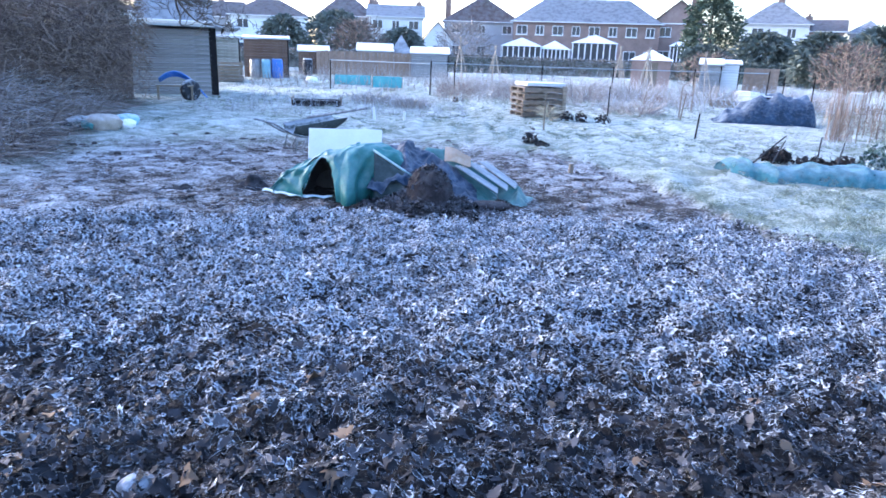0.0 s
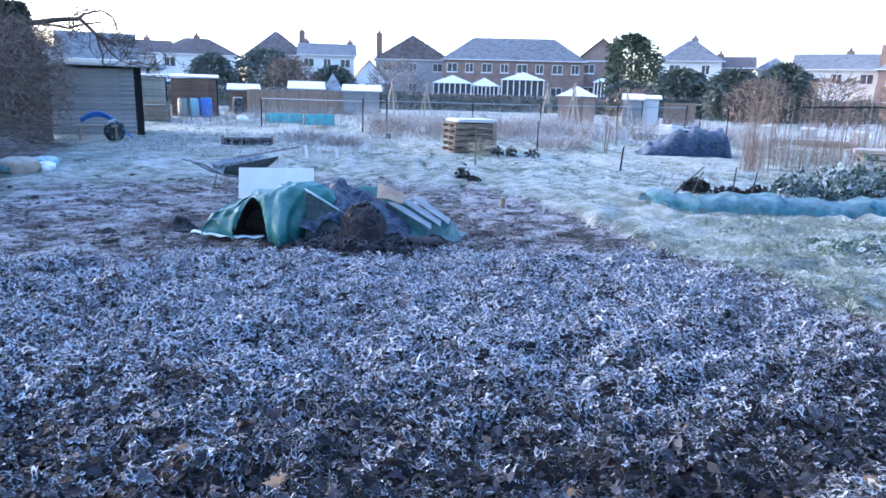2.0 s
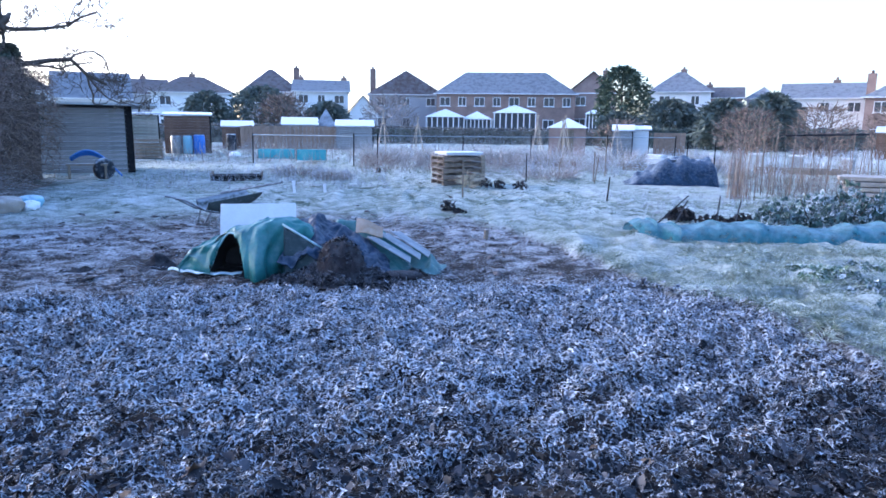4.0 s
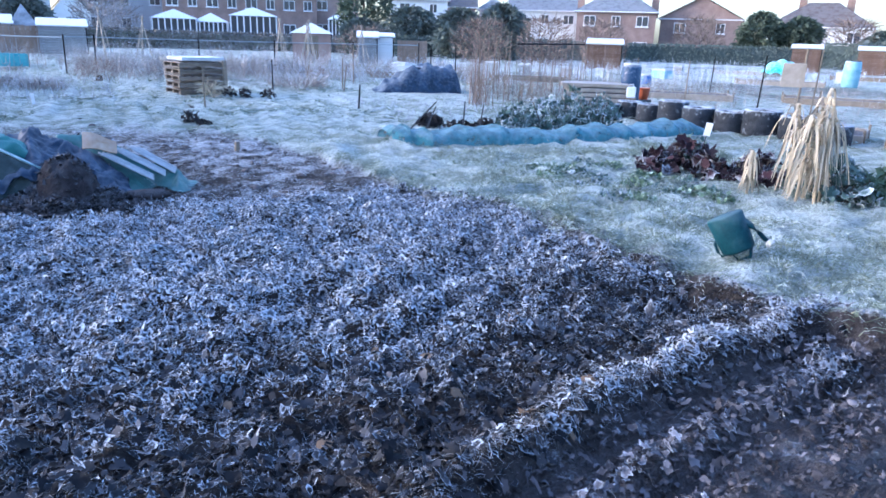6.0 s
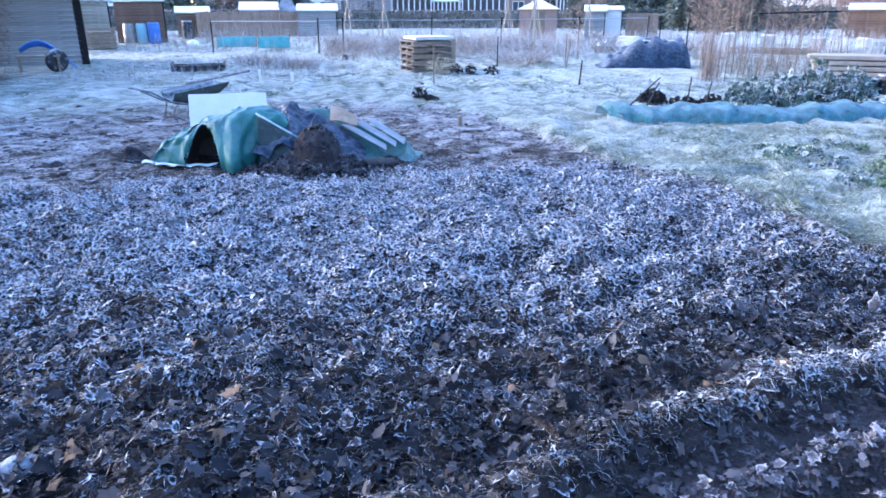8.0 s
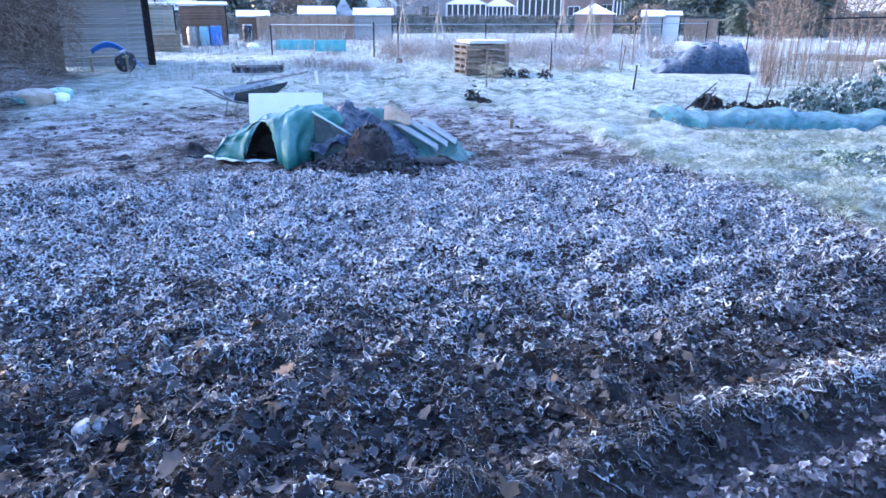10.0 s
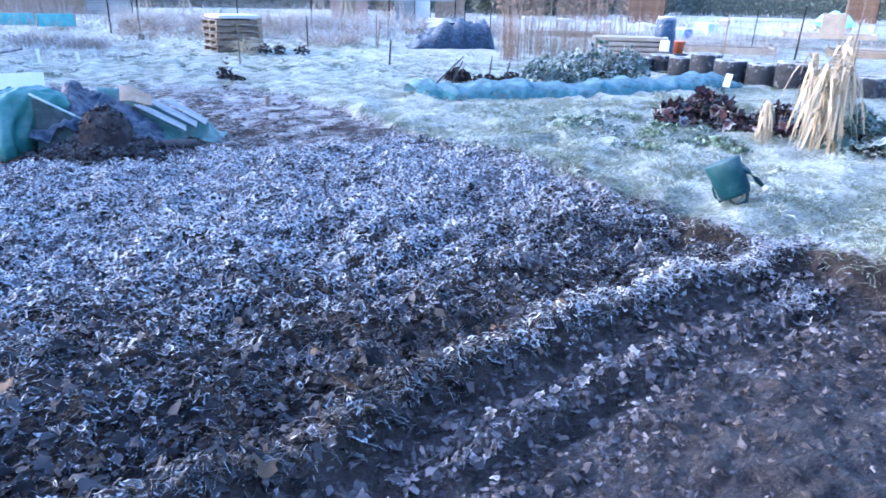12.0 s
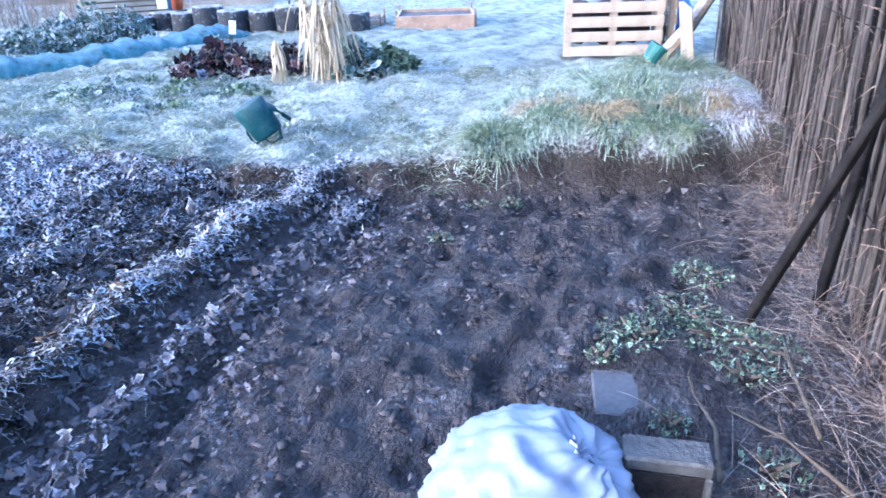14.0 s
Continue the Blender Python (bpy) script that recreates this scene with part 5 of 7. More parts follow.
def soil_heap():
    t = thing("soil_heap", "heap of dark crumbly soil and leaf mould", "soil heap", pose(0, 0, 0))

    def skin(u, v):
        x, y = -0.95 + 1.55 * u, 6.30 + 0.95 * v
        d = ((x + 0.15) / 0.24) ** 2 + ((y - 6.74) / 0.24) ** 2
        d2 = ((x + 0.20) / 0.46) ** 2 + ((y - 6.72) / 0.33) ** 2
        z = 0.25 * math.sqrt(max(0.0, 1 - d)) + 0.19 * math.exp(-d2)
        n = noise.noise(Vector((x * 4, y * 4, 6))) * 0.035 + noise.noise(Vector((x * 9, y * 9, 1))) * 0.045 + noise.noise(Vector((x * 24, y * 24, 4))) * 0.018
        return (x, y, max(z - 0.02, -0.05) + n * min(1, z * 9) - 0.012)

    bm = fresh()
    sheet(bm, 90, 60, skin)
    part("mound", bm, "dark_soil", t, smooth=True)
    r = np.random.default_rng(66)
    n = 1500
    x, y = r.uniform(-0.85, 0.5, n), r.uniform(6.33, 6.85, n)
    v, f, at = leaf_arrays(x, y, r.uniform(0.018, 0.045, n), 67, tilt=0.5)
    k = len(LOBES) + 1
    v = v.reshape(n, k, 3)
    v[..., 2] += np.array([skin((a + 0.95) / 1.55, (b - 6.30) / 0.95)[2] for a, b in zip(x, y)])[:, None] - land(x, y)[:, None]
    on_ball = ((x + 0.15) / 0.27) ** 2 + ((y - 6.74) / 0.27) ** 2 < 1
    v[on_ball & (r.uniform(size=n) < 0.6), :, 2] -= 0.3
    at["rime"][:] *= 0.4
    at["tone"][:] = np.clip(at["tone"] * 1.3, 0, 1)
    tagged(bulk("leaf_scrap", v.reshape(-1, 3), f, "leaf", at, parent=t), kind="stuff")
    t = thing("soil_bag", "flattened dark bag beside the soil heap", "bag", pose(0.45, 6.72, 0.0))
    bm = fresh()
    lathe(bm, [(0.02, 0.0), (0.15, 0.005), (0.17, 0.04), (0.12, 0.085), (0.02, 0.095)], 18, Matrix.Diagonal((1.35, 0.7, 0.9, 1)))
    part("body", bm, "dark_soil", t, smooth=True)


def frosted_stone(x, y, rad):
    t = thing("stone", "rounded stone coated with pale blue frost among leaves", "stone", pose(x, y, lie(x, y) + 0.35 * rad, 0, 0, 30))
    bm = fresh()
    bmesh.ops.create_icosphere(bm, subdivisions=3, radius=rad)
    for v in bm.verts:
        v.co = Vector((v.co.x * 1.25, v.co.y, v.co.z * 0.75)) * (1 + 0.18 * noise.noise(v.co * 14))
    part("stone", bm, "frosted_rock", t, smooth=True)


frosted_stone(-1.05, 2.05, 0.055)


def clod_heap(x, y, w, h, seed):
    t = thing("clod_heap", "low heap of dark frosted earth clods", "soil heap", pose(x, y, lie(x, y)), "heaps of clods")
    bm = fresh()
    sheet(bm, 30, 22, lambda u, v: (w * (u - 0.5) * 2, 0.6 * w * (v - 0.5) * 2, h * math.exp(-((u - 0.5) ** 2 + (v - 0.5) ** 2) / 0.06) * (1 + 1.1 * noise.noise(Vector((u * 5, v * 4, seed)))) + 0.05 * noise.noise(Vector((u * 12, v * 9, seed))) - 0.03))
    part("mound", bm, "dark_soil", t)


clod_heap(-2.2, 7.62, 0.34, 0.15, 3)
clod_heap(-2.95, 7.3, 0.45, 0.06, 9)
tarp_heap()
tarp_end()
black_sheet()
metal_sheets()
soil_heap()
t = thing("cardboard_piece", "torn tan cardboard on top of the heap", "cardboard", pose(0.13, 7.28, 0.44, 38, 14, 8))
part("panel", sheet(fresh(), 8, 6, lambda u, v: (0.30 * (u - 0.5), 0.22 * (v - 0.5) * (1 - 0.3 * u), 0.02 * math.sin(5 * u)), 0.008), "tan_patch", t)
t = thing("white_panel", "white painted board leaning behind the tarpaulin", "board", pose(-1.36, 9.05, 0.0, -22, 0, 4))
part("panel", box(fresh(), 0, 0, 0, 0.98, 0.02, 0.52, bevel=0.004), "white_board", t)
part("batten", box(fresh(), 0, 0.021, 0.2, 1.0, 0.02, 0.04), "old_wood", t)


# ---------- wheelbarrow ----------
def wheelbarrow():
    t = thing("wheelbarrow", "old dark wheelbarrow tipped forward with long bent handles", "wheelbarrow", pose(-2.12, 10.7, 0.0, 0, 0, 34) @ Matrix.Diagonal((0.88, 0.88, 0.92, 1)))

    def tray(u, v):
        x = -0.42 + 0.95 * u
        w = 0.30 + 0.05 * u
        a = (v - 0.5) * 2
        depth = 0.27 * math.sin(math.pi * min(1, max(0.0, 0.12 + 0.82 * u))) ** 0.6
        return (x, w * a, 0.42 + 0.13 * u - depth * (1 - abs(a) ** 3.5))

    bm = fresh()
    sheet(bm, 24, 18, tray, 0.012)
    part("tray", bm, "barrow_tray", t, smooth=True)
    for s in (-1, 1):
        bm = fresh()
        tube(bm, [(-0.95, 0.27 * s, 0.50), (-0.80, 0.27 * s, 0.47), (-0.45, 0.25 * s, 0.28), (0.1, 0.2 * s, 0.16), (0.62, 0.06 * s, 0.22)], 0.017, 8)
        part("handle_bar", bm, "steel", t, smooth=True)
        bm = fresh()
        tube(bm, [(-0.36, 0.25 * s, 0.25), (-0.42, 0.26 * s, 0.0), (-0.30, 0.26 * s, 0.0), (-0.18, 0.23 * s, 0.22)], 0.014, 7)
        part("leg", bm, "steel", t, smooth=True)
    wheel = part("wheel", lathe(fresh(), [(0.10, -0.045), (0.17, -0.04), (0.19, 0.0), (0.17, 0.04), (0.10, 0.045)], 24, pose(0.62, 0, 0.14, 90, 0, 0)), "rubber", t, smooth=True)
    part("hub", lathe(fresh(), [(0.02, -0.06), (0.04, -0.05), (0.04, 0.05), (0.02, 0.06)], 12, pose(0.62, 0, 0.14, 90, 0, 0)), "steel", wheel)


wheelbarrow()
t = thing("long_plank", "dark plank propped up over the wheelbarrow", "plank", pose(0, 0, 0))
part("plank", tube(fresh(), [(-2.2, 10.72, 0.48), (-1.22, 10.5, 0.67)], [0.022, 0.018], 6), "steel", t)


t = thing("stake", "short wooden stake in the frosty soil", "stake", pose(1.71, 9.25, lie(1.71, 9.25) - 0.05, 2, 3, 20))
part("post", box(fresh(), 0, 0, 0, 0.055, 0.05, 0.19, bevel=0.006), "old_wood", t)
for k, (x, y, s, h) in enumerate(((1.45, 11.95, 0.17, 0.27), (3.26, 16.9, 0.2, 0.32), (3.75, 16.6, 0.28, 0.24), (2.95, 17.2, 0.25, 0.25), (1.62, 11.6, 0.16, 0.08))):
    leafy("wilted_plant", "brassica plant blackened by frost", "vegetable", x, y, lie(x, y), 46, s * 0.75, s * 0.75, h * 1.15, 0.055, "black_leaf", 900 + 4 * k, "blackened plants", 0.2)

for x, y in ((-1.63, 15.3), (-0.96, 15.42)):
    t = thing("marker_stake", "short white-painted stake in the grass", "stake", pose(x, y, lie(x, y) - 0.04, 3, -4, 10), "white marker stakes")
    part("post", box(fresh(), 0, 0, 0, 0.06, 0.05, 0.27, bevel=0.005), "white_board", t)

# ---------- tyres, barrel, timber stack ----------
def tyre_planter(x, y, rad, high, k):
    t = thing("tyre_planter", "black car tyre planter with a frosted white rim", "tyre", pose(x, y, lie(x, y), 0, 0, 40 * k), "row of tyre planters")
    h = high
    bm = fresh()
    prof = [(rad * 0.62, 0.01), (rad * 0.93, 0.0), (rad * 0.99, h * 0.08), (rad, h * 0.44), (rad * 0.975, h * 0.5), (rad, h * 0.56), (rad * 0.99, h * 0.93), (rad * 0.93, h), (rad * 0.62, h * 0.98), (rad * 0.60, h * 0.9), (rad * 0.60, h * 0.1)]
    rings = []
    for r0, z in prof:
        rings.append([bm.verts.new((r0 * math.cos(2 * math.pi * j / 28), r0 * math.sin(2 * math.pi * j / 28), z)) for j in range(28)])
    for a, b in zip(rings, rings[1:] + rings[:1]):
        for j in range(28):
            bm.faces.new((a[j], a[(j + 1) % 28], b[(j + 1) % 28], b[j]))
    part("tyre", bm, "rubber", t, smooth=True)
    part("soil", lathe(fresh(), [(0.02, high * 0.5), (rad * 0.598, high * 0.55), (rad * 0.5, high * 0.72), (0.02, high * 0.74)], 16), "soil", t)


for k, (x, y, r0, h) in enumerate(((9.80, 11.6, 0.22, 0.26), (10.26, 11.5, 0.26, 0.38), (10.25, 10.88, 0.26, 0.36), (10.2, 10.18, 0.29, 0.44), (10.08, 9.42, 0.29, 0.42), (10.3, 8.85, 0.30, 0.42), (10.42, 8.30, 0.32, 0.44), (10.5, 7.65, 0.30, 0.38), (10.6, 7.1, 0.29, 0.34))):
    tyre_planter(x, y, r0, h, k)


def barrel(x, y, rad, high, material, label, group="", lid="rubber", z=None):
    t = thing("barrel", label, "barrel", pose(x, y, lie(x, y) if z is None else z), group)
    part("body", lathe(fresh(), [(0.02, 0), (rad * 0.92, 0), (rad * 0.97, high * 0.05), (rad, high * 0.3), (rad * 1.03, high * 0.33), (rad, high * 0.36), (rad, high * 0.64), (rad * 1.03, high * 0.67), (rad, high * 0.7), (rad * 0.95, high * 0.95), (rad * 0.85, high)], 22), material, t, smooth=True)
    part("rim", lathe(fresh(), [(rad * 0.6, high), (rad * 0.9, high + 0.002), (rad * 0.9, high + 0.03), (rad * 0.6, high + 0.03)], 22), lid, t, smooth=True)
    return t


barrel(11.15, 12.55, 0.22, 1.06, "barrel", "dark blue plastic water barrel", lid="roof_frost")
barrel(20.4, 8.8, 0.24, 0.76, "pale_blue", "pale blue plastic barrel on frosty ground")
barrel(29.5, 19.4, 0.34, 1.1, "pale_blue", "pale blue plastic barrel on frosty ground")
barrel(-9.0, 36.6, 0.29, 0.98, "blue_plastic", "bright blue barrel beside the brown shed", "barrels by the shed")
barrel(-10.1, 36.4, 0.27, 0.92, "steel", "dull grey barrel beside the brown shed", "barrels by the shed")
barrel(-9.55, 36.5, 0.24, 0.94, "pale_blue", "pale blue barrel beside the brown shed", "barrels by the shed")
barrel(-8.5, 42.0, 0.3, 0.95, "rubber", "black barrel with frosted lid", lid="roof_frost")


def timber_stack():
    r = random.Random(4)
    t = thing("timber_stack", "stack of weathered planks with frost on top", "timber stack", pose(10.35, 12.75, lie(10.3, 12.7), 0, 0, -30))
    for lev in range(6):
        for k in range(3):
            bm = fresh()
            box(bm, r.uniform(-0.08, 0.08), -0.28 + 0.28 * k, 0.02 + lev * 0.105, 1.45 + r.uniform(-0.15, 0.15), 0.24, 0.08, pose(0, 0, 0, 0, 0, r.uniform(-3, 3)), bevel=0.006)
            part("plank", bm, "pale_wood", t)
    t = thing("jerry_can", "white plastic jerry can hung on the timber", "jerry can", pose(10.75, 12.05, 0.36, 0, 0, -35))
    part("body", box(fresh(), 0, 0, 0, 0.2, 0.1, 0.24, bevel=0.02), "white_plastic", t)
    part("grip", tube(fresh(), [(-0.05, 0, 0.23), (-0.04, 0, 0.29), (0.04, 0, 0.29), (0.05, 0, 0.23)], 0.012, 6), "white_plastic", t)
    part("ledge", box(fresh(), 0, 0, -0.36, 0.24, 0.14, 0.36), "old_wood", t)
    t = thing("bucket", "orange plastic bucket on bricks", "bucket", pose(11.75, 12.75, lie(11.7, 12.7)))
    part("body", lathe(fresh(), [(0.02, 0.30), (0.11, 0.30), (0.15, 0.56), (0.16, 0.57), (0.135, 0.565), (0.02, 0.34)], 18), "orange_plastic", t, smooth=True)
    part("plinth", box(fresh(), 0, 0, 0, 0.3, 0.3, 0.3, bevel=0.01), "concrete", t)


timber_stack()


def raised_bed(x, y, rz, lx, ly, h, material, label, group="raised beds"):
    t = thing("raised_bed", label, "raised bed", pose(x, y, lie(x, y), 0, 0, rz), group)
    for sx, sy, px, py in ((lx, 0.035, 0, -ly / 2), (lx, 0.035, 0, ly / 2), (0.035, ly - 0.04, -lx / 2, 0), (0.035, ly - 0.04, lx / 2, 0)):
        part("side_board", box(fresh(), px, py, -0.02, sx, sy, h + 0.02, bevel=0.003), material, t)
    for a in (-1, 1):
        for b in (-1, 1):
            part("corner_post", box(fresh(), a * (lx / 2 + 0.02), b * (ly / 2 - 0.06), -0.03, 0.045, 0.045, h + 0.12, bevel=0.004), "old_wood", t)
    bm = fresh()
    sheet(bm, 12, 12, lambda u, v: (lx * 0.97 * (u - 0.5), ly * 0.97 * (v - 0.5), h * 0.75 + 0.03 * math.sin(u * 17) * math.sin(v * 13)))
    part("soil", bm, "soil", t)


raised_bed(11.95, 6.2, -61, 1.35, 1.5, 0.24, "orange_wood", "raised bed of new orange timber filled with soil")
raised_bed(11.55, 7.75, -61, 1.0, 1.3, 0.2, "pale_wood", "pale timber raised bed beside the orange one")
raised_bed(-4.5, 32.6, 8, 1.6, 0.9, 0.42, "turquoise", "turquoise painted raised bed with frosted top")
raised_bed(-2.75, 31.2, 6, 1.25, 0.8, 0.45, "turquoise", "turquoise painted raised bed with frosted top")
raised_bed(16.0, 15.5, -40, 2.4, 1.2, 0.18, "pale_wood", "pale timber raised bed whitened by frost")
raised_bed(19.5, 13.0, -50, 3.0, 1.2, 0.18, "old_wood", "grey timber raised bed whitened by frost")
raised_bed(11.0, 24.5, -20, 3.2, 1.3, 0.18, "old_wood", "grey timber raised bed whitened by frost")
raised_bed(15.5, 23.5, -25, 2.8, 1.3, 0.18, "old_wood", "grey timber raised bed whitened by frost")
raised_bed(-3.7, 19.5, 8, 1.3, 0.7, 0.14, "dark_wood", "low dark timber bed edge in the grass")
raised_bed(24.0, 11.5, -55, 3.0, 1.2, 0.18, "pale_wood", "pale timber raised bed whitened by frost")
raised_bed(35.0, 29.5, -48, 3.6, 1.4, 0.18, "pale_wood", "pale timber raised bed whitened by frost")
raised_bed(38.0, 24.0, -55, 3.6, 1.4, 0.18, "old_wood", "grey timber raised bed whitened by frost")
raised_bed(27.0, 21.0, -45, 3.4, 1.4, 0.18, "pale_wood", "pale timber raised bed whitened by frost")


def pole_frame(x, y, rz):
    t = thing("pallet_stack", "stack of grey wooden pallets with a white frosted top", "pallet stack", pose(x, y, lie(x, y), 0, 0, rz))
    for k in range(5):
        m = pose(0.02 * math.sin(k * 3), 0.02 * math.cos(k * 2), 0.01 + k * 0.158, 0, 0, 2 * math.sin(k * 5))
        pallet(t, "pallet", m, 7, 1.15, 0.95, "pallet_brown")
    part("frosted_lid", box(fresh(), 0.03, 0, 0.80, 1.05, 0.95, 0.08, bevel=0.01), "roof_frost", t, "board white with frost")
    part("post", box(fresh(), 0.48, -0.62, 0, 0.09, 0.09, 0.82, bevel=0.006), "old_wood", t)


pole_frame(2.36, 18.3, 15)
tuft("dead_fern", "pale dead stems beside the pallet stack", "dead plant", 2.55, 17.35, 90, 0.14, 0.25, 0.45, 0.03, "corn", 950, 0.4, 0.6)


# ---------- black covered heap, posts and wires ----------
def covered_heap():
    t = thing("covered_heap", "heap covered with wrinkled navy plastic sheeting", "covered heap", pose(8.45, 18.6, lie(8.4, 18.6), 0, 0, -18))

    def skin(u, v):
        x = 2.45 * (u - 0.5)
        w = 0.75
        y = 2 * w * (v - 0.5)
        top = 0.70 * (0.35 * float(step(u, 0.02, 0.16)) + 0.65 * float(step(u, 0.16, 0.5))) * (1 - math.exp(-(1 - u) * 30)) + 0.10 * noise.noise(Vector((u * 7, 1, 2)))
        return (x + 0.03 * math.sin(v * 15), y, max(0, top * (1 - abs(2 * v - 1) ** 6)) + 0.16 * noise.noise(Vector((u * 12, v * 6, 7))) * math.sin(math.pi * v))

    bm = fresh()
    sheet(bm, 60, 26, skin, 0.01)
    part("sheeting", bm, "blue_sheet", t, smooth=True)
    part("ridge_board", box(fresh(), 0.1, 0.1, 0.66, 1.5, 0.16, 0.03, bevel=0.004), "roof_frost", t, "frosted board on top")


covered_heap()


def wire_fence(points, high, label, wires=(0.9,)):
    t = thing("post_fence", label, "fence")
    for x, y in points:
        part("post", tube(fresh(), [(x, y, lie(x, y) - 0.1), (x + 0.02, y, lie(x, y) + high)], 0.026, 6), "dark_wood", t)
    for w in wires:
        part("rail", tube(fresh(), [(x, y, lie(x, y) + high * w) for x, y in points], 0.018, 5), "galv", t)


wire_fence([(-0.7, 26.2), (0.2, 26.5), (3.6, 27.2), (6.5, 27.8), (10.0, 28.6), (13.5, 29.6)], 1.25, "post and rail fence frosted along its top rail", (0.93,))
wire_fence([(-4.8, 28.2), (-0.7, 26.2)], 1.2, "post and wire fence beside a frosted path", (0.95,))
for k, (x, y, h, lx) in enumerate(((4.5, 19.4, 0.75, 0.0), (5.6, 20.0, 0.62, 0.1), (6.5, 19.4, 0.85, 0.02), (9.4, 19.6, 1.25, 0.0), (7.6, 21.6, 1.2, 0.0), (6.3, 18.7, 0.7, 0.12), (11.5, 22.0, 1.2, 0.0), (13.2, 22.0, 1.25, 0.02), (2.0, 14.2, 0.75, 0.0), (5.0, 13.8, 0.5, 0.05), (13.5, 15.0, 1.15, 0.02), (14.6, 14.2, 1.1, 0.0), (12.2, 9.9, 1.35, 0.18), (12.9, 9.2, 1.5, 0.25), (11.4, 8.0, 0.8, 0.05), (18.0, 16.5, 1.2, 0.1))):
    t = thing("garden_post", "thin weathered post standing in a plot", "post", pose(x, y, lie(x, y)), "scattered garden posts")
    part("pole", tube(fresh(), [(0, 0, -0.1), (lx, lx * 0.5, h)], [0.02, 0.014], 6), "old_wood" if k % 3 else "dark_wood", t)
t = thing("sign_board", "pale square board nailed to a post", "board", pose(12.55, 9.45, lie(12.5, 9.4), 0, 0, -50))
part("panel", box(fresh(), 0, 0, 0.75, 0.42, 0.02, 0.46, bevel=0.004), "pale_wood", t)
part("post", tube(fresh(), [(0.15, 0.03, -0.1), (0.18, 0.03, 1.5)], 0.025, 6), "old_wood", t)


# ---------- bean canes and dead stems ----------
def stem_patch(name, label, x0, x1, y0, y1, n, lo, hi, width, material, seed, lean=0.12, rime=0.5):
    r = np.random.default_rng(seed)
    x, y = r.uniform(x0, x1, n), r.uniform(y0, y1, n)
    way = np.stack([lean * r.standard_normal(n), lean * r.standard_normal(n), np.ones(n)], 1)
    sets = [strip_arrays(np.stack([x, y, land(x, y) - 0.03], 1), way, r.uniform(lo, hi, n), width * r.uniform(0.6, 1.3, n), seed + 1, 3, 0.06, rime)]
    m = n * 3
    k = r.integers(0, n, m)
    f = r.uniform(0.25, 1.0, m)
    root = np.stack([x[k], y[k], land(x[k], y[k]) + f * 0.85 * lo], 1)
    sets.append(strip_arrays(root, np.stack([r.standard_normal(m), r.standard_normal(m), 0.6 * r.standard_normal(m)], 1), r.uniform(0.06, 0.24, m), width * r.uniform(0.4, 0.9, m), seed + 2, 3, 0.4, rime))
    v, fc, at = join_arrays(sets)
    return tagged(bulk(name, v, fc, material, at), label, "dead stems", kind="stuff")


for lab, x0, x1, y0, y1, n, lo, hi, wd, m, sd, ln, rm in (
        ("dead bean stems and canes standing in a plot", 9.2, 12.0, 14.2, 17.0, 220, 0.4, 1.5, 0.010, "straw", 1001, 0.16, 0.2),
        ("brown dead bean stems standing in a plot", 9.4, 14.5, 15.5, 20.5, 300, 0.5, 1.6, 0.009, "twig", 1011, 0.16, 0.4),
        ("brown vine stems twined up a post", 7.9, 8.25, 13.9, 14.4, 90, 0.8, 2.1, 0.012, "twig", 1013, 0.06, 0.2),
        ("tall thin dead stems and canes in a plot", 9.0, 13.4, 12.9, 15.5, 120, 0.5, 1.5, 0.009, "twig", 1016, 0.22, 0.4),
        ("frosted raspberry canes in a row", 14.0, 20.0, 15.5, 20.0, 520, 0.4, 1.2, 0.012, "straw", 1021, 0.16, 0.6),
        ("pale frosted dead weeds", -6.5, 0.5, 16.0, 23.0, 760, 0.15, 0.55, 0.012, "straw", 1031, 0.4, 0.7),
        ("tall frosted dead weeds along the rail fence", -0.5, 8.5, 22.5, 32.0, 2100, 0.4, 1.25, 0.013, "grey_twig", 1041, 0.4, 0.75),
        ("tall frosted dead weeds along the rail fence", 5.0, 14.0, 21.0, 31.0, 1500, 0.2, 0.9, 0.014, "straw", 1046, 0.5, 0.75),
        ("pale frosted dead weeds between the plots", 16.0, 34.0, 20.0, 40.0, 1500, 0.2, 0.8, 0.020, "straw", 1051, 0.3, 0.85),
        ("pale frosted dead weeds between the plots", -14.0, 4.0, 28.0, 44.0, 1300, 0.3, 1.1, 0.022, "grey_twig", 1061, 0.3, 0.75),
        ("low frosted weeds in the grass", 5.0, 12.0, 11.5, 15.0, 420, 0.10, 0.3, 0.010, "straw", 1071, 0.5, 0.8),
        ("pale frosted dead weeds before the far hedge", 30.0, 56.0, 22.0, 48.0, 900, 0.2, 0.8, 0.03, "straw", 1081, 0.4, 0.85),
        ("low frosted weeds on the plots", 13.0, 26.0, 8.0, 18.0, 900, 0.12, 0.45, 0.014, "grey_twig", 1076, 0.5, 0.8)):
    name = "dead_weeds" if "weeds" in lab else "raspberry_canes" if "raspberry" in lab else "bean_stems"
    stem_patch(name, lab, x0, x1, y0, y1, n, lo, hi, wd, m, sd, ln, rm)


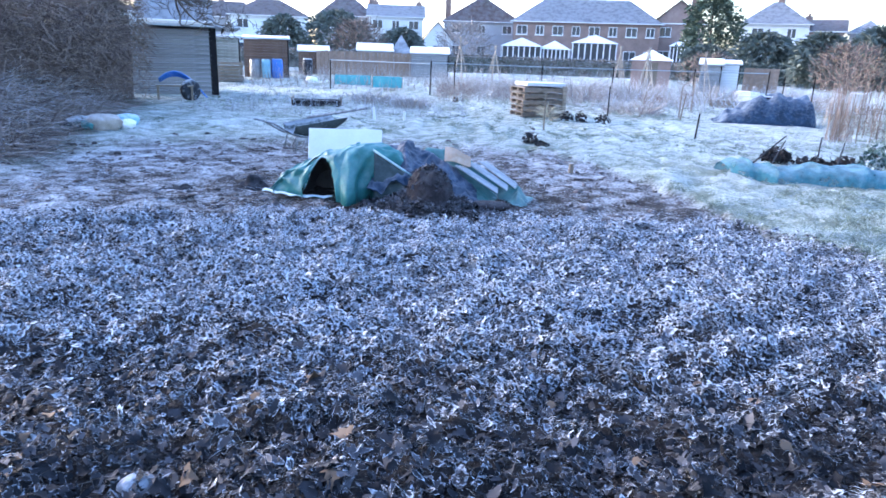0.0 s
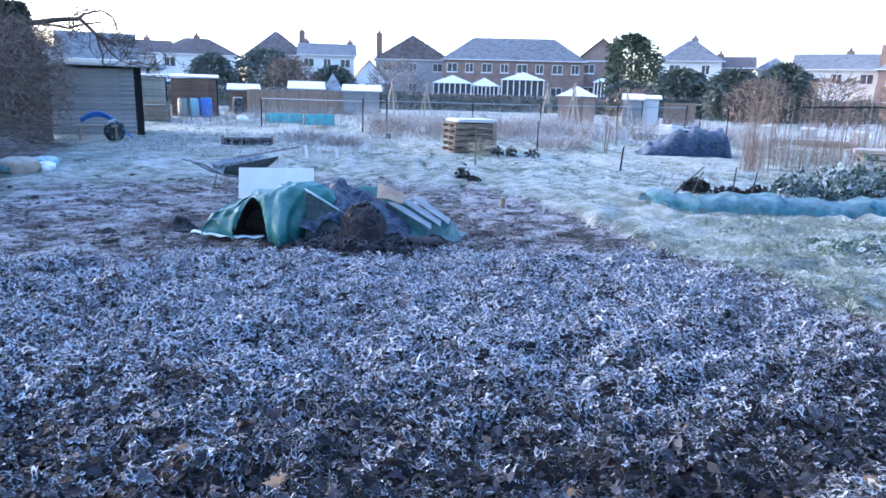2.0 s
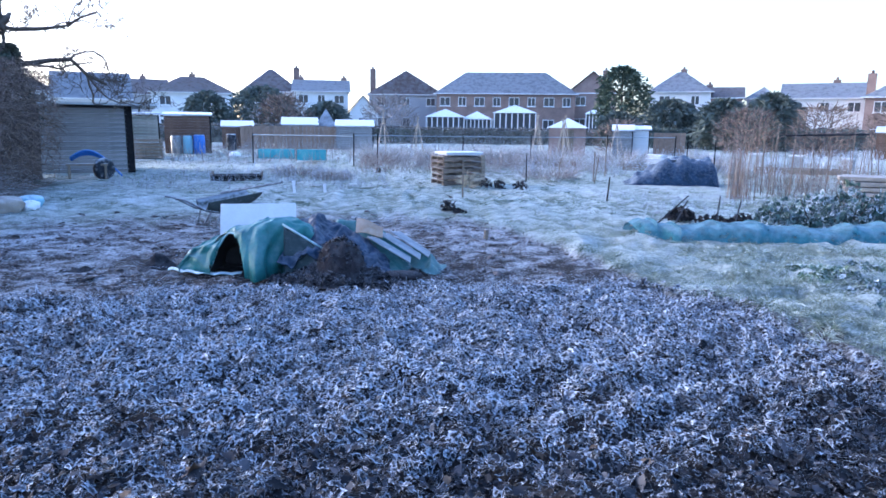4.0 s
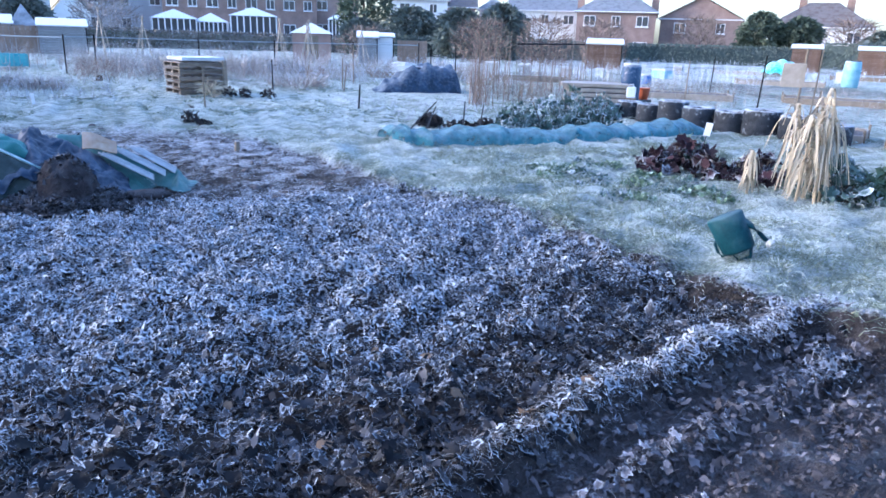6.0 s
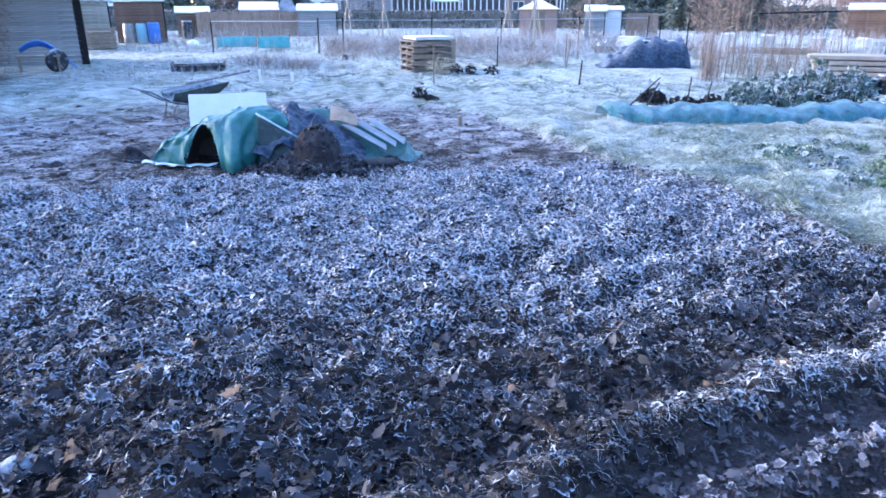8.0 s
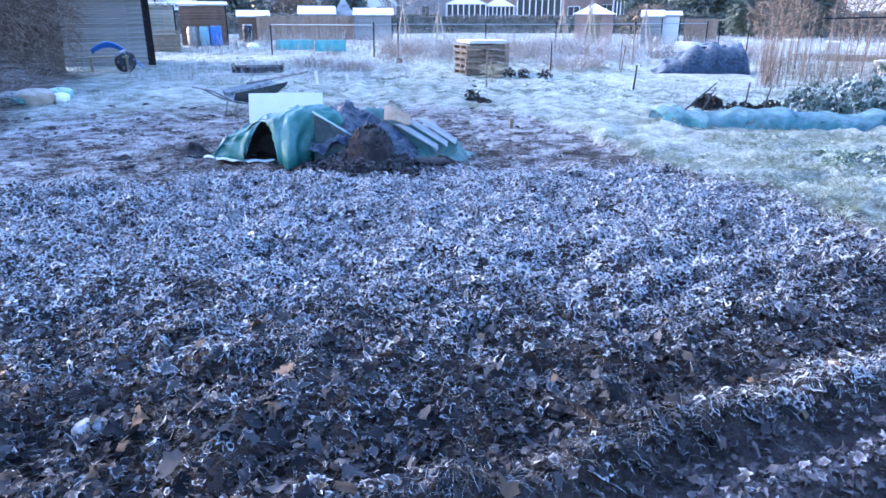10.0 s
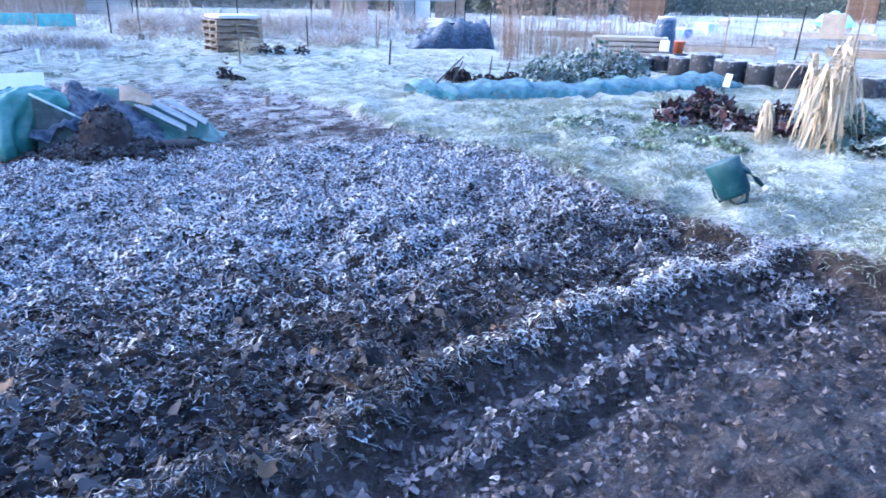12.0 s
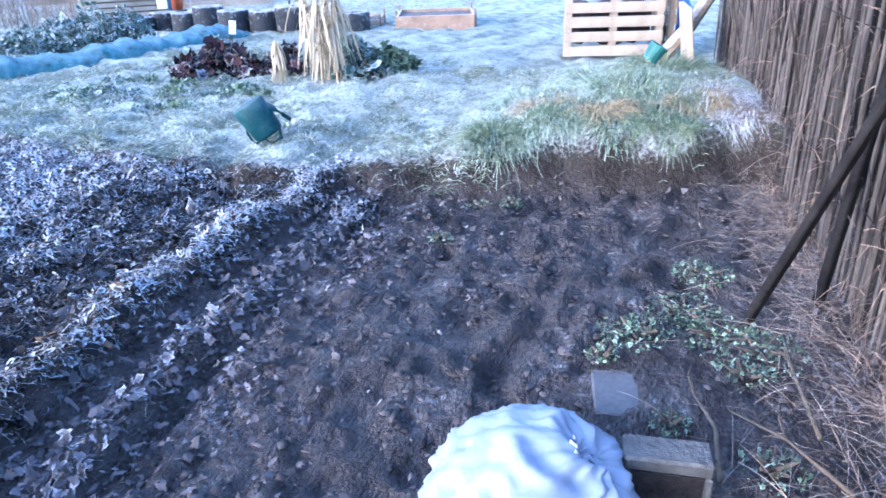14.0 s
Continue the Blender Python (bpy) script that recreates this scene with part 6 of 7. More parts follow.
def bean_row(x0, y0, x1, y1, n, seed, rail):
    """Upright bean poles in a row, with a lashed top rail over part of it."""
    r = random.Random(seed)
    t = thing("bean_row", "row of weathered bean poles with withered vines", "bean poles", group="bean rows")
    for k in range(n):
        f = (k + r.uniform(-0.25, 0.25)) / (n - 1)
        x, y, h = x0 + (x1 - x0) * f, y0 + (y1 - y0) * f, r.uniform(1.2, 2.0)
        part("pole", tube(fresh(), [(x, y, lie(x, y) - 0.1), (x + r.gauss(0, 0.1), y + r.gauss(0, 0.08), lie(x, y) + h)], [0.010, 0.007], 5), "cane_brown", t)
    if rail:
        a, b = rail
        part("top_rail", tube(fresh(), [(x0 + (x1 - x0) * a, y0 + (y1 - y0) * a, 1.42), (x0 + (x1 - x0) * b, y0 + (y1 - y0) * b, 1.46)], 0.016, 5), "dark_wood", t)


bean_row(7.8, 13.9, 12.6, 14.6, 11, 71, (0.25, 0.7))
bean_row(8.3, 14.9, 13.4, 16.9, 12, 72, None)
bean_row(9.3, 16.2, 14.6, 18.6, 11, 73, (0.4, 0.9))
for k, (x, y, h, w) in enumerate(((2.6, 25.2, 1.2, 0.9), (4.9, 26.2, 1.4, 1.0), (7.0, 25.4, 1.1, 0.9), (0.4, 27.2, 1.1, 0.8), (9.6, 25.8, 1.2, 1.0), (-2.2, 20.6, 0.6, 0.7), (-1.0, 19.3, 0.5, 0.5), (5.3, 19.8, 0.6, 0.8), (12.4, 24.0, 1.1, 0.9))):
    tuft("frosted_shrub", "leafless shrub furred with white frost", "shrub", x, y, 420, w, 0.35 * h, 0.75 * h, 0.014, "grey_twig", 1500 + 3 * k, 0.25, 0.8, 3, 1.3, group="frosted shrubs on the plots")


def cane_wigwam(x, y, h, k):
    t = thing("cane_wigwam", "frosted bean canes tied into a wigwam", "cane wigwam", pose(x, y, lie(x, y), 0, 0, 25 * k), "bean wigwams")
    for q in range(5):
        a = q * 1.257
        part("cane", tube(fresh(), [(0.45 * math.cos(a), 0.45 * math.sin(a), -0.05), (-0.06 * math.cos(a), -0.06 * math.sin(a), h)], 0.022, 5), "pale_wood", t)


for k, (x, y, h) in enumerate(((8.6, 35.5, 2.2), (10.2, 36.0, 2.2), (9.4, 33.5, 2.0), (0.5, 33.0, 2.3), (2.2, 34.0, 2.0), (11.8, 32.5, 2.0))):
    cane_wigwam(x, y, h, k)


# ---------- thicket, brush and bags at the plot's edge ----------
def thicket():
    r = np.random.default_rng(1100)
    t = thing("bramble_thicket", "dense brown bramble thicket, leafless and dark inside", "thicket")

    def shell(u, v, full=1.0):
        f = u * (1 if full == 1 else 0.94)
        cx, cy = -9.9 + 0.95 * f, 9.0 + 9.6 * f
        a = math.pi * v
        h = 2.55 + 0.5 * math.sin(f * 7) - 0.2 * f
        w = (1.55 - 0.35 * f) * full
        n = 0.22 * noise.noise(Vector((f * 9, v * 5, 3)))
        return (cx + (w + n) * math.cos(a) * (0.75 + 0.25 * math.sin(a)) * -1, cy, 0.12 + (h * full + 0.18 + 1.2 * n) * math.sin(a) ** 0.5)

    bm = fresh()
    sheet(bm, 40, 18, lambda u, v: shell(u, v, 0.82))
    part("dark_core", bm, "thorn", t)
    n = 21000
    u, v = r.uniform(0, 1, n) ** 0.75, r.uniform(0.0, 0.75, n)
    base = np.array([shell(a, 1 - b) for a, b in zip(u, v)])
    base += 0.12 * r.standard_normal((n, 3))
    way = np.stack([0.5 + 0.9 * r.standard_normal(n), -0.2 + 0.9 * r.standard_normal(n), 0.55 + 0.9 * r.standard_normal(n)], 1)
    vv, f, at = strip_arrays(base, way, r.uniform(0.10, 0.55, n), r.uniform(0.007, 0.024, n), 1101, 3, 0.5, 0.25)
    bulk("twig_mass", vv, f, "thorn", at, parent=t)
    # a pile of cut brush at its foot
    n = 15000
    u = r.uniform(0, 1, n)
    y = 8.4 + 9.6 * r.uniform(0, 1, n)
    x = -6.35 - 0.29 * (y - 11.5) - 2.4 * u ** 0.8 + 0.2 * r.standard_normal(n)
    base = np.stack([x, y, land(x, y) + (0.04 + 0.34 * u * (0.6 + 0.5 * wave(x, y, 0.8, 2.0))) * r.uniform(0, 1, n)], 1)
    way = np.stack([r.standard_normal(n), r.standard_normal(n), 0.35 * r.standard_normal(n) + 0.1], 1)
    vv, f, at = strip_arrays(base, way, r.uniform(0.25, 0.9, n), r.uniform(0.006, 0.018, n), 1103, 3, 0.2, 0.75)
    tagged(bulk("brush_pile", vv, f, "brush", at), "pile of cut grey brushwood at the foot of the thicket", "brushwood", kind="stuff")


thicket()


def scrap_bag(x, y, rz, s, material, label, k):
    t = thing("rubble_sack", label, "sack", pose(x, y, lie(x, y), 0, 0, rz), "discarded sacks")

    def skin(u, v):
        a = 2 * math.pi * u
        r0 = s * (0.55 + 0.45 * math.sin(math.pi * (0.15 + 0.75 * v))) * (1 + 0.10 * math.sin(a * 3 + k) + 0.05 * math.sin(a * 7 + v * 6))
        return (1.35 * r0 * math.cos(a) * (1 - v ** 4), r0 * math.sin(a) * (1 - v ** 4), s * 1.15 * math.sin(v * math.pi / 2) + 0.02 * math.sin(a * 5 + v * 9))

    part("body", sheet(fresh(), 28, 10, skin), material, t, smooth=True)
    # Capped disc, coloured dark to stand for shade inside the sack.
    part("mouth", lathe(fresh(), [(s * 0.30, 0), (s * 0.34, 0.06), (s * 0.2, 0.09)], 14, pose(-1.1 * s, 0, s * 0.55, 0, -70, 0)), "hollow_shade", t, "dark disc painted as the shade of an open mouth")


scrap_bag(-5.98, 11.82, 20, 0.23, "pale_wood", "dirty cream sack lying open on the soil", 1)
scrap_bag(-5.70, 12.15, 70, 0.13, "white_plastic", "dirty white plastic sack on the soil", 2)
scrap_bag(-6.12, 11.62, -20, 0.10, "tarp", "torn green plastic sack on the soil", 3)
scrap_bag(-5.85, 12.5, 10, 0.17, "pale_blue", "torn blue plastic sack on the soil", 4)


# Added sack: its dark colour stands for deep shade in an open mouth.
scrap_bag(-6.30, 11.75, 50, 0.19, "barrow_tray", "dark sack added for the shaded mouth of the cream sack", 5)


# ---------- sheds ----------
def board_wall(t, w, z0, z1, m, material, high=0.14, gable=0.0):
    """Lapped boards, each a piece, on one wall."""
    holder = part("wall", box(fresh(), 0, 0.02, z0, w, 0.03, z1 - z0), material, t)
    holder.matrix_basis = m
    bm = fresh()
    box(bm, 0, -0.012, 0, w, 0.02, high * 0.97, pose(0, 0, 0, 14, 0, 0))
    me = mesh_of("weatherboard", bm)
    me.materials.append(M[material])
    for k in range(int((z1 - z0) / high)):
        share("weatherboard", me, holder, pose(0, 0, z0 + k * high))
    return holder


def shed(name, x, y, rz, w, d, h0, h1, material, label, roof="roof_frost", over=0.14, door=None, category="shed"):
    """A lapped-board shed with a sloping roof: h0 at the front, h1 at the back."""
    t = thing(name, label, category, pose(x, y, lie(x, y), 0, 0, rz))
    board_wall(t, w, 0, min(h0, h1), pose(0, -d / 2, 0), material)
    board_wall(t, d, 0, min(h0, h1), pose(w / 2, 0, 0, 0, 0, 90), material)
    board_wall(t, d, 0, min(h0, h1), pose(-w / 2, 0, 0, 0, 0, -90), material)
    board_wall(t, w, 0, min(h0, h1), pose(0, d / 2, 0, 0, 0, 180), material)
    a, b = -d / 2 - over, d / 2 + over
    bm = fresh()
    side = 0.5 if w > 3 else 0.0
    sheet(bm, 1, 1, lambda u, v: ((w + 2 * over + side) * (u - 0.5) + side / 2, a + (b - a) * v, h0 + (h1 - h0) * v + 0.09), 0.07)
    part("roof", bm, roof, t)
    for s in (-1, 1):
        part("fascia", box(fresh(), s * (w / 2 + over - 0.01), 0, 0, 0.025, d, 0.12, pose(0, 0, (h0 + h1) / 2 - 0.08, math.degrees(math.atan2(h1 - h0, d)), 0, 0)), "dark_wood", t)
        part("corner_trim", box(fresh(), s * (w / 2 + 0.02 + (0.05 if w > 3 and s > 0 else 0)), -d / 2 - 0.02, 0, 0.22 if w > 3 and s > 0 else 0.06, 0.06, h0), "dark_wood" if s > 0 else material, t)
    return t


shed("garden_shed", -9.52, 23.25, 19, 3.05, 3.0, 2.05, 2.0, "shed_wood", "grey weatherboard shed with a frosted sloping roof", over=0.42)
shed("brown_shed", -9.95, 38.2, 14, 2.2, 1.9, 1.95, 2.1, "brown_wood", "brown board shed with a white frosted roof")
shed("low_green_shed", -10.8, 33.2, 17, 1.6, 1.6, 1.9, 1.95, "far_hedge", "mossy green shed behind the grey one", roof="roof_frost")
shed("small_hut", -8.9, 46.0, 11, 1.8, 1.6, 1.35, 1.7, "brown_wood", "small brown hut with a frosted roof")
shed("small_hut", -5.2, 49.0, 6, 2.3, 2.0, 1.5, 2.0, "shed_wood", "small grey hut with a frosted roof")
shed("small_hut", -1.3, 46.0, 2, 2.3, 2.0, 1.45, 1.85, "shed_wood", "small grey hut with a frosted roof")
shed("pale_hut", 15.3, 38.6, -20, 1.1, 1.5, 1.45, 1.65, "white_board", "pale painted hut with a frosted roof")
shed("pale_hut", 14.3, 38.4, -20, 1.0, 1.2, 1.4, 1.7, "shed_wood", "grey hut with a frosted curved roof")
shed("pale_hut", 45.9, 33.8, -53, 1.8, 1.8, 1.6, 1.85, "brown_wood", "small brown hut with a frosted roof")
shed("pale_hut", 48.6, 30.6, -57, 1.8, 1.8, 1.6, 1.85, "brown_wood", "small brown hut with a frosted roof")
shed("pale_hut", 28.8, 35.2, -39, 2.0, 1.8, 1.45, 1.75, "brown_wood", "small red-brown hut with a frosted roof")
shed("dark_bin", 20.7, 8.1, -66, 0.8, 0.7, 0.6, 0.62, "dark_wood", "dark wooden compost bin with a frosted lid", over=0.05, category="compost bin")
t = thing("fence_panel", "long tan fence panel behind the plots", "fence panel", pose(-5.4, 45.2, 0, 0, 0, 7))
for k in range(24):
    part("slat", box(fresh(), -3.0 + k * 0.26, 0, 0, 0.24, 0.02, 1.45 + 0.02 * (k % 3)), "orange_wood", t)
part("rail", box(fresh(), 0, 0.03, 1.1, 6.2, 0.03, 0.08), "old_wood", t)
t = thing("board_screen", "tan board screen behind the covered heap", "board", pose(17.35, 39.0, 0, 0, 0, -23))
for k in range(6):
    part("slat", box(fresh(), -0.75 + k * 0.3, 0, 0, 0.29, 0.02, 1.32), "orange_wood", t)


def hipped_hut(x, y, rz, w, d, h, ridge, wall, roof, label, category="hut"):
    t = thing("garden_hut", label, category, pose(x, y, lie(x, y), 0, 0, rz))
    part("wall", box(fresh(), 0, 0, -0.05, w, d, h + 0.05), wall, t)
    bm = fresh()
    e = [bm.verts.new((a * (w / 2 + 0.15), b * (d / 2 + 0.15), h)) for a, b in ((-1, -1), (1, -1), (1, 1), (-1, 1))]
    p = bm.verts.new((0, 0, ridge))
    for k in range(4):
        bm.faces.new((e[k], e[(k + 1) % 4], p))
    bm.faces.new(e[::-1])
    part("roof", bm, roof, t)
    part("door", box(fresh(), 0, -d / 2 - 0.015, 0, 0.7, 0.03, h * 0.92), "old_wood", t)
    return t


hipped_hut(10.9, 38.0, -16, 2.0, 1.8, 1.55, 2.1, "brick", "roof_frost", "small red hut with a frosted pyramid roof")
hipped_hut(-3.4, 49.2, 4, 1.4, 1.4, 1.3, 2.7, "grey_render", "slate", "grey hut with a steep pointed roof")


def hoop_stack():
    t = thing("hoop_stack", "blue water pipes bent into hoops beside the shed", "pipe hoops", pose(-7.55, 19.5, lie(-7.55, 19.5), 0, 0, 20))
    for k in range(6):
        o = 0.10 * k
        pts = [(-0.55 + 1.25 * q, o, 0.07 + 0.72 * math.sin(math.pi * (0.25 + 0.75 * q)) * (1 - 0.04 * k)) for q in np.linspace(0, 1, 12)]
        part("pipe", tube(fresh(), pts, 0.021, 7), "blue_plastic", t, smooth=True)
    t = thing("car_tyre", "black tyre stood on edge by the shed", "tyre", pose(-7.25, 19.45, lie(-7.25, 19.45) + 0.31, 90, 0, 60))
    part("tread", lathe(fresh(), [(0.18, -0.08), (0.28, -0.09), (0.31, 0), (0.28, 0.09), (0.18, 0.08)], 24), "rubber", t, smooth=True)
    t = thing("garden_bench", "low grey wooden bench by the shed", "bench", pose(-7.62, 19.3, lie(-7.62, 19.3), 0, 0, 20))
    part("seat", box(fresh(), 0, 0, 0.38, 1.0, 0.3, 0.05, bevel=0.005), "old_wood", t)
    for s in (-1, 1):
        part("leg", box(fresh(), 0.44 * s, 0, -0.1, 0.06, 0.26, 0.48), "old_wood", t)


hoop_stack()


def crate_pile():
    t = thing("pallet_crate", "grey compost crate of old pallet boards", "compost bin", pose(-9.9, 31.2, lie(-9.9, 31.2), 0, 0, 16))
    for k in range(6):
        part("slat", box(fresh(), 0, -0.45, 0.05 + k * 0.14, 1.3, 0.025, 0.1), "old_wood", t)
        part("slat", box(fresh(), 0.66, 0, 0.05 + k * 0.14, 0.025, 0.9, 0.1), "old_wood", t)
    for a in (-0.6, 0.6):
        part("post", box(fresh(), a, -0.41, -0.05, 0.06, 0.06, 0.98), "old_wood", t)
    part("contents", box(fresh(), 0, 0.02, 0, 1.2, 0.8, 0.7, bevel=0.06), "far_hedge", t)


crate_pile()
t = thing("cloche", "small white plastic dome on the grass", "cloche", pose(-6.6, 33.5, lie(-6.6, 33.5)))
part("dome", lathe(fresh(), [(0.30, 0), (0.29, 0.12), (0.2, 0.22), (0.02, 0.26)], 16), "white_plastic", t, smooth=True)
bm = sheet(fresh(), 24, 14, lambda u, v: (1.5 * (u - 0.5), 0.9 * (v - 0.5), 0.62 * math.sin(math.pi * u) ** 0.6 * math.sin(math.pi * v) ** 0.6 + 0.05 * math.sin(u * 21 + v * 8)), 0.01)
scrap("cyan_heap", "heap under a bright turquoise tarpaulin", "covered heap", 33.0, 25.6, bm, "cyan_tarp", pose(33.0, 25.6, lie(33.0, 25.6) + 0.3, 0, 0, -52) @ Matrix.Diagonal((1.3, 1.2, 1.1, 1)))
part("pile", box(fresh(), 0, 0, -0.32, 1.3, 0.7, 0.4, bevel=0.05), "far_hedge", bpy.data.objects["cyan_heap"])
for k, (x, y, w, h, m, lab) in enumerate(((14.0, 24.8, 0.4, 0.6, "galv", "frosted metal tank on a plot"), (15.6, 26.5, 0.9, 0.85, "galv", "frosted metal cold frame on a plot"), (17.0, 26.0, 0.8, 0.8, "galv", "frosted metal cold frame on a plot"), (18.5, 25.0, 0.7, 0.7, "shed_wood", "grey compost bin on a plot"), (13.0, 30.5, 1.4, 0.5, "roof_frost", "frosted board bench on a plot"), (22.0, 27.0, 0.7, 0.5, "galv", "frosted metal cold frame on a plot"), (30.0, 30.0, 0.8, 0.6, "shed_wood", "grey frosted box on a plot"), (33.0, 22.0, 1.2, 0.7, "roof_frost", "frosted box on a plot"), (30.5, 17.5, 0.9, 0.8, "shed_wood", "grey compost bin on a plot"), (36.0, 18.0, 0.9, 0.7, "galv", "frosted metal cold frame on a plot"), (28.0, 12.0, 1.0, 0.8, "shed_wood", "grey box on a plot"), (38.0, 14.0, 1.5, 1.0, "turquoise", "turquoise box on a plot"), (20.0, 22.0, 1.2, 0.5, "blue_plastic", "blue plastic box on a plot"), (24.5, 25.5, 1.4, 0.6, "pale_blue", "pale blue box on a plot"), (34.0, 26.5, 1.0, 0.7, "blue_plastic", "blue plastic box on a plot"))):
    w, h = w * 0.62, h * 0.7
    t = thing("storage_box", lab, "box", pose(x, y, lie(x, y), 0, 0, -35 - 4 * k), "boxes on the plots")
    part("body", box(fresh(), 0, 0, -0.03, w, w * 0.7, h, bevel=0.03), m, t)
    part("lid", box(fresh(), 0, 0, h - 0.03, w * 1.06, w * 0.76, 0.05, bevel=0.015), "roof_frost", t)

# ---------- houses beyond the allotment ----------
def window(t, x, y, z, w, h, lights=2):
    f = part("window", box(fresh(), x, y, z, w, 0.10, h), "upvc", t)
    gap = 0.07
    pw = (w - gap * (lights + 1)) / lights
    for k in range(lights):
        part("pane", box(fresh(), x - w / 2 + gap + pw / 2 + k * (pw + gap), y - 0.045, z + gap, pw, 0.03, h - 2 * gap), "glass", f)
    part("sill", box(fresh(), x, y - 0.08, z - 0.08, w + 0.15, 0.14, 0.07), "upvc", f)


def house(x, y, rz, w, d, eave, ridge, wall, roof, label, hip=1.0, chimneys=(), windows=4, lower=True, across=False, base=-0.5):
    """A two-storey house. hip 1: hipped; 0: gables at the ends; across: the gable faces the plots."""
    t = thing("house", label, "house", pose(x, y, base, 0, 0, rz), "houses beyond the plots")
    eave, ridge = eave - base, ridge - base
    bm = fresh()
    box(bm, 0, 0, 0, w, d, eave)
    if hip < 0.5:
        for s in (-1, 1):
            if across:
                v = [bm.verts.new(p) for p in ((-w / 2, s * d / 2, eave), (w / 2, s * d / 2, eave), (0, s * d / 2, ridge - 0.1))]
            else:
                v = [bm.verts.new(p) for p in ((s * w / 2, -d / 2, eave), (s * w / 2, d / 2, eave), (s * w / 2, 0, ridge - 0.1))]
            bm.faces.new(v)
    part("wall", bm, wall, t)
    bm = fresh()
    o = 0.35
    W, D = w / 2 + o, d / 2 + o
    e = [bm.verts.new((a * W, b * D, eave - 0.12)) for a, b in ((-1, -1), (1, -1), (1, 1), (-1, 1))]
    if across:
        r1, r2 = bm.verts.new((0, -D * (1 - hip * 0.6), ridge)), bm.verts.new((0, D * (1 - hip * 0.6), ridge))
        for f in ((e[0], r1, r2, e[3]), (e[1], e[2], r2, r1)):
            bm.faces.new(f)
        if hip > 0.1:
            bm.faces.new((e[0], e[1], r1))
            bm.faces.new((e[2], e[3], r2))
    else:
        s = max(0.0, W - D * 0.85) if hip > 0.5 else W
        r1, r2 = bm.verts.new((-s, 0, ridge)), bm.verts.new((s + 0.001, 0, ridge))
        for f in ((e[0], e[1], r2, r1), (e[2], e[3], r1, r2)):
            bm.faces.new(f)
        if hip > 0.5:
            bm.faces.new((e[1], e[2], r2))
            bm.faces.new((e[3], e[0], r1))
    geom = bmesh.ops.solidify(bm, geom=bm.faces[:], thickness=0.12)
    part("roof", bm, roof, t)
    part("gutter", box(fresh(), 0, -D - 0.03, eave - 0.16, 2 * W, 0.1, 0.1), "upvc", t)
    for cx in chimneys:
        c = part("chimney", box(fresh(), cx, 0.4, eave - 0.5, 0.75, 0.75, ridge - eave + 0.85), "brick_b", t)
        part("pot", lathe(fresh(), [(0.14, 0), (0.13, 0.3), (0.1, 0.32)], 8, pose(cx, 0.4, ridge + 0.35)), "clay_tile", c)
    for k in range(windows):
        wx = (k + 0.5) / windows * w - w / 2
        ww = 1.25 if k % 2 == 0 else 0.95
        window(t, wx, -d / 2 - 0.02, eave - 1.55, ww, 1.05)
        if lower:
            window(t, wx, -d / 2 - 0.02, eave - 4.3, ww * 1.1, 1.2)
    return t


house(-28.9, 88.0, 18, 6.2, 7, 5.0, 6.9, "grey_render", "clay_tile", "house with a brown tiled roof", 0, (0.6,), 2)
house(-20.8, 53.5, 22, 4.6, 5, 3.3, 5.2, "render", "slate", "white house with a dark roof behind the shed", 0, (), 2, False)
house(-21.9, 86.0, 14, 8.9, 7.5, 5.2, 7.1, "render", "clay_tile", "white rendered house with a hipped brown roof", 1, (0.0,), 3)
house(-14.1, 96.0, 9, 7.2, 8, 5.9, 8.9, "grey_render", "clay_tile", "house with a hipped brown roof", 1, (3.4,), 2)
house(-7.0, 91.0, 4, 6.6, 7, 5.8, 7.3, "render", "slate", "white house with a slate roof and two chimneys", 0, (-2.6, 2.9), 3)
house(-1.6, 87.0, 2, 3.6, 5, 3.0, 5.2, "render", "slate", "white gabled wing of a house", 0, (), 1, False, True)
house(4.2, 97.0, -2, 9.8, 9, 5.8, 9.0, "grey_render", "clay_tile", "hazy grey house with a steep hipped roof", 0.9, (-4.6,), 3, True, True)
house(16.2, 86.0, -10, 16.6, 8, 5.6, 8.3, "brick_b", "slate", "long brick terrace with a hipped slate roof and white windows", 1, (), 8)
house(27.0, 84.5, -18, 5.6, 7, 5.8, 8.3, "brick", "clay_tile", "brick house with a gable and white windows", 0, (1.5,), 2, True, True)
house(36.5, 80.5, -24, 6.7, 7, 5.9, 8.3, "render", "slate", "white rendered house with a pyramid slate roof", 1, (0.3,), 2)
house(41.6, 80.0, -27, 4.2, 6, 5.3, 6.6, "brick", "clay_tile", "brick house with a low tiled roof", 0, (-1.5,), 1)
house(46.8, 80.0, -31, 3.4, 6, 5.3, 6.7, "grey_render", "slate", "grey house with a low slate roof", 1, (), 1)
house(50.0, 73.0, -34, 8.2, 7, 5.1, 6.8, "render", "slate", "white rendered house with a slate roof", 0, (1.0,), 3)
house(52.6, 62.8, -41, 8.2, 7, 4.9, 6.95, "brick", "slate", "brick house with a hipped slate roof and tall chimneys", 1, (-4.0, 4.0), 3)
house(62.5, 60.0, -47, 8.4, 7, 4.5, 6.8, "brick", "clay_tile", "red brick house with a gable", 0, (), 2, True, True)
house(70.0, 50.5, -55, 9.5, 8, 3.9, 6.4, "render", "clay_tile", "pale house with a broad hipped roof", 1, (-2.0, 2.5), 3)
house(78.0, 38.0, -64, 11.0, 8, 4.2, 6.4, "render", "slate", "white rendered house among dark trees", 0, (3.0,), 4)
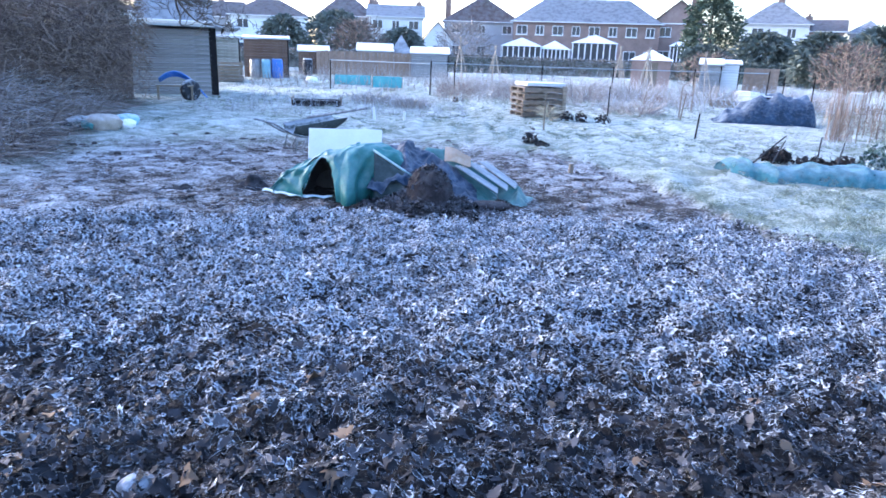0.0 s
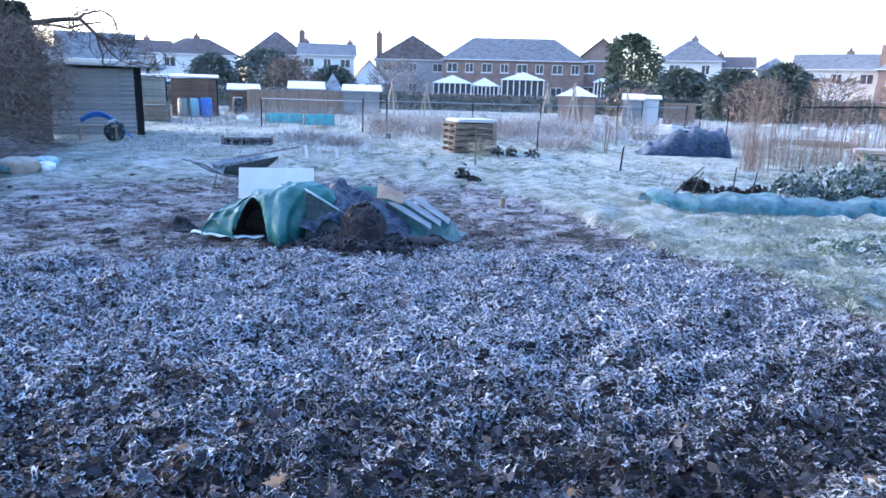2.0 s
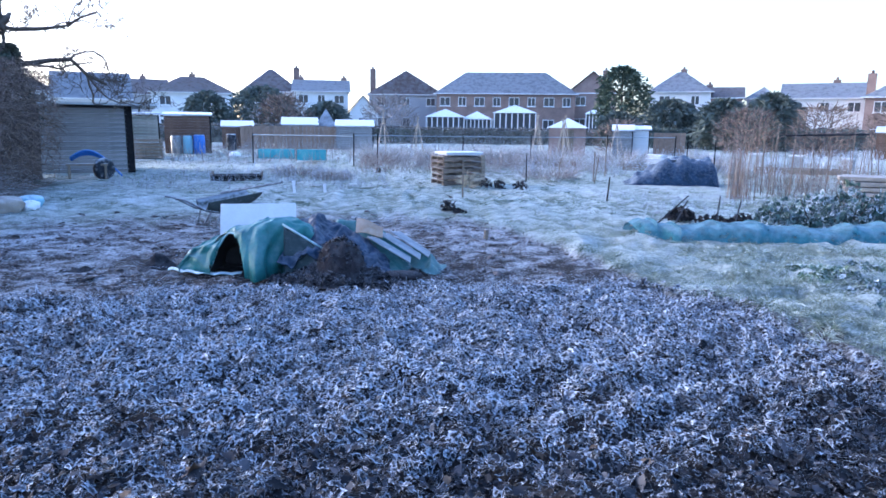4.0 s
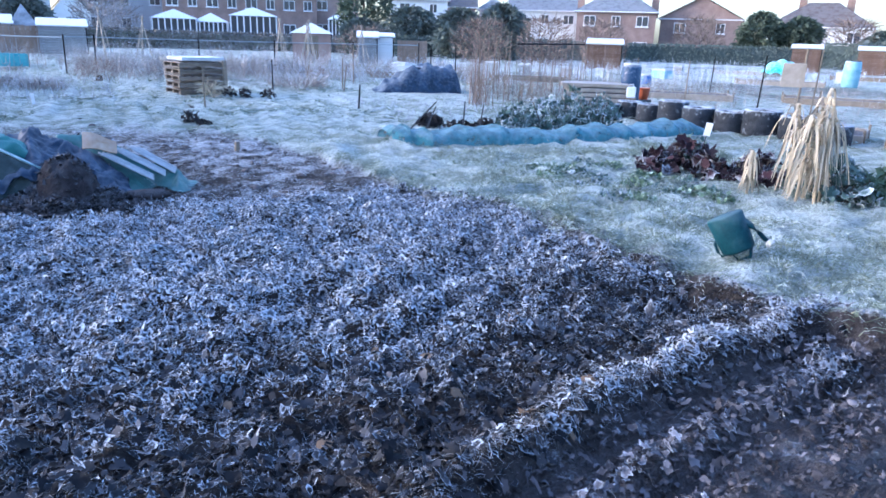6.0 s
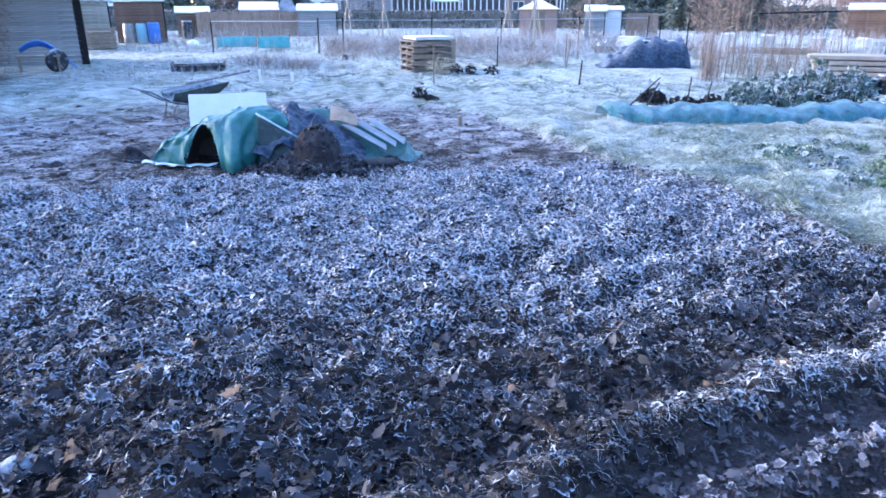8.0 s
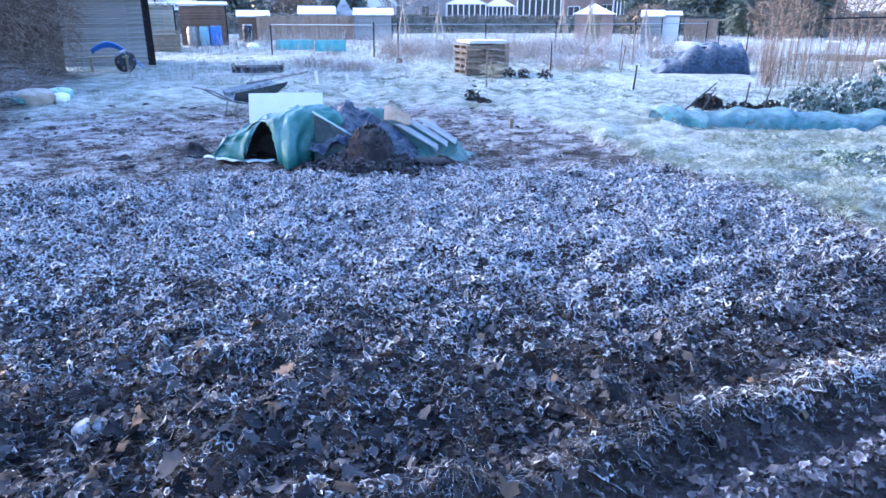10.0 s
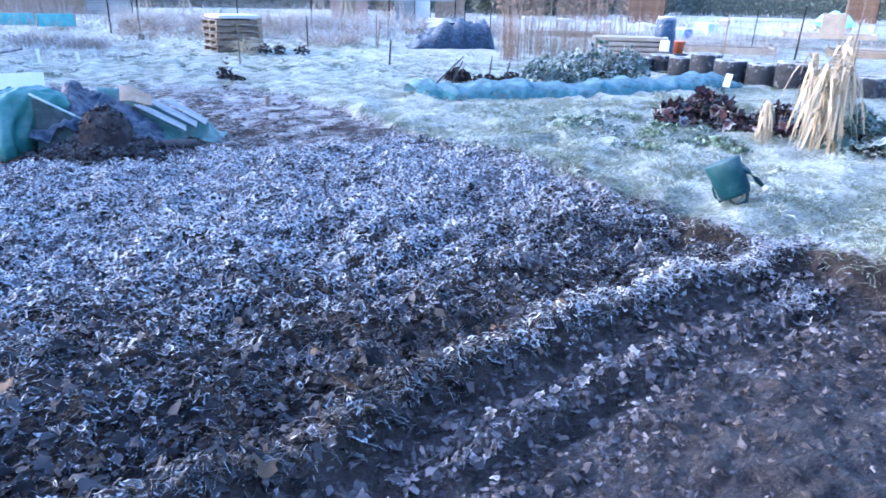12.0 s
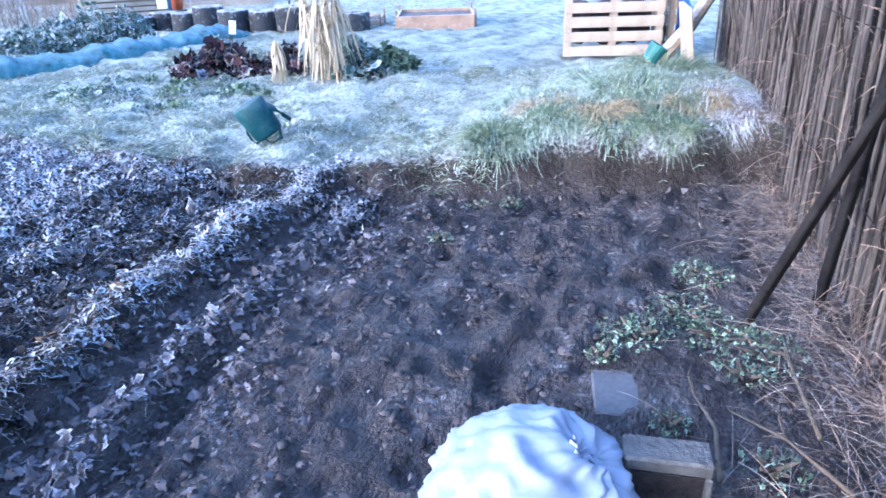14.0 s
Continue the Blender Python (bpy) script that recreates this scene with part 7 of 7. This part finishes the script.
house(82.0, 24.0, -74, 11.0, 8, 4.2, 6.4, "brick", "slate", "brick house among dark trees", 1, (0.0,), 4)
house(-42.0, 84.0, 26, 9.0, 8, 5.2, 7.2, "render", "clay_tile", "white house beyond the thicket", 1, (0.0,), 3)


def conservatory(x, y, rz, w, h, label):
    t = thing("conservatory", label, "conservatory", pose(x, y, -0.4, 0, 0, rz), "garden rooms")
    part("base_wall", box(fresh(), 0, 0, 0, w, 2.5, 0.9), "brick", t)
    for k in range(8):
        part("mullion", box(fresh(), -w / 2 + 0.06 + k * (w - 0.12) / 7, -1.2, 0.9, 0.12, 0.1, h - 0.9), "upvc", t)
    part("glazing", box(fresh(), 0, 0, 0.9, w - 0.1, 2.2, h - 0.95), "glass", t)
    bm = fresh()
    e = [bm.verts.new((a * (w / 2 + 0.15), b * 1.4, h)) for a, b in ((-1, -1), (1, -1), (1, 1), (-1, 1))]
    p = bm.verts.new((0, 0.2, h + 0.9))
    for k in range(4):
        bm.faces.new((e[k], e[(k + 1) % 4], p))
    bm.faces.new(e[::-1])
    part("roof", bm, "roof_frost", t)


conservatory(7.7, 76.0, -6, 4.2, 3.0, "white conservatory with a frosted roof")
conservatory(15.3, 75.0, -11, 4.6, 3.5, "white canopy with a pointed frosted roof")
conservatory(11.3, 76.5, -9, 3.2, 2.8, "white conservatory with a frosted roof")
conservatory(26.0, 79.0, -18, 2.8, 3.6, "tall white conservatory against a brick house")
conservatory(38.0, 74.5, -25, 3.0, 2.2, "white conservatory against a rendered house")


# ---------- trees ----------
def conifer(x, y, h, rad, label, seed, material="conifer", trunk_h=0.8):
    r = np.random.default_rng(seed)
    t = thing("conifer", label, "tree", pose(x, y, 0), "evergreens by the houses")
    part("trunk", tube(fresh(), [(0, 0, -0.5), (0.1, 0, h * 0.5), (0, 0.1, h * 0.95)], [0.22, 0.13, 0.03], 8), "bark", t)
    n = 3200
    f = r.uniform(0, 1, n) ** 0.8
    a = r.uniform(0, 6.283, n)
    lob = 1 + 0.22 * np.sin(3 * a + 5 * f) + 0.14 * np.sin(7 * a - 9 * f)
    rr = rad * np.sqrt(np.clip(np.sin(np.pi * np.clip(0.10 + 0.90 * f, 0, 1)), 0, 1)) * lob * r.uniform(0.55, 1.05, n)
    base = np.stack([rr * np.cos(a), rr * np.sin(a), trunk_h + (h - trunk_h) * f], 1)
    way = np.stack([np.cos(a) + 0.5 * r.standard_normal(n), np.sin(a) + 0.5 * r.standard_normal(n), 0.5 + 0.6 * r.standard_normal(n)], 1)
    v, fc, at = strip_arrays(base, way, r.uniform(0.25, 0.65, n), r.uniform(0.14, 0.34, n), seed + 1, 2, 0.3, 0.3, taper=0.2)
    bulk("crown", v, fc, material, at, parent=t)


conifer(24.2, 66.5, 7.5, 2.5, "dense rounded green conifer between the houses", 1201)
conifer(24.9, 56.0, 3.9, 2.2, "dark evergreen bush at the plot's edge", 1211, "bush", 0.0)
conifer(26.2, 49.8, 3.7, 1.9, "dark evergreen bush at the plot's edge", 1221, "bush", 0.0)
conifer(28.9, 48.0, 4.1, 1.8, "dark evergreen bush with a round top", 1231, "bush", 0.0)
conifer(21.0, 58.0, 2.8, 1.8, "dark evergreen bush at the plot's edge", 1236, "bush", 0.0)
conifer(58.0, 48.0, 4.8, 1.8, "green conifer in a back garden", 1241)
conifer(61.0, 46.0, 4.4, 1.8, "green conifer in a back garden", 1246)
conifer(-16.2, 69.0, 4.6, 1.9, "dark garden bush before a white house", 1251, "bush", 0.0)
conifer(-11.2, 70.0, 5.2, 3.2, "broad dark bush in a garden", 1261, "bush", 0.0)
conifer(-5.0, 74.0, 3.9, 2.2, "dark bush in a back garden", 1271, "bush", 0.0)
conifer(62.0, 38.0, 3.2, 2.4, "dark evergreen bush by the hedge", 1281, "bush", 0.0)
conifer(65.0, 31.0, 3.2, 2.6, "dark evergreen bush by the hedge", 1286, "bush", 0.0)
conifer(68.0, 24.0, 3.2, 2.6, "dark evergreen bush by the hedge", 1291, "bush", 0.0)


def branching(bm, p, way, length, radius, depth, r, bend=0.2):
    pts, rad = [p], [radius]
    for k in range(6):
        way = (way + Vector((r.gauss(0, bend), r.gauss(0, bend), r.gauss(0.05, bend)))).normalized()
        p = p + way * (length / 6)
        pts.append(p)
        rad.append(radius * (1 - 0.55 * (k + 1) / 6))
    tube(bm, pts, rad, 6 if radius > 0.03 else 3, cap=False)
    if depth == 0:
        return
    for k in range(4 if depth > 2 else 5):
        i = r.randrange(2, 7)
        side = Vector((r.gauss(0, 1), r.gauss(0, 1), r.gauss(0.1, 0.9))).normalized()
        branching(bm, pts[i], (way * 0.9 + side).normalized(), length * r.uniform(0.45, 0.68), max(0.010, rad[i] * 0.58), depth - 1, r, bend)


def oak():
    r = random.Random(31)
    t = thing("oak_tree", "bare dark oak with crooked branches over the shed", "tree", pose(-10.6, 19.2, 0))
    part("trunk", tube(fresh(), [(0, 0, -0.3), (0.1, 0, 1.5), (0.5, 0.1, 3.0), (0.9, 0.2, 4.2), (1.1, 0.2, 6.5)], [0.36, 0.28, 0.25, 0.2, 0.1], 10), "bark", t, smooth=True)
    for z, way, ln, rad, d in ((3.2, (0.97, 0.1, 0.02), 3.2, 0.10, 4), (3.7, (0.95, -0.15, 0.1), 3.0, 0.09, 4), (4.6, (0.9, 0.2, 0.25), 2.8, 0.08, 4), (3.6, (0.9, -0.1, 0.25), 2.8, 0.08, 4), (4.0, (0.9, 0.1, 0.12), 2.8, 0.07, 4), (5.4, (0.3, -0.6, 0.8), 2.2, 0.07, 3), (4.4, (-0.8, 0.3, 0.5), 2.4, 0.08, 3)):
        bm = fresh()
        branching(bm, Vector((0.55 if z < 4 else 0.9, 0.1, z)), Vector(way).normalized(), ln, rad, d, r, 0.30)
        part("limb", bm, "bark", t)


oak()


def ivy_trunk(x, y, h, w, label, seed):
    r = np.random.default_rng(seed)
    t = thing("ivy_trunk", label, "tree", pose(x, y, 0), "ivy-clad trunks")
    part("trunk", tube(fresh(), [(0, 0, -0.3), (0.08, 0, h * 0.5), (0.2, 0.1, h)], [0.2, 0.16, 0.08], 9), "bark", t, smooth=True)
    n = 5200
    a, f = r.uniform(0, 6.283, n), r.uniform(0, 1, n)
    rr = w * (0.65 + 0.3 * np.sin(5 * f + 2 * a) + 0.2 * r.standard_normal(n)) * np.sqrt(np.sin(np.pi * np.clip(0.12 + 0.85 * f, 0, 1)))
    base = np.stack([rr * np.cos(a) + 0.2 * f, rr * np.sin(a), h * (0.15 + 0.85 * f)], 1)
    way = np.stack([np.cos(a) + 0.7 * r.standard_normal(n), np.sin(a) + 0.7 * r.standard_normal(n), 0.5 * r.standard_normal(n)], 1)
    v, fc, at = strip_arrays(base, way, r.uniform(0.06, 0.16, n), r.uniform(0.05, 0.11, n), seed + 1, 2, 0.4, 0.2, taper=0.3)
    tagged(bulk("ivy", v, fc, "ivy", at, parent=t), kind="stuff")


ivy_trunk(-11.0, 18.4, 6.0, 0.95, "dark ivy-clad trunk beside the thicket", 1701)
ivy_trunk(-9.9, 19.9, 3.6, 0.6, "ivy-clad stump of a trunk by the grey shed", 1711)


def bare_bush(x, y, h, w, n, label, seed, width=0.05, material="twig"):
    r = np.random.default_rng(seed)
    t = thing("bare_bush", label, "bush", pose(x, y, 0), "leafless bushes")
    part("stump", tube(fresh(), [(0, 0, -0.1), (0.05, 0, h * 0.25)], [0.12, 0.07], 7), "bark", t)
    a, f = r.uniform(0, 6.283, n), r.uniform(0, 1, n)
    rr = w * np.sqrt(r.uniform(0, 1, n)) * np.sqrt(np.sin(np.pi * np.clip(0.15 + 0.8 * f, 0, 1)))
    base = np.stack([rr * np.cos(a), rr * np.sin(a), h * f * 0.85], 1)
    way = np.stack([np.cos(a) + 0.8 * r.standard_normal(n), np.sin(a) + 0.8 * r.standard_normal(n), 1.0 + 0.5 * r.standard_normal(n)], 1)
    v, fc, at = strip_arrays(base, way, h * r.uniform(0.08, 0.25, n), width * r.uniform(0.5, 1.2, n), seed + 1, 3, 0.15, 0.35)
    tagged(bulk("twig_mass", v, fc, material, at, parent=t), kind="stuff")


bare_bush(-8.5, 66.0, 4.8, 2.6, 1500, "leafless grey brown tree before the houses", 1301, 0.09)
bare_bush(1.5, 72.0, 5.2, 3.0, 1300, "leafless hazy tree before the grey house", 1311, 0.09, "grey_twig")
bare_bush(23.5, 41.5, 3.2, 2.0, 1200, "leafless brown bush at the plot's edge", 1321, 0.06)
bare_bush(26.5, 38.5, 3.4, 1.8, 1200, "leafless brown bush at the plot's edge", 1331, 0.06)
bare_bush(33.5, 41.5, 3.6, 1.8, 1200, "leafless brown bush at the plot's edge", 1341, 0.06)
bare_bush(52.5, 50.5, 4.8, 2.4, 1000, "leafless tree by a red brick house", 1351, 0.08)
bare_bush(61.0, 40.5, 4.8, 2.6, 1000, "leafless tree by a pale house", 1361, 0.08)
bare_bush(35.5, 71.0, 3.8, 1.8, 700, "leafless garden tree before a white house", 1371, 0.08)
bare_bush(0.2, 22.5, 0.7, 0.7, 300, "low dead shrub on a plot", 1381, 0.02)
bare_bush(6.0, 20.5, 0.6, 0.5, 250, "low dead shrub on a plot", 1391, 0.02)
bare_bush(16.5, 45.0, 2.4, 2.0, 700, "leafless brown bush at the plot's edge", 1395, 0.06)


def hedge(x0, y0, x1, y1, h, d, label, seed, foliage="bush"):
    r = np.random.default_rng(seed)
    t = thing("hedge", label, "hedge")
    L = math.hypot(x1 - x0, y1 - y0)
    rz = math.degrees(math.atan2(y1 - y0, x1 - x0))
    core = part("core", box(fresh(), 0, 0, -0.1, L, d * 0.7, h * 0.9), foliage if foliage == "bush" else "far_hedge", t)
    core.matrix_basis = pose((x0 + x1) / 2, (y0 + y1) / 2, 0, 0, 0, rz)
    n = int(L * 150)
    u = r.uniform(0, 1, n)
    top = r.uniform(0, 1, n) < 0.4
    off = np.where(top, r.uniform(-0.5, 0.5, n), -0.5) * d
    z = np.where(top, h * 0.92, r.uniform(0.02, 0.95, n) * h)
    nx, ny = -(y1 - y0) / L, (x1 - x0) / L
    base = np.stack([x0 + (x1 - x0) * u + nx * off, y0 + (y1 - y0) * u + ny * off, z], 1)
    v, fc, at = strip_arrays(base, np.stack([r.standard_normal(n), r.standard_normal(n), 0.5 + r.standard_normal(n)], 1), r.uniform(0.12, 0.32, n), r.uniform(0.08, 0.2, n), seed + 1, 2, 0.2, 0.35)
    bulk("foliage", v, fc, foliage, at, parent=t)


hedge(47.0, 51.0, 58.0, 41.0, 1.75, 1.2, "clipped dark hedge along the gardens", 1401)
hedge(58.0, 41.0, 66.0, 22.0, 2.3, 1.4, "dark hedge along the gardens", 1411)
hedge(-26.0, 60.0, 4.0, 62.0, 1.6, 1.2, "frosted pale hedge along the gardens", 1421, "straw")
hedge(4.0, 64.0, 22.0, 60.0, 1.5, 1.2, "frosted pale hedge along the gardens", 1431, "straw")
hedge(22.0, 54.0, 47.0, 51.0, 1.7, 1.4, "dark hedge along the gardens", 1441)
hedge(66.0, 22.0, 70.0, -20.0, 2.2, 1.5, "dark hedge along the gardens", 1451)
